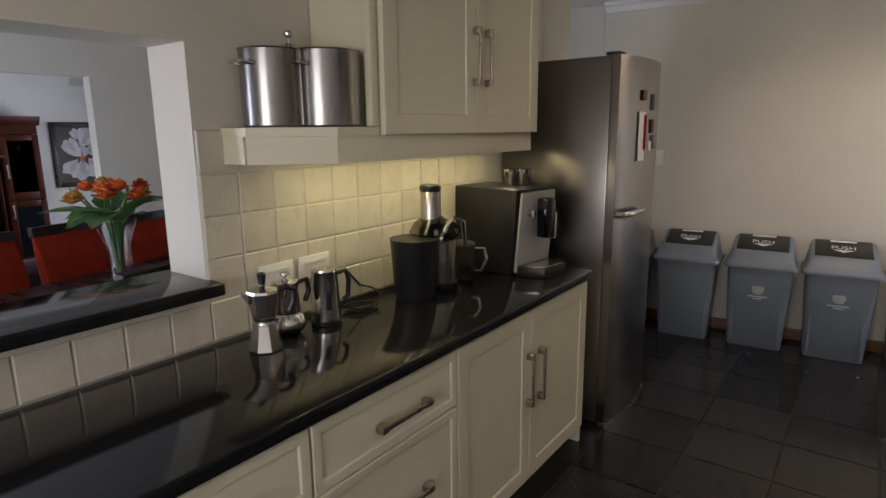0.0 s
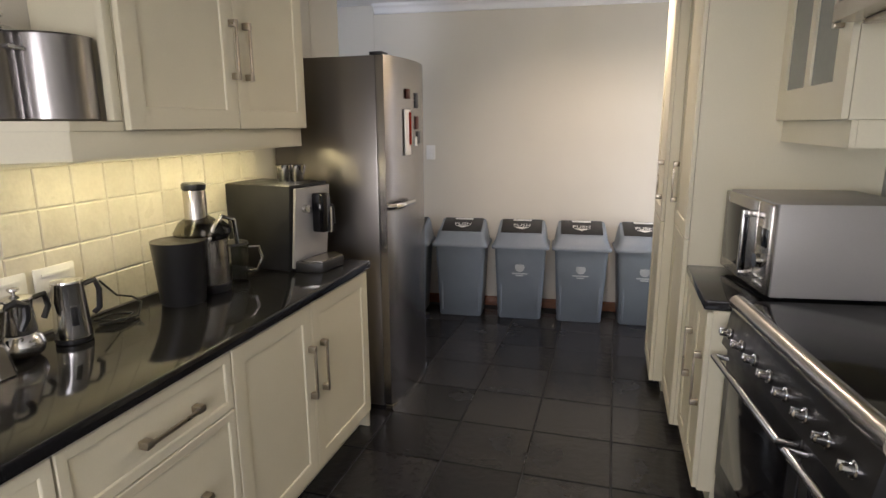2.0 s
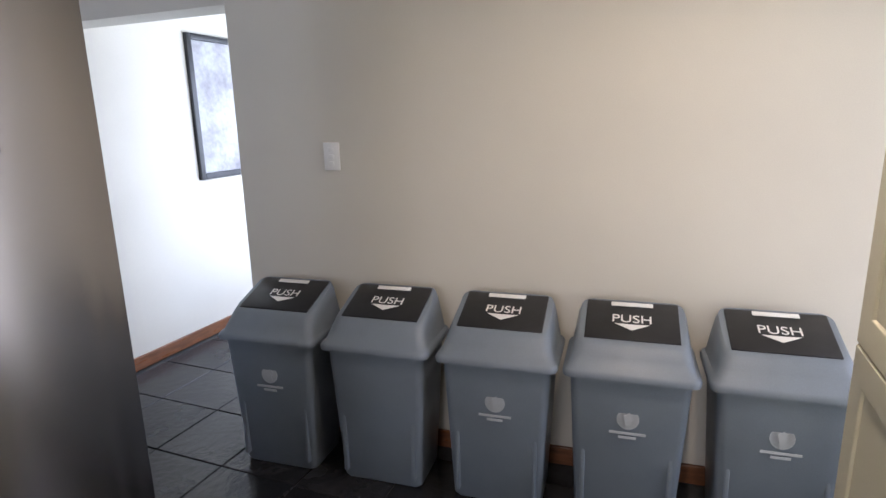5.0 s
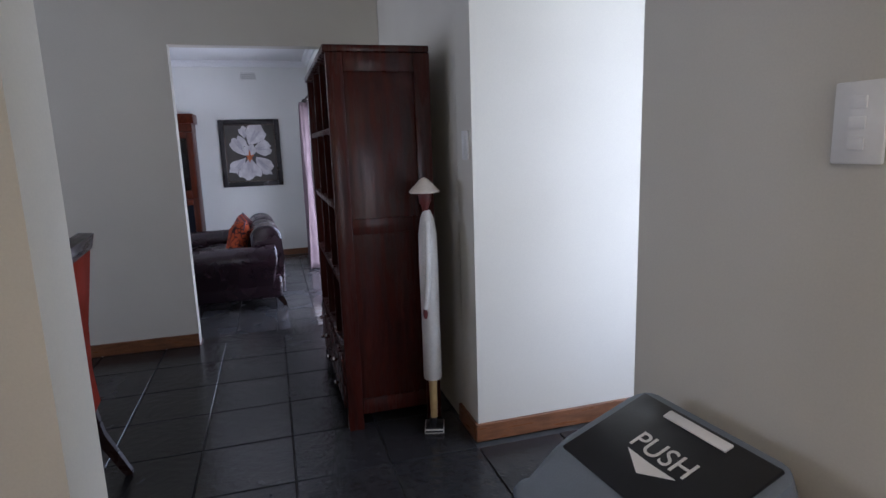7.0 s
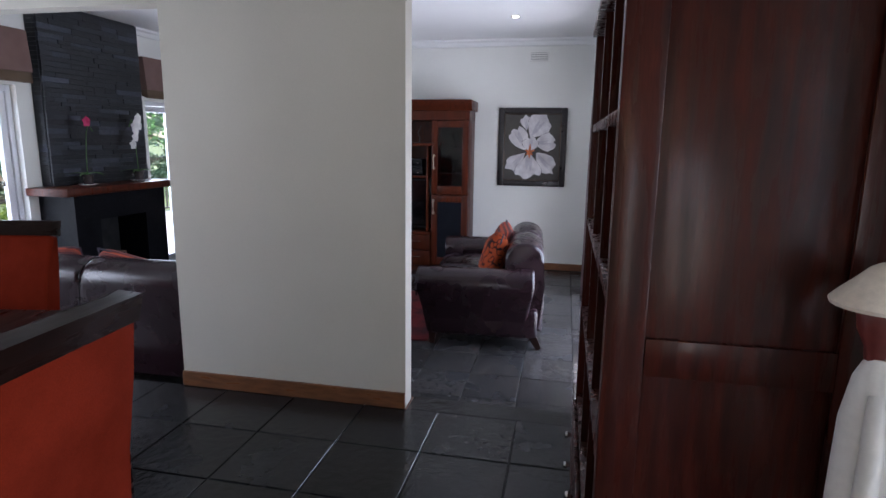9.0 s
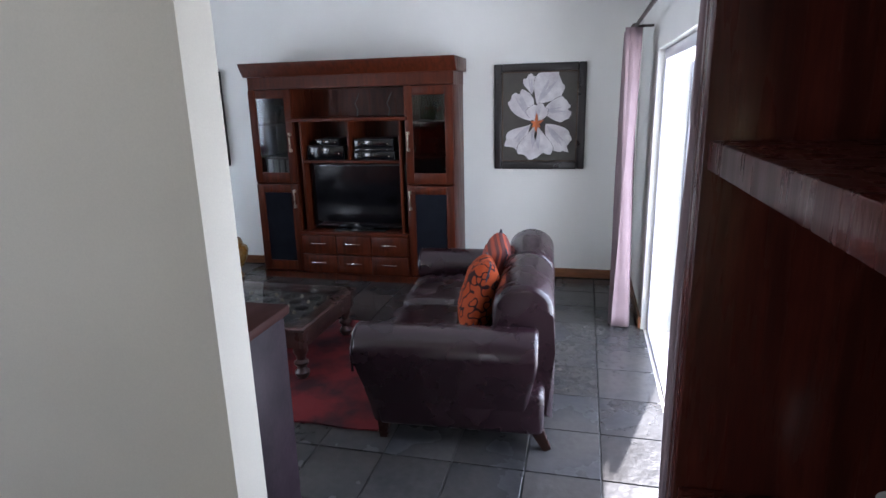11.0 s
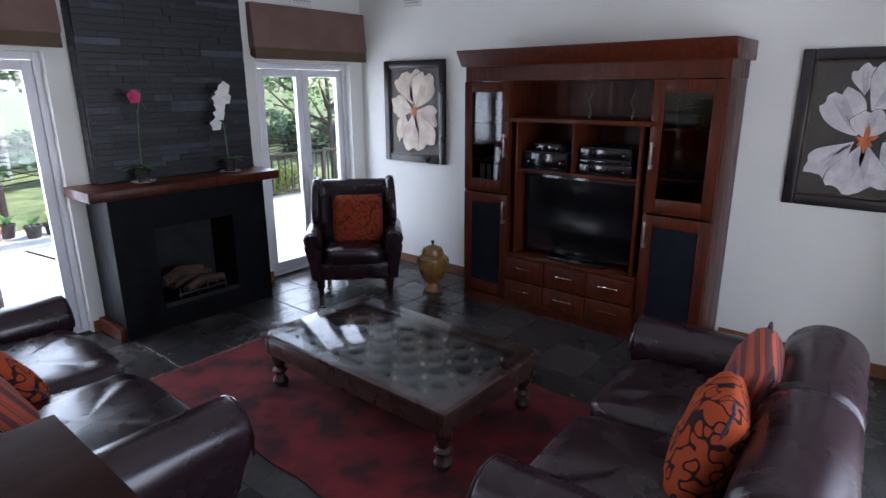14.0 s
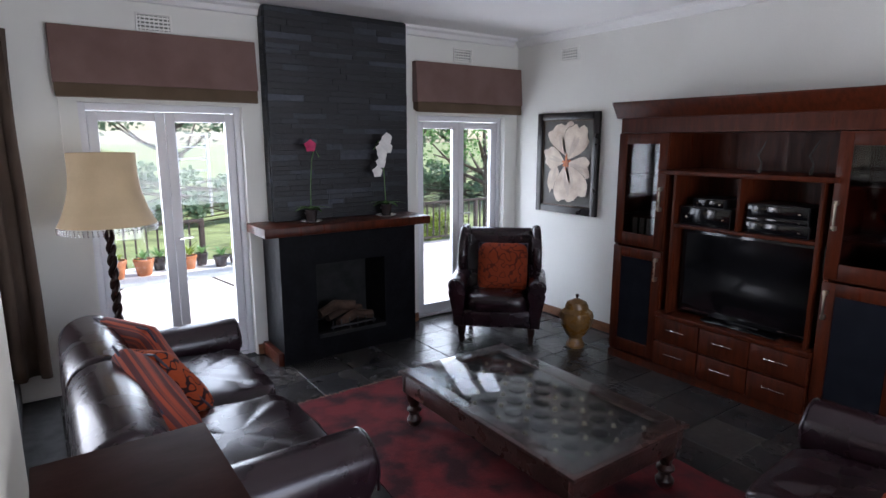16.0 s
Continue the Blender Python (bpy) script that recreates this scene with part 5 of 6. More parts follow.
for i in range(cols_):
    for j in range(rows_):
        cx, cy = -TX + 0.08 + dx_ * (i + 0.5), -TY + 0.08 + dy_ * (j + 0.5)
        if (i + j) % 2 == 0:
            part("tile", lathe(bmesh.new(), [(0.046, 0.3005), (0.044, 0.312), (0.03, 0.317), (0.002, 0.318)], (cx, cy, 0), 12), M["black"], t)
        else:
            part("stud", lathe(bmesh.new(), [(0.012, 0.3005), (0.01, 0.315), (0.002, 0.322)], (cx, cy, 0), 10), M["nickel"], t)
gl = part("glass_top", box(-TX + 0.002, TX - 0.002, -TY + 0.002, TY - 0.002, 0.3455, 0.3525, 0.002), M["tableglass"], t, "clear glass top")
gl.visible_shadow = False
for sx in (-1, 1):
    for sy in (-1, 1):
        part("leg", lathe(bmesh.new(), [(0.03, 0.0115), (0.042, 0.03), (0.045, 0.05), (0.03, 0.07), (0.028, 0.085), (0.044, 0.105), (0.044, 0.115), (0.026, 0.13), (0.034, 0.16), (0.045, 0.18), (0.045, 0.2145)], (sx * (TX - 0.05), sy * (TY - 0.05), 0), 18), M["tablewood"], t)

# side cabinet against the dividing wall
t = thing("side_cabinet", (-4.012, 0.06, FL), "dark wooden side cabinet with a worn top", "cabinet")
part("body", box(-0.315, -0.004, 0.012, 0.618, 0.0, 1.015, 0.003), M["darkpaint"], t)
part("top", box(-0.335, -0.002, 0.0, 0.63, 1.016, 1.044, 0.004), M["worntop"], t)
for i in range(2):
    d = part("door", box(-0.333, -0.317, 0.02 + 0.297 * i, 0.313 + 0.297 * i, 0.05, 1.0, 0.003), M["darkpaint"], t)
    part("knob", lathe(bmesh.new(), [(0.012, -0.355), (0.006, -0.345), (0.006, -0.334)], (0, 0.28 + 0.07 * i, 0.55), 12, 'x'), M["nickel"], d)

# standard lamp
t = thing("standard_lamp", (-4.42, -2.55, FL), "dark twisted wood standard lamp with a cream beaded shade", "floor lamp")
part("base", lathe(bmesh.new(), [(0.13, 0), (0.135, 0.015), (0.08, 0.04), (0.04, 0.06), (0.025, 0.09)], seg=28), M["darkwood"], t)
bm = bmesh.new()
for q in (0, math.pi):
    tube(bm, [(0.013 * math.cos(z * 42 + q), 0.013 * math.sin(z * 42 + q), z) for z in [0.085 + 0.012 * i for i in range(93)]], 0.017, 8)
part("pole", bm, M["darkwood"], t)
shd = part("shade", lathe(bmesh.new(), [(0.265, 1.195), (0.25, 1.22), (0.215, 1.30), (0.19, 1.40), (0.18, 1.50), (0.18, 1.615), (0.176, 1.612), (0.185, 1.40), (0.245, 1.22)], seg=32), M["shade"], t, "cream fabric bell shade")
part("shade_ring", tube(bmesh.new(), [(-0.178, 0, 1.60), (0, 0, 1.60), (0.178, 0, 1.60)], 0.004, 6), M["black"], t)
part("shade_ring", tube(bmesh.new(), [(0, 0, 1.19), (0, 0, 1.60)], 0.006, 6), M["black"], t)
bm = bmesh.new()
for i in range(64):
    a = 2 * math.pi * i / 64
    for k_ in range(3):
        lathe(bm, [(0.001, -0.005), (0.005, 0), (0.001, 0.005)], (0.262 * math.cos(a), 0.262 * math.sin(a), 1.185 - 0.013 * k_), 6)
tagged(part("bead_fringe", bm, M["chrome"], shd, "clear bead fringe"), kind="stuff")

# television unit
t = thing("television_cabinet", pose(-7.72, -1.44, FL, rz=90), "large cherry wood wall unit with glazed towers and drawers", "cabinet")
TW, TD = 1.89, 0.405
part("crown", prism(bmesh.new(), [(-0.02, 1.845), (-0.035, 1.87), (-0.085, 1.945), (-0.085, 1.96), (TD, 1.96), (TD, 1.845)], -0.03, TW + 0.03, 'x', 0.004), M["cherry"], t)
part("frieze", box(0, TW, 0.0, TD, 1.74, 1.844), M["cherry"], t)
part("back", box(0.01, TW - 0.01, TD - 0.014, TD, 0.06, 1.739), M["cherry"], t)
part("plinth", box(0, TW, -0.02, TD - 0.015, 0.0, 0.06), M["cherry"], t)
for x in (0.0, 0.40, 1.46, 1.866):
    part("upright", box(x, x + 0.024, 0.0, TD - 0.015, 0.061, 1.739, 0.002), M["cherry"], t)
for x0, flip in ((0.024, 0), (1.484, 1)):
    x1 = x0 + (0.376 if not flip else 0.382)
    for z in (0.061, 0.90, 1.12, 1.42):
        part("shelf", box(x0 + 0.001, x1 - 0.001, 0.02, TD - 0.015, z, z + 0.018), M["cherry"], t)
    for z0, z1, fill, nm in ((0.08, 0.895, "speaker", "speaker_cloth"), (0.915, 1.735, "darkglass", "pane")):
        bm = bmesh.new()
        a, b = x0 - 0.02, x1 + 0.02
        for p in ((a, a + 0.07, z0, z1), (b - 0.07, b, z0, z1), (a + 0.07, b - 0.07, z0, z0 + 0.09), (a + 0.07, b - 0.07, z1 - 0.075, z1)):
            bx(bm, p[0], p[1], -0.022, -0.002, p[2], p[3], 0.003)
        d = part("door", bm, M["cherry"], t)
        part(nm, box(a + 0.071, b - 0.071, -0.014, -0.009, z0 + 0.091, z1 - 0.076), M[fill], d)
        hx = b - 0.03 if not flip else a + 0.03
        part("handle", bar_handle(hx, z0 + 0.36 if z1 > 1 else z1 - 0.13, 0.17, -0.023), M["nickel"], d)
        if fill == "speaker":
            part("backing", box(a + 0.071, b - 0.071, -0.006, -0.003, z0 + 0.091, z1 - 0.076), M["black"], d)
part("shelf", box(0.40, 1.49, -0.09, TD - 0.015, 1.455, 1.485, 0.004), M["cherry"], t)
part("shelf", box(0.50, 1.40, -0.02, TD - 0.015, 1.09, 1.112, 0.002), M["cherry"], t)
for x in (0.478, 0.93, 1.402):
    part("divider", box(x, x + 0.02, -0.02, TD - 0.015, 1.113 if 0.6 < x < 1.2 else 0.466, 1.454, 0.002), M["cherry"], t)
part("deck", box(0.425, 1.459, -0.06, TD - 0.015, 0.435, 0.465, 0.003), M["cherry"], t)
for i in range(3):
    for z in (0.075, 0.258):
        d = part("drawer", box(0.43 + 0.343 * i, 0.767 + 0.343 * i, -0.055, -0.02, z, z + 0.172, 0.004), M["cherry"], t)
        part("handle", bar_handle(0.598 + 0.343 * i, z + 0.10, 0.14, -0.055, False, 0.003, 0.018), M["chrome"], d)
part("drawer_box", box(0.43, 1.455, -0.019, TD - 0.016, 0.062, 0.434), M["cherry"], t)
UNIT = pose(-7.72, -1.44, FL, rz=90)
tv = thing("television", UNIT @ pose(0.985, 0.10, 0.466), "large flat black television in the wall unit", "television")
part("screen_frame", box(-0.46, 0.46, -0.03, 0.03, 0.022, 0.62, 0.008), M["gloss_black"], tv)
part("screen", box(-0.43, 0.43, -0.0325, -0.0305, 0.075, 0.59), M["gloss_black"], tv)
for s_ in (-1, 1):
    part("trim", box(s_ * 0.33 - 0.10, s_ * 0.33 + 0.10, -0.034, -0.0305, 0.042, 0.047), M["chrome"], tv)
part("stand_neck", box(-0.10, 0.10, -0.015, 0.02, 0.012, 0.0215), M["black"], tv)
part("stand_foot", box(-0.25, 0.25, -0.10, 0.10, 0.0005, 0.0115, 0.004), M["gloss_black"], tv)
for x, z, w, h, lab in ((0.70, 1.1125, 0.36, 0.13, "black hi-fi receiver with small lights"), (1.16, 1.1125, 0.38, 0.075, "black media player with a silver strip"), (1.16, 1.1885, 0.36, 0.03, "slim black decoder box"), (1.16, 1.2195, 0.36, 0.08, "black video recorder box"), (0.72, 1.2435, 0.22, 0.06, "small black set-top box")):
    e = thing("media_box", UNIT @ pose(x, 0.02, z), lab, "media player", "boxes in the wall unit")
    part("body", box(-w / 2, w / 2, 0, 0.26, 0.0, h - 0.001, 0.003), M["black"], e)
    part("front", box(-w / 2 + 0.005, w / 2 - 0.005, -0.006, -0.001, 0.004, h - 0.006, 0.001), M["gloss_black"], e)
    for k_ in (-0.36, 0.36):
        part("button", box(w * k_ - 0.008, w * k_ + 0.008, -0.008, -0.0065, h * 0.40, h * 0.48, 0.0005), M["nickel"], e)
for x, z, sc in ((0.20, 1.4385, 1.0), (1.68, 1.1385, 1.1), (1.70, 1.4385, 0.8)):
    single("ornament", lathe(bmesh.new(), [(0.035 * sc, 0), (0.03 * sc, 0.01), (0.01 * sc, 0.03), (0.012 * sc, 0.07), (0.045 * sc, 0.12), (0.05 * sc, 0.16), (0.047 * sc, 0.16)], seg=20), M["chrome"],
           UNIT @ pose(x, 0.15, z), "small silver goblet in the glazed tower", "ornament", "ornaments in the wall unit")
for i in range(14):
    w = 0.012 + 0.004 * (i % 3)
    single("disc_case", box(-w / 2, w / 2, -0.06, 0.06, 0, 0.19, 0.001), M["whiteplastic" if i % 3 else "black"], UNIT @ pose(0.06 + 0.0205 * i, 0.16, 0.9185), "slim upright disc case in the glazed tower", "disc case", "disc cases")
for x in (0.98, 1.28):
    single("wire_figurine", tube(bmesh.new(), [(0, 0, 0), (0.01, 0, 0.06), (-0.015, 0, 0.11), (0.01, 0, 0.16), (0.03, 0, 0.2)], 0.005, 6, [0.012, 0.006, 0.007, 0.006, 0.003]), M["steelblack"],
           UNIT @ pose(x, 0.12, 1.4855), "thin dark metal figurine on the upper shelf", "ornament", "figurines")


# framed flower paintings
def petal_shape(bm, cx, cz, ang, ln_, wd, wob, rnd, y, full=0.62, inner=0.0):
    """A flat ruffled petal from a point outwards, widest at the share `full` of its length."""
    n = 40
    ph = [rnd.uniform(0, 6.28) for _ in range(3)]
    ca, sa = math.cos(radians(ang)), math.sin(radians(ang))
    pts = []
    for i in range(n):
        a = 2 * math.pi * i / n
        u = 0.5 - 0.5 * math.cos(a)
        belly = math.sin(math.pi * u ** (math.log(0.5) / math.log(full))) ** 0.6
        edge = u ** 1.5
        k_ = 1 + wob * edge * (0.55 * math.sin(3 * a + ph[0]) + 0.5 * math.sin(7 * a + ph[1]) + 0.3 * math.sin(12 * a + ph[2]))
        u2 = (inner + (1 - inner) * u) * ln_ * k_
        v2 = math.copysign(belly, math.sin(a)) * wd * 0.5 * k_ * (1 - 0.6 * inner)
        pts.append((cx + u2 * ca - v2 * sa, cz + u2 * sa + v2 * ca))
    prism(bm, pts, y, y + 0.0006, 'y')
    return bm


def flower_picture(m, w, h, petals, c, pal, label, seed):
    t = thing("flower_painting", m, label, "painting", "flower paintings")
    f = 0.065
    for x0, x1, z0, z1 in ((0, f, 0, h), (w - f, w, 0, h), (f + 0.0005, w - f - 0.0005, 0, f), (f + 0.0005, w - f - 0.0005, h - f, h)):
        part("frame", box(x0, x1, -0.035, 0.0, z0, z1, 0.008), M["framewood"], t)
    for x0, x1, z0, z1 in ((f, f + 0.012, f, h - f), (w - f - 0.012, w - f, f, h - f), (f + 0.0125, w - f - 0.0125, f, f + 0.012), (f + 0.0125, w - f - 0.0125, h - f - 0.012, h - f)):
        part("slip", box(x0, x1, -0.022, -0.012, z0, z1, 0.002), M["nickel_dark"], t)
    part("canvas", box(f + 0.001, w - f - 0.001, -0.011, -0.001, f + 0.001, h - f - 0.001), M["canvas"], t)
    rnd = random.Random(seed)
    for i, (px, pz, ang, ln_, wd, full) in enumerate(petals):
        y = -0.0125 - 0.0024 * i
        wd *= 1.25
        part("petal_edge", petal_shape(bmesh.new(), c[0] + px, c[1] + pz, ang, ln_ * 1.015, wd * 1.035, 0.10, random.Random(seed + i), y + 0.0008, full), M["canvas"], t, smooth=0)
        pt = part("petal", petal_shape(bmesh.new(), c[0] + px, c[1] + pz, ang, ln_, wd, 0.10, random.Random(seed + i), y, full), M[pal[0]], t, smooth=0)
        for k_ in (-1, 1):                  # brushed shading down each half of the petal
            part("shading", petal_shape(bmesh.new(), c[0] + px, c[1] + pz, ang + k_ * 7 * wd / ln_, ln_ * rnd.uniform(0.62, 0.86), wd * rnd.uniform(0.10, 0.2), 0.12, rnd, y - 0.0008, 0.5, 0.1), M[pal[1]], pt, smooth=0)
    y = -0.0125 - 0.0024 * len(petals)
    for ang, ln_ in ((88, 0.085), (20, 0.06), (165, 0.05), (268, 0.075), (225, 0.05), (310, 0.05)):
        part("flower_centre", petal_shape(bmesh.new(), c[0], c[1], ang, ln_, 0.026, 0.15, rnd, y, 0.4), M["ember"], t, smooth=0)
        y -= 0.0007


iris = [(-0.045, 0.24, 96, 0.165, 0.105, 0.7), (0.0, 0.16, 56, 0.30, 0.225, 0.64), (0.045, 0.10, 4, 0.25, 0.165, 0.62), (-0.045, 0.02, 120, 0.285, 0.17, 0.6),
        (0.0, 0.01, 86, 0.155, 0.15, 0.55), (-0.05, -0.01, 226, 0.27, 0.155, 0.7), (0.08, -0.01, 312, 0.29, 0.165, 0.6), (0.0, 0.005, 268, 0.31, 0.25, 0.72)]
flower_picture(pose(-8.13, 0.731, 0.828, rz=90), 0.785, 0.90, iris, (0.37, 0.40), ("petal", "petal_dim"), "dark framed painting of a white iris on brown", 5)
lily = [(-0.02, 0.06, 103, 0.31, 0.28, 0.66), (0.01, 0.03, 63, 0.34, 0.23, 0.62), (-0.02, 0.0, 166, 0.27, 0.165, 0.66), (-0.13, -0.03, 256, 0.25, 0.115, 0.5), (0.02, 0.0, 340, 0.27, 0.19, 0.66),
        (0.0, -0.01, 284, 0.36, 0.33, 0.62)]
flower_picture(pose(-8.13, -2.715, 0.845, rz=90), 0.745, 0.92, lily, (0.375, 0.47), ("petal_cream", "petal_tan"), "dark framed painting of a cream flower on brown", 8)

# fireplace
t = thing("fireplace", (-6.08, -3.05, FL), "dark stone fireplace with a wooden mantel shelf", "fireplace")
sur = bmesh.new()
wall_y(sur, 0.002, 0.37, -0.585, 0.585, 0.0, 0.995, [(-0.29, 0.31, 0.20, 0.755)])
part("surround", sur, M["slatefront"], t)
part("hearth", box(-0.28, 0.30, 0.03, 0.395, 0.17, 0.199), M["firebox"], t)
bm = bmesh.new()
bx(bm, -0.289, 0.309, 0.004, 0.03, 0.20, 0.754)
part("firebox", bm, M["firebox"], t)
part("mantel", box(-0.705, 0.705, 0.002, 0.43, 0.997, 1.065, 0.006), M["cherry"], t, "thick reddish wooden mantel shelf")
gr = part("grate", tube(bmesh.new(), [(-0.2, 0.36, 0.23), (0.2, 0.36, 0.23)], 0.01), M["black"], t)
for i in range(6):
    part("grate_bar", tube(bmesh.new(), [(-0.18 + 0.072 * i, 0.36, 0.2), (-0.18 + 0.072 * i, 0.36, 0.28)], 0.006, 6), M["black"], gr)
for i, (a, b, c_) in enumerate(((-0.2, 0.30, 0.26), (-0.14, 0.22, 0.30), (-0.05, 0.28, 0.36))):
    single("log", tube(bmesh.new(), [(a, b, c_), (a + 0.16, b - 0.02, c_ + 0.02), (a + 0.32, b + 0.03, c_ - 0.02)], 0.04, 10, [0.036, 0.042, 0.034]), M["cork"], (-6.08, -3.05, FL), "split log lying in the fireplace grate", "log", "fire logs")
part("post", box(0.587, 0.63, 0.002, 0.36, 0.0, 0.10, 0.003), M["cherry"], t)

chim = thing("chimney_breast", (-6.155, -3.05, 0.90), "chimney breast clad in dark stacked stone strips", "chimney")
part("core", box(-0.595, 0.595, 0.002, 0.10, -0.004, 1.58), M["firebox"], chim)


def orchid(x, y, z, petal, label, tall, n, lean):
    t = thing("potted_orchid", (x, y, z), label, "orchid", "orchids on the mantel")
    part("saucer", lathe(bmesh.new(), [(0.05, 0), (0.085, 0.012), (0.083, 0.014), (0.045, 0.006)], seg=24), M["whiteplastic"], t)
    part("pot", lathe(bmesh.new(), [(0.038, 0.007), (0.05, 0.09), (0.054, 0.1), (0.046, 0.098)], seg=24), M["darkpot"], t)
    rnd = random.Random(int(x * 100))
    for i in range(5):
        bm = bmesh.new()
        a = 6.28 * i / 5 + 0.4
        leaf_blade(bm, (0, 0, 0.095), (math.cos(a), math.sin(a), 0.7), (0, 0, 1), 0.14, 0.045, 0.7)
        part("leaf", bm, M["leaf"], t, smooth=60)
    pts = [(0, 0, 0.09), (0.01 * lean, 0, tall * 0.5), (0.03 * lean, 0.01, tall * 0.85), (0.07 * lean, 0.02, tall), (0.12 * lean, 0.03, tall * 0.88)]
    part("stem", tube(bmesh.new(), pts, 0.004, 6), M["leaf"], t)
    for i in range(n):
        f = i / max(1, n - 1)
        bm = bmesh.new()
        c = Vector(((0.0 + 0.085 * f) * lean + rnd.uniform(-0.02, 0.02), 0.03 + rnd.uniform(0, 0.02), tall + 0.02 - 0.27 * f * f - (0.08 if f < 0.1 and n > 1 else 0)))
        for j in range(5):
            a = 6.28 * j / 5 + 0.3
            leaf_blade(bm, c, (math.cos(a), 0.25, math.sin(a)), (0, 1, 0), 0.05, 0.056, 0.15, 3)
        part("bloom", bm, M[petal], t, smooth=60)


orchid(-6.46, -2.80, 0.896, "silkwhite", "potted white orchid on a pale saucer", 0.62, 8, 1)
orchid(-5.80, -2.80, 0.896, "pink", "potted orchid with one pink bloom", 0.56, 1, -0.6)


# french doors, blinds, vents
def french_door(name, x0, x1, top, label):
    t = tagged(thing(name, (x0, -3.15, FL), label, "door"), kind="structure")
    w, h = x1 - x0, top - FL
    for a, b, c_, d_ in ((0.001, 0.045, 0, h - 0.001), (w - 0.045, w - 0.001, 0, h - 0.001), (0.046, w - 0.046, h - 0.05, h - 0.001), (0.046, w - 0.046, 0.0, 0.025)):
        part("frame", box(a, b, -0.04, 0.04, c_, d_, 0.004), M["upvc"], t)
    mid = w / 2
    for a, b in ((0.048, mid - 0.002), (mid + 0.002, w - 0.048)):
        bm = bmesh.new()
        s = 0.062
        for p in ((a, a + s, 0.03, h - 0.055), (b - s, b, 0.03, h - 0.055), (a + s, b - s, 0.03, 0.03 + 0.09), (a + s, b - s, h - 0.055 - s, h - 0.055)):
            bx(bm, p[0], p[1], -0.022, 0.022, p[2], p[3], 0.004)
        leaf = part("door_leaf", bm, M["upvc"], t)
        gl = part("pane", box(a + s + 0.0005, b - s - 0.0005, -0.004, 0.004, 0.1205, h - 0.1175), M["glass"], leaf)
        gl.visible_shadow = False
        if b < mid:
            part("handle", tube(bmesh.new(), [(b - 0.03, 0.022, 0.98), (b - 0.03, 0.06, 0.98), (b - 0.12, 0.06, 0.985)], 0.008), M["chrome"], leaf)


french_door("door_1", -5.40, -4.36, 1.76, "white framed glazed double door to the terrace")
french_door("door_2", -7.97, -6.94, 1.74, "white framed glazed double door beside the armchair")
for x0, x1, z0 in ((-5.50, -4.24, 1.785), (-8.117, -6.885, 1.765)):
    t = thing("roman_blind", (x0, -3.045, z0), "drawn-up mauve roman blind with an olive hem", "blind", "roman blinds")
    w = x1 - x0
    part("fabric", prism(bmesh.new(), [(0.0, 0.43), (0.06, 0.43), (0.085, 0.10), (0.085, 0.085), (0.0, 0.085)], 0.0, w, 'x', 0.004), M["blind"], t)
    for k_ in range(2):
        part("hem_fold", prism(bmesh.new(), [(0.004, 0.088), (0.08 - 0.01 * k_, 0.084 - 0.03 * k_), (0.085 - 0.012 * k_, 0.0 + 0.02 * k_), (0.07 - 0.012 * k_, -0.004 + 0.02 * k_), (0.004, 0.02)], 0.006 + 0.003 * k_, w - 0.006 - 0.003 * k_, 'x', 0.003), M["blind_hem"], t)
    part("pull_cord", tube(bmesh.new(), [(w - 0.02, 0.03, 0.0), (w - 0.02, 0.03, -0.75)], 0.003, 6), M["whiteplastic"], t)


def air_vent(m):
    t = thing("air_vent", m, "white louvred wall air vent near the ceiling", "air vent", "air vents")
    bm = bmesh.new()
    for a, b, c_, d_ in ((-0.11, -0.098, -0.06, 0.06), (0.098, 0.11, -0.06, 0.06), (-0.0975, 0.0975, -0.06, -0.048), (-0.0975, 0.0975, 0.048, 0.06)):
        bx(bm, a, b, -0.012, 0, c_, d_, 0.002)
    part("rim", bm, M["whiteplastic"], t)
    part("backing", box(-0.097, 0.097, -0.003, -0.001, -0.047, 0.047), M["frosted"], t)
    for i in range(4):
        part("slat", box(-0.097, 0.097, -0.010, -0.004, -0.043 + 0.024 * i, -0.031 + 0.024 * i, 0.001), M["whiteplastic"], t)
    for i in range(7):
        part("mullion", box(-0.086 + 0.028 * i, -0.079 + 0.028 * i, -0.0105, -0.0035, -0.047, 0.047, 0.001), M["whiteplastic"], t)


for m in (pose(-4.85, -3.05, 2.285, rz=180), pose(-7.44, -3.05, 2.285, rz=180), pose(-8.13, -2.36, 2.275, rz=90), pose(-8.13, 1.17, 2.29, rz=90)):
    air_vent(m)


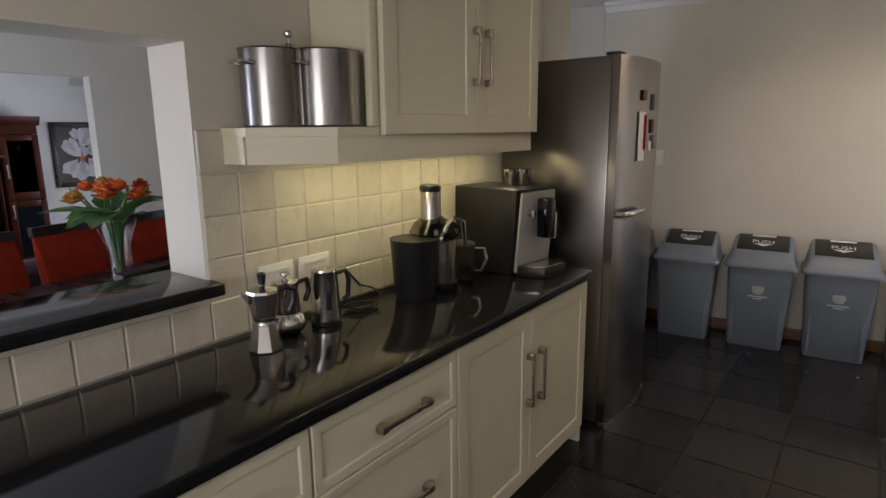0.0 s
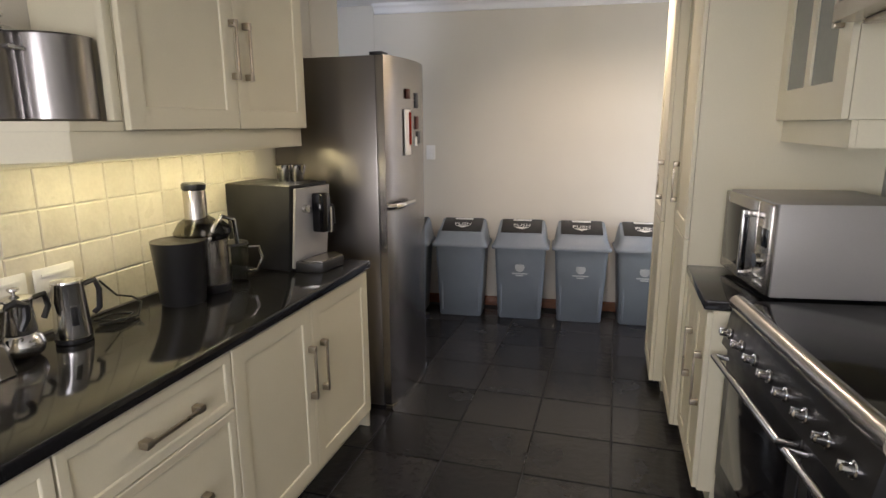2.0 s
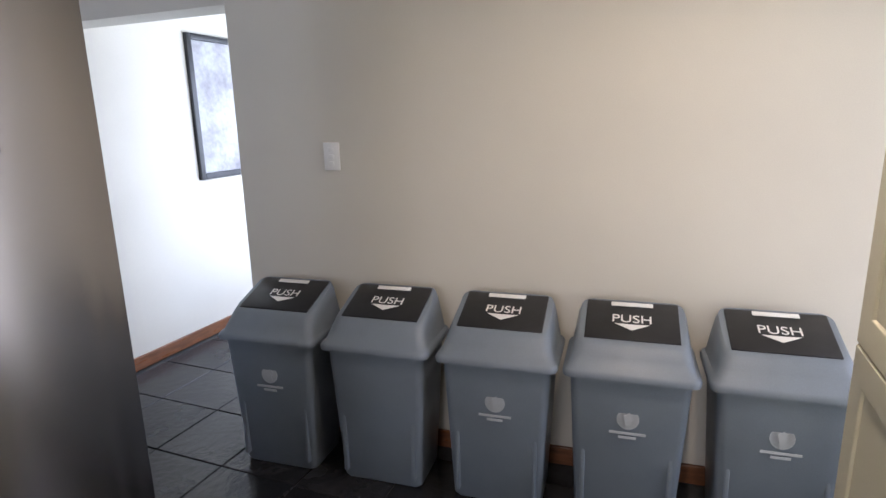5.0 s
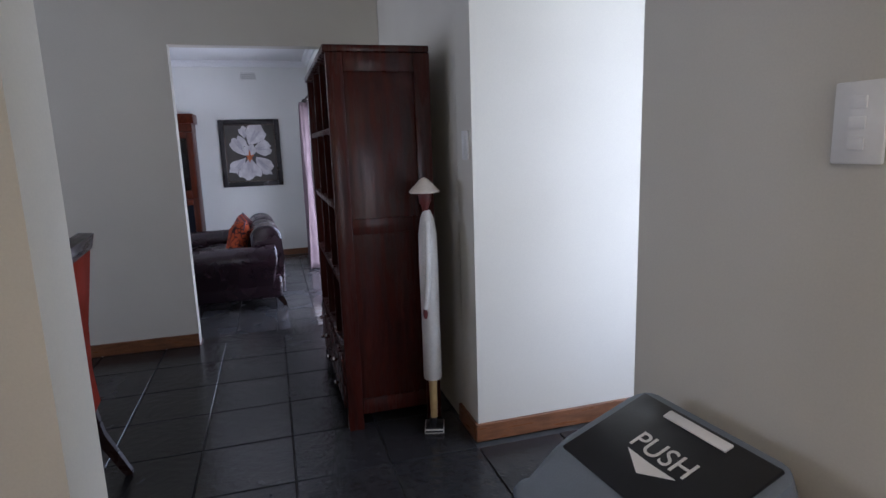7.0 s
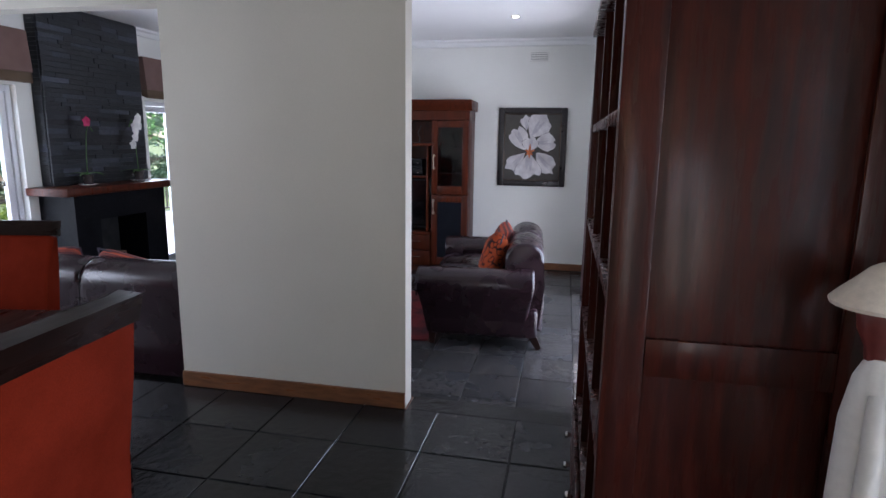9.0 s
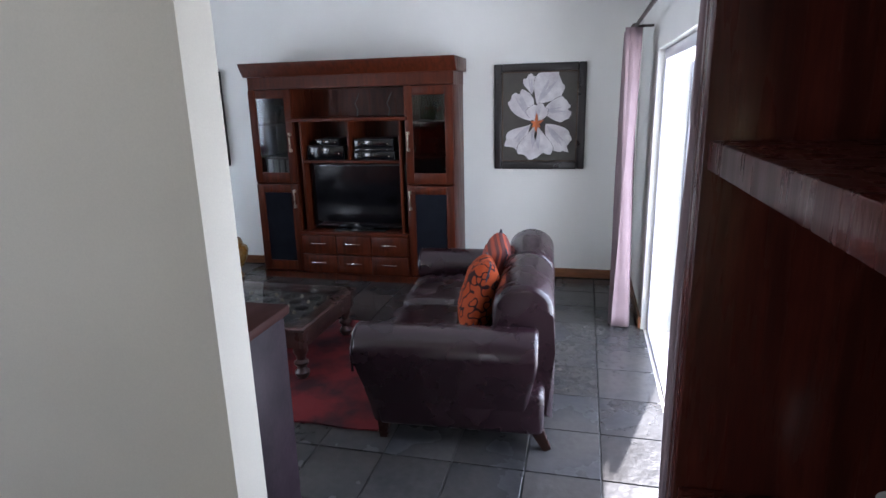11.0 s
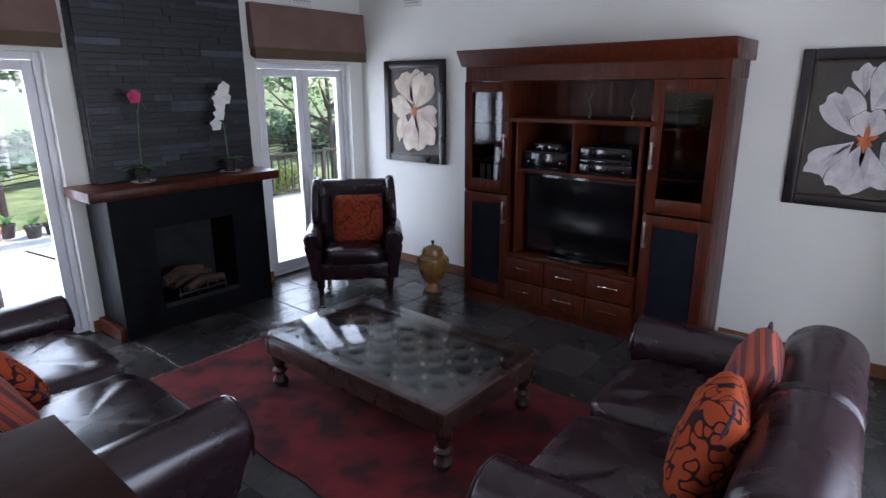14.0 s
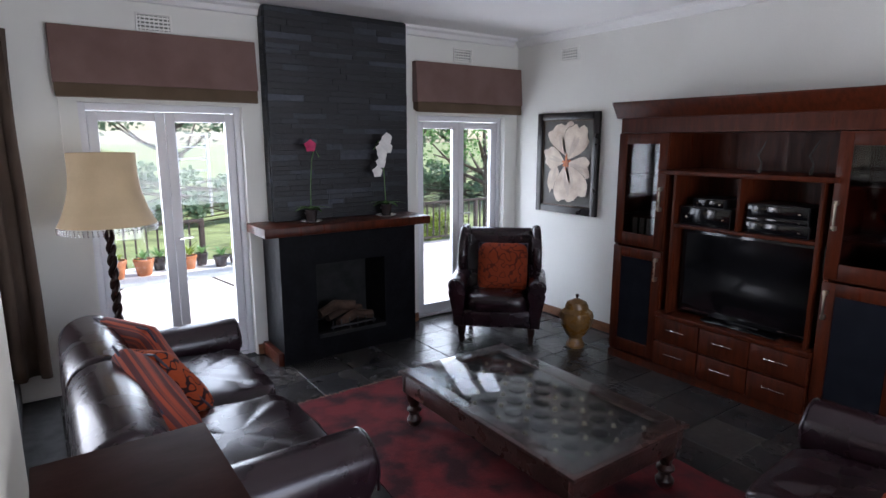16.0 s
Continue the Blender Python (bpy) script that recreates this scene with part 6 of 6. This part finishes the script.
def curtain(x0, x1, y, z0, z1, material, folds, label, rough, depth=0.055, gather=0.0):
    bm = bmesh.new()
    n, mrows = folds * 10, 26
    rows = []
    for j in range(mrows + 1):
        f = j / mrows
        row = []
        for i in range(n + 1):
            u = i / n
            k_ = 1 - gather * math.sin(math.pi * min(1, f * 0.9))
            x = x0 + (x1 - x0) * (0.5 + (u - 0.5) * k_)
            a = 2 * math.pi * folds * u + 0.9 * math.sin(3 * u + 2 * f)
            yy = y + depth * (0.75 + 0.35 * f) * math.sin(a) + 0.012 * math.sin(5 * u * folds + 4 * f)
            row.append(bm.verts.new((x + 0.012 * math.sin(a * 2 + f * 3), yy, z1 + (z0 - z1) * f)))
        rows.append(row)
    for a, b in zip(rows, rows[1:]):
        for i in range(n):
            bm.faces.new((a[i], a[i + 1], b[i + 1], b[i]))
    ob = part("drape", bm, M[material], thing("curtain", (0, 0, 0), label, "curtain", "curtains"), smooth=180)
    so = ob.modifiers.new("thick", 'SOLIDIFY')
    so.thickness = 0.004
    return ob.parent


curtain(-7.26, -6.93, 1.80, FL + 0.01, 1.86, "curtain", 5, "mauve floor-length curtain drawn aside at the garden door", 0)
curtain(-4.59, -4.07, 1.84, FL + 0.01, 1.88, "curtain", 6, "heavy mauve curtain drawn aside beside the garden door", 0, depth=0.06)
t = thing("curtain_rail", (0, 1.83, 1.90), "dark metal curtain rail with a ball end", "curtain rail")
part("rod", tube(bmesh.new(), [(-7.34, 0, 0), (-4.04, 0, 0)], 0.012, 10), M["steelblack"], t)
part("finial", lathe(bmesh.new(), [(0.01, -7.41), (0.028, -7.39), (0.03, -7.365), (0.012, -7.34)], (0, 0, 0), 14, 'x'), M["steelblack"], t)
for x in (-7.30, -5.6, -4.2):
    part("bracket", box(x - 0.01, x + 0.01, 0.0, 0.118, -0.008, 0.008), M["steelblack"], t)
curtain(-4.04, -3.40, -2.94, 0.02, 2.15, "curtain_brown", 5, "brown floor-length curtain in the dining room", 0)

# sliding door frame
t = tagged(thing("door_3", (-6.95, 2.05, FL), "white framed garden door slid wide open", "door"), kind="structure")
for a, b, c_, d_ in ((0.001, 0.06, 0, 1.887), (2.349 - 0.06, 2.349, 0, 1.887), (0.061, 2.349 - 0.061, 1.825, 1.887), (0.061, 2.349 - 0.061, 0.0, 0.018)):
    part("frame", box(a, b, -0.06, 0.06, c_, d_, 0.004), M["upvc"], t)
lf = part("door_leaf", box(-0.02, 0.02, 0.0, 0.74, 0.02, 1.82, 0.005), M["upvc"], t)
lf.matrix_local = pose(0.085, 0.125, 0, rz=88)
part("lock", box(0.021, 0.026, 0.66, 0.69, 0.86, 1.0, 0.002), M["chrome"], lf)


# downlights
def downlight(x, y, z, lit):
    t = thing("downlight", (x, y, z), "small round recessed ceiling downlight" + (", switched on" if lit else ""), "downlight", "ceiling downlights")
    part("ring", lathe(bmesh.new(), [(0.045, -0.004), (0.045, -0.0005), (0.03, -0.0005), (0.03, -0.004)], seg=24), M["chrome"], t)
    part("bulb", lathe(bmesh.new(), [(0.028, -0.0075), (0.029, -0.0045)], seg=20), M["lamp_on"], t)


for x, y, z in ((-7.0, -0.2, 2.485), (-6.9, 1.0, 2.485), (-5.3, -1.6, 2.485), (-5.2, 0.8, 2.485), (0.75, -1.9, TOP), (0.75, 0.1, TOP), (0.55, 1.5, TOP)):
    downlight(x, y, z, True)

# cornices and skirting
def run(name, poly, a, b, axis, material, label):
    struct(name, prism(bmesh.new(), poly, a, b, axis), M[material], label, "trim")


cove = [(0.0, 0.0), (0.075, 0.0), (0.07, -0.02), (0.04, -0.035), (0.02, -0.07), (0.0, -0.075)]
cz = 2.484
run("cornice_television", [(-8.128 + u, cz + v) for u, v in cove], -3.04, 1.94, 'y', "ceiling", "white coved cornice")
run("cornice_fireplace", [(-3.048 + u, cz + v) for u, v in cove], -8.05, -6.76, 'x', "ceiling", "white coved cornice")
run("cornice_fireplace_east", [(-3.048 + u, cz + v) for u, v in cove], -5.55, -4.02, 'x', "ceiling", "white coved cornice")
run("cornice_door", [(1.948 - u, cz + v) for u, v in cove], -8.05, -4.02, 'x', "ceiling", "white coved cornice")
run("cornice_bins", [(-0.002 - u, TOP - 0.001 + v) for u, v in cove], 0.01, 3.08, 'x', "ceiling", "white coved cornice")
bpy.data.objects["cornice_bins"].matrix_world = BIN_WALL
run("cornice_hatch", [(-0.616 + u, TOP - 0.001 + v) for u, v in cove], 0.02, 0.92, 'y', "ceiling", "white coved cornice")


def skirt(name, x0, x1, y0, y1, z, h=0.085):
    struct(name, box(x0, x1, y0, y1, z + 0.001, z + h, 0.004), M["wood_trim"], "varnished brown wooden skirting board", "skirting")


skirt("baseboard_bins", -0.015, 2.4, -0.018, -0.002, 0)
bpy.data.objects["baseboard_bins"].matrix_world = BIN_WALL
skirt("baseboard_pass", -1.9695, -1.954, 2.14, 5.1, 0)
skirt("baseboard_bookcase", -2.20, -1.97, 2.137, 2.153, 0)
skirt("baseboard_divider", -3.868, -3.852, -0.475, 0.79, 0)
skirt("baseboard_divider_jamb", -4.0, -3.852, 0.7915, 0.80, 0, 0.002)
skirt("baseboard_tv_south", -8.128, -8.112, -3.03, -1.46, FL)
skirt("baseboard_tv_north", -8.128, -8.112, 0.47, 1.94, FL)
skirt("baseboard_fire_east", -5.47, -5.41, -3.048, -3.032, FL)
skirt("baseboard_fire_mid", -6.93, -6.68, -3.048, -3.032, FL)
skirt("baseboard_door", -8.1, -6.96, 1.932, 1.948, FL)
skirt("baseboard_hatch_end", -1.0, -0.62, 0.922, 0.938, 0)


# ---- garden ----
GR = -0.26
bm = bmesh.new()
gx = [-400, -60, -30, -17, -8.4, -3.0, 4.0, 12, 30, 60, 400]
gy = [-400, -60, -30, -20, -7.2, 2.4, 8, 20, 60, 400]
gv = [[bm.verts.new((x, y, GR - 0.06)) for y in gy] for x in gx]
for i in range(len(gx) - 1):
    for j in range(len(gy) - 1):
        bm.faces.new((gv[i][j], gv[i + 1][j], gv[i + 1][j + 1], gv[i][j + 1]))
struct("ground", bm, M["lawn"], "sunlit lawn round the house", "ground")
struct("terrace_south", box(-13.5, 2.0, -7.1, -3.26, GR - 0.2, GR), M["paving"], "pale paved terrace in strong light", "pavement")
struct("terrace_north", box(-10.3, -3.0, 2.34, 9.0, GR - 0.2, GR + 0.02), M["paving"], "pale paved yard in strong light", "pavement")
struct("door_sill", box(-6.95, -4.60, 1.952, 2.36, GR, FL - 0.002), M["paving"], "pale stone door sill", "sill")
pool = tagged(thing("pool", (-9.4, 4.6, GR + 0.02), "pale blue swimming pool with stone coping", "pool"), kind="structure")
part("coping", wall_y(bmesh.new(), -1.55, 2.6, -0.75, 0.85, 0.001, 0.03, [(-0.5, 0.6, 0.001, 0.03)]), M["paving"], pool)
part("coping_end", box(-0.4995, 0.5995, -1.55, -1.30, 0.001, 0.03), M["paving"], pool)
part("pool_water", box(-0.4995, 0.5995, -1.2995, 2.6, 0.001, 0.014), M["water"], pool)
rnd = random.Random(15)
pav = bmesh.new()
for i in range(9):
    for j in range(8):
        x, y = -8.3 + 0.40 * i, 2.37 + 0.40 * j
        bx(pav, x, x + 0.39, y, y + 0.39, GR + 0.021, GR + 0.034 + rnd.uniform(0, 0.003))
tagged(part("paver", pav, M["paving"], bpy.data.objects["terrace_north"], smooth=0), kind="stuff")


def foliage(bm, rnd, c, r, n, size, squash=0.8):
    """Clumps of small folded leaves filling an uneven crown."""
    for _ in range(n):
        u, a, e = rnd.random() ** 0.45, rnd.uniform(0, 6.283), math.asin(rnd.uniform(-0.75, 1))
        p = Vector((c[0] + r * u * math.cos(a) * math.cos(e), c[1] + r * u * math.sin(a) * math.cos(e), c[2] + r * squash * u * math.sin(e)))
        w = Vector((rnd.uniform(-1, 1), rnd.uniform(-1, 1), rnd.uniform(-0.7, 0.5))).normalized()
        s = size * rnd.uniform(0.6, 1.3)
        q = w.orthogonal().normalized()
        q.rotate(Matrix.Rotation(rnd.uniform(0, 6.28), 3, w))
        v = [bm.verts.new(p), bm.verts.new(p + w * s * 0.5 + q * s * 0.3), bm.verts.new(p + w * s), bm.verts.new(p + w * s * 0.5 - q * s * 0.3)]
        bm.faces.new(v)


def tree(x, y, h, r, seed, material="leaf_far", size=0.20, n=2600, label="leafy garden tree in full light"):
    rnd = random.Random(seed)
    t = thing("tree", (x, y, GR - 0.06), label, "tree", "garden trees")
    bm, tips = bmesh.new(), []
    lean = rnd.uniform(-0.12, 0.12)
    tube(bm, [(0, 0, 0), (lean * h * 0.2, 0.02, h * 0.25), (lean * h * 0.5, 0.05, h * 0.55), (lean * h * 0.6, 0, h * 0.8)], 0.1, 8, [0.05 * h * 0.45, 0.035 * h * 0.45, 0.022 * h * 0.45, 0.03])
    for i in range(8):
        a, z0 = 6.28 * i / 8 + rnd.uniform(-0.4, 0.4), h * rnd.uniform(0.25, 0.6)
        d = r * rnd.uniform(0.5, 0.85)
        tip = (lean * h * 0.4 + d * math.cos(a), d * math.sin(a), z0 + d * rnd.uniform(0.3, 0.8))
        tube(bm, [(lean * z0, 0, z0), (d * 0.45 * math.cos(a) + lean * z0, d * 0.45 * math.sin(a), z0 + d * 0.2), tip], 0.03, 6, [0.014 * h, 0.009 * h, 0.012])
        tips.append(tip)
    part("trunk", bm, M["bark"], t)
    bm = bmesh.new()
    tips += [(rnd.uniform(-r, r) * 0.5, rnd.uniform(-r, r) * 0.5, h * rnd.uniform(0.6, 0.95)) for _ in range(5)]
    for tip in tips:
        foliage(bm, rnd, tip, r * rnd.uniform(0.35, 0.6), n // len(tips), size)
    part("crown", bm, M[material], t, smooth=0)


for i, (x, y, h, r) in enumerate(((-4.2, -19, 5.5, 2.6), (-7.5, -17, 4.6, 2.5), (-10.8, -16.5, 5.2, 2.6), (-13.5, -14, 4.8, 2.5), (-16.5, -15, 6.0, 3.0), (-17.5, -10.5, 4.6, 2.6), (-21, -13, 6.0, 3.0), (-1.5, -16, 5.0, 2.5), (-14.5, -19.5, 7.0, 3.2))):
    tree(x, y, h, r, 40 + i, "leaf_far" if i % 3 else "leaf")
tree(-12.0, -8.2, 3.4, 1.5, 77, "leaf", 0.10, 1300, "small gnarled garden tree by the terrace")


def shrub(x0, x1, y0, y1, h, seed, material, label, n, size=0.09):
    rnd = random.Random(seed)
    t = thing("hedge", (0, 0, GR - 0.06), label, "hedge")
    bm = bmesh.new()
    for _ in range(int(max(x1 - x0, y1 - y0) * 3)):
        tube(bm, [(rnd.uniform(x0, x1), rnd.uniform(y0, y1), 0), (rnd.uniform(x0, x1), rnd.uniform(y0, y1), h * 0.8)], 0.012, 5)
    part("stems", bm, M["bark"], t)
    bm = bmesh.new()
    for _ in range(n // 60):
        foliage(bm, rnd, (rnd.uniform(x0, x1), rnd.uniform(y0, y1), rnd.uniform(0.1, h * 0.92)), 0.24, 60, size)
    part("leaves", bm, M[material], t, smooth=0)


shrub(-11.3, -10.45, 2.4, 3.2, 1.05, 5, "leaf", "dense clipped green hedge", 7000)
shrub(-11.3, -10.45, 3.12, 5.2, 1.0, 6, "leaf_lime", "dense yellow-green leafy garden hedge", 7000)
shrub(-20.0, -2.0, -12.6, -11.6, 1.3, 7, "leaf_far", "loose planted shrubs across the lawn", 9000, 0.16)
shrub(-10.8, -9.0, -8.2, -7.4, 0.45, 8, "leaf_lime", "low yellow-green shrub at the terrace edge", 2500, 0.07)

# neighbour's house
t = thing("neighbour_house", (-12.9, 2.0, GR), "low pale house with a tiled roof behind the hedge", "house")
part("wall", box(-4.5, -0.35, 0.4, 9.6, -0.05, 1.0), M["render"], t)
rf = part("roof", prism(bmesh.new(), [(0.0, 1.0), (-0.02, 1.05), (-4.2, 2.12), (-8.4, 1.05), (-8.4, 1.0)], 0.0, 10.0, 'y'), M["roof"], t)
bm = bmesh.new()
for j in range(14):
    for i in range(34):
        y, x = 0.02 + 0.29 * i, -0.02 - 0.295 * j
        z = 1.055 + 0.0755 * j
        a = [bm.verts.new((x, y, z)), bm.verts.new((x, y + 0.09, z + 0.035)), bm.verts.new((x, y + 0.28, z + 0.012))]
        b = [bm.verts.new((x - 0.31, y, z + 0.081)), bm.verts.new((x - 0.31, y + 0.09, z + 0.108)), bm.verts.new((x - 0.31, y + 0.28, z + 0.088))]
        c = [bm.verts.new((v.co.x, v.co.y, v.co.z - 0.07)) for v in a]
        for k_ in range(2):
            bm.faces.new((a[k_], a[k_ + 1], b[k_ + 1], b[k_]))
            bm.faces.new((c[k_], c[k_ + 1], a[k_ + 1], a[k_]))
tagged(part("roof_tiles", bm, M["roof"], rf, smooth=0), kind="stuff")


# potted plants
def plant_pot(x, y, z, r, h, leaf, n, ll, lw, label, seed, spread=0.6, material="terracotta"):
    rnd = random.Random(seed)
    t = thing("potted_plant", (x, y, z), label, "potted plant", "potted plants")
    part("pot", lathe(bmesh.new(), [(r * 0.68, 0), (r * 0.70, 0.004), (r * 0.92, h * 0.78), (r, h * 0.8), (r * 1.02, h * 0.98), (r * 0.98, h), (r * 0.88, h), (r * 0.86, h * 0.9)], seg=28), M[material], t)
    part("soil", lathe(bmesh.new(), [(r * 0.85, h * 0.86), (r * 0.85, h * 0.91), (r * 0.3, h * 0.93)], seg=20), M["soil"], t)
    for i in range(n):
        a = 2.4 * i + rnd.uniform(-0.2, 0.2)
        e = spread + 1.6 * (1 - i / n)
        bm = bmesh.new()
        f = r * 0.5 * (i / n)
        leaf_blade(bm, (f * math.cos(a), f * math.sin(a), h * 0.9 + ll * 0.35 * (1 - i / n)), (math.cos(a), math.sin(a), e * 0.8), (0, 0, 1), ll * rnd.uniform(0.75, 1.1), lw, 0.3)
        part("leaf", bm, M[leaf], t, smooth=60)


plant_pot(-7.14, 2.42, GR + 0.036, 0.115, 0.19, "leaf_lime", 22, 0.13, 0.085, "terracotta pot with a fleshy lime green plant", 1)
plant_pot(-7.48, 2.47, GR + 0.036, 0.16, 0.30, "leaf", 26, 0.24, 0.055, "large terracotta pot with a dark green bushy plant", 2)

# terrace: folding table with pots, railing
t = thing("folding_table", (-4.95, -3.95, GR), "white folding trestle table with metal legs", "table")
part("tabletop", box(-0.95, 0.9, -0.30, 0.30, 0.63, 0.665, 0.006), M["whitetop"], t)
for s in (-1, 1):
    for q in (-1, 1):
        part("leg", tube(bmesh.new(), [(s * 0.62, q * 0.25, 0.629), (s * 0.66, q * 0.25, 0.0)], 0.012, 8), M["steelblack"], t)
    part("leg_brace", tube(bmesh.new(), [(s * 0.66, -0.25, 0.12), (s * 0.66, 0.25, 0.12)], 0.009, 8), M["steelblack"], t)
    part("leg_brace", tube(bmesh.new(), [(s * 0.64, 0, 0.40), (s * 0.25, 0, 0.628)], 0.008, 8), M["steelblack"], t)
rnd = random.Random(31)
for i, (x, y, r, h, mt) in enumerate(((-4.55, -3.88, 0.085, 0.15, "terracotta"), (-4.76, -3.9, 0.08, 0.14, "terracotta"), (-4.90, -4.05, 0.06, 0.11, "darkpot"), (-5.12, -3.95, 0.07, 0.12, "terracotta"),
                                        (-5.25, -4.05, 0.06, 0.11, "darkpot"), (-5.38, -3.9, 0.065, 0.10, "darkpot"), (-5.52, -3.95, 0.06, 0.09, "darkpot"), (-5.68, -3.9, 0.06, 0.09, "darkpot"))):
    plant_pot(x, y, GR + 0.666, r, h, "leaf" if i % 3 else "leaf_lime", 9, rnd.uniform(0.08, 0.16), 0.03, "small potted plant standing on the terrace table", 50 + i, 0.9, mt)


def railing(x0, x1, y, label):
    t = thing("railing", (x0, y, GR), label, "railing", "terrace railings")
    w = x1 - x0
    part("top_rail", box(0, w, -0.03, 0.03, 0.70, 0.735, 0.004), M["steelblack"], t)
    part("bottom_rail", box(0, w, -0.018, 0.018, 0.09, 0.12, 0.003), M["steelblack"], t)
    for i in range(int(w / 0.13)):
        x = 0.06 + 0.13 * i
        part("baluster", box(x - 0.011, x + 0.011, -0.011, 0.011, 0.121, 0.699), M["steelblack"], t, smooth=0)
    for i in range(int(w / 1.3) + 1):
        x = min(w - 0.03, 0.03 + 1.3 * i)
        part("post", box(x - 0.03, x + 0.03, -0.029, 0.029, 0.0, 0.74, 0.003), M["steelblack"], t)


railing(-5.9, -2.6, -6.8, "dark wooden terrace railing with upright balusters")
railing(-13.3, -8.9, -6.9, "dark wooden terrace railing beside the tree")
t = thing("garden_arch", (-7.25, -13.5, GR - 0.06), "white metal garden arch on the lawn", "garden arch")
for s in (-1, 1):
    part("side", box(s * 0.35 - 0.03, s * 0.35 + 0.03, -0.03, 0.03, 0, 2.0), M["upvc"], t)
for i in range(6):
    part("rung", box(-0.319, 0.319, -0.015, 0.015, 0.55 + 0.28 * i, 0.58 + 0.28 * i), M["upvc"], t)


# ---- pieces of walls and floors ----
def tile_mesh(name, w, d, h, material, lip=0.004):
    """A thin slab with a chamfered top edge, its origin at the middle of its top."""
    bm = bmesh.new()
    a, b = w / 2, d / 2
    low = [bm.verts.new((x, y, -h)) for x, y in ((-a, -b), (a, -b), (a, b), (-a, b))]
    mid = [bm.verts.new((x, y, -lip)) for x, y in ((-a, -b), (a, -b), (a, b), (-a, b))]
    top = [bm.verts.new((x, y, 0)) for x, y in ((-a + lip, -b + lip), (a - lip, -b + lip), (a - lip, b - lip), (-a + lip, b - lip))]
    for p, q in ((low, mid), (mid, top)):
        for i in range(4):
            bm.faces.new((p[i], p[(i + 1) % 4], q[(i + 1) % 4], q[i]))
    bm.faces.new(top)
    return link_mesh(name, bm, material)


def lay(parent, name, mesh, cells, z, rnd, wob=0.0015):
    for x, y in cells:
        ob = new(name, mesh)
        ob.parent = parent
        ob.matrix_local = Matrix.Translation((x, y, z + rnd.uniform(-wob, wob * 0.3))) @ pose(0, 0, 0, rnd.uniform(-0.12, 0.12), rnd.uniform(-0.12, 0.12), 180 * rnd.randrange(2))


floor = bpy.data.objects["floor"]
rnd = random.Random(7)
S = 0.39
slab = tile_mesh("slate_tile", S - 0.007, S - 0.007, 0.012, M["slate"], 0.0018)
near = []
for i in range(-3, 8):
    for j in range(-7, 10):
        x, y = -3.87 + S * (i + 3) + S / 2 + 0.002, 0.965 + S * j + S / 2
        near.append((x, y))
for i in range(8, 15):
    for j in range(-9, 4):
        near.append((-3.87 + S * (i + 3) + S / 2 + 0.002, 0.965 + S * j + S / 2))
near = [(x, y) for x, y in near if x < 2.2 and (y < 2.15 or -1.97 < x < -0.9) and y > -3.0]
near.sort(key=lambda p: -p[1])
lay(floor, "tile", slab, near[:300], 0.0, rnd)
liv = bpy.data.objects["floor_living"]
A, B = 0.365, 0.333
# these slabs take the slate with daylight mixed into its tone
slab2 = tile_mesh("slate_tile", A - 0.007, B - 0.007, 0.012, M["slate_daylit"], 0.0018)
cells = [(-4.07 - A * (i + 0.5), 1.64 + B * (j + 0.5)) for i in range(12) for j in range(-14, 1)]
cells = [(x, y) for x, y in cells if x > -8.13]
lay(liv, "tile", slab2, cells, FL, rnd)

# wall tiles over the worktop
hw = bpy.data.objects["wall_hatch"]
T = 0.1335
wt = tile_mesh("wall_tile", T - 0.003, T - 0.003, 0.010, M["tile"], 0.004)
def wall_tiles(y0, cols, z0, rows):
    for i in range(cols):
        for j in range(rows):
            ob = new("tile", wt)
            ob.parent = hw
            ob.matrix_local = Matrix.Translation((-0.609, y0 + T * (i + 0.5), z0 + T * (j + 0.5))) @ pose(0, 90, 0, rnd.uniform(-0.3, 0.3), 90 + rnd.uniform(-0.3, 0.3), 0).to_3x3().to_4x4()
wall_tiles(-1.588, 12, 0.902, 4)
wall_tiles(-1.588, 1, 0.902 + 4 * T, 1)
wall_tiles(-1.588 - 19 * T, 19, 0.902, 1)
struct("wall_tile_bed", box(-0.6195, -0.6145, -1.588, 0.02, 0.901, 1.472), M["grout_pale"], "pale tile grout bed", "wall")
struct("wall_tile_bed_hatch", box(-0.6195, -0.6145, -1.588 - 19 * T, -1.5885, 0.901, 1.066), M["grout_pale"], "pale tile grout bed under the hatch", "wall")

# stacked stone strips of the chimney breast
chim = bpy.data.objects["chimney_breast"]
rnd = random.Random(21)
z = 0.0
meshes = {}
while z < 1.565:
    h = rnd.choice([0.032, 0.040, 0.047])
    x = -0.60
    while x < 0.60 - 1e-4:
        w = min(rnd.choice([0.14, 0.20, 0.27, 0.36]), 0.60 - x)
        w = w if 0.60 - x - w > 0.06 else 0.60 - x
        d = rnd.choice([0.017, 0.019, 0.022])
        key = (round(w, 3), h, d)
        if key not in meshes:
            meshes[key] = link_mesh("stone_strip", box(0, w - 0.0008, 0.0, d, 0, h - 0.0008, 0.0012, 1), M["stack"])
        ob = new("stone_strip", meshes[key])
        ob.parent, ob.location = chim, (x, 0.101, z)
        x += w
    z += h
for s in (-1, 1):
    zz = 0.0
    while zz < 1.56:
        ob = new("stone_strip", link_mesh("stone_strip", box(0, 0.012, 0, 0.098, 0, 0.036, 0.002, 1), M["stack"]) if (s, 0) not in meshes else meshes[(s, 0)])
        meshes[(s, 0)] = ob.data
        ob.parent, ob.location = chim, (0.596 if s > 0 else -0.608, 0.003, zz)
        zz += 0.0375
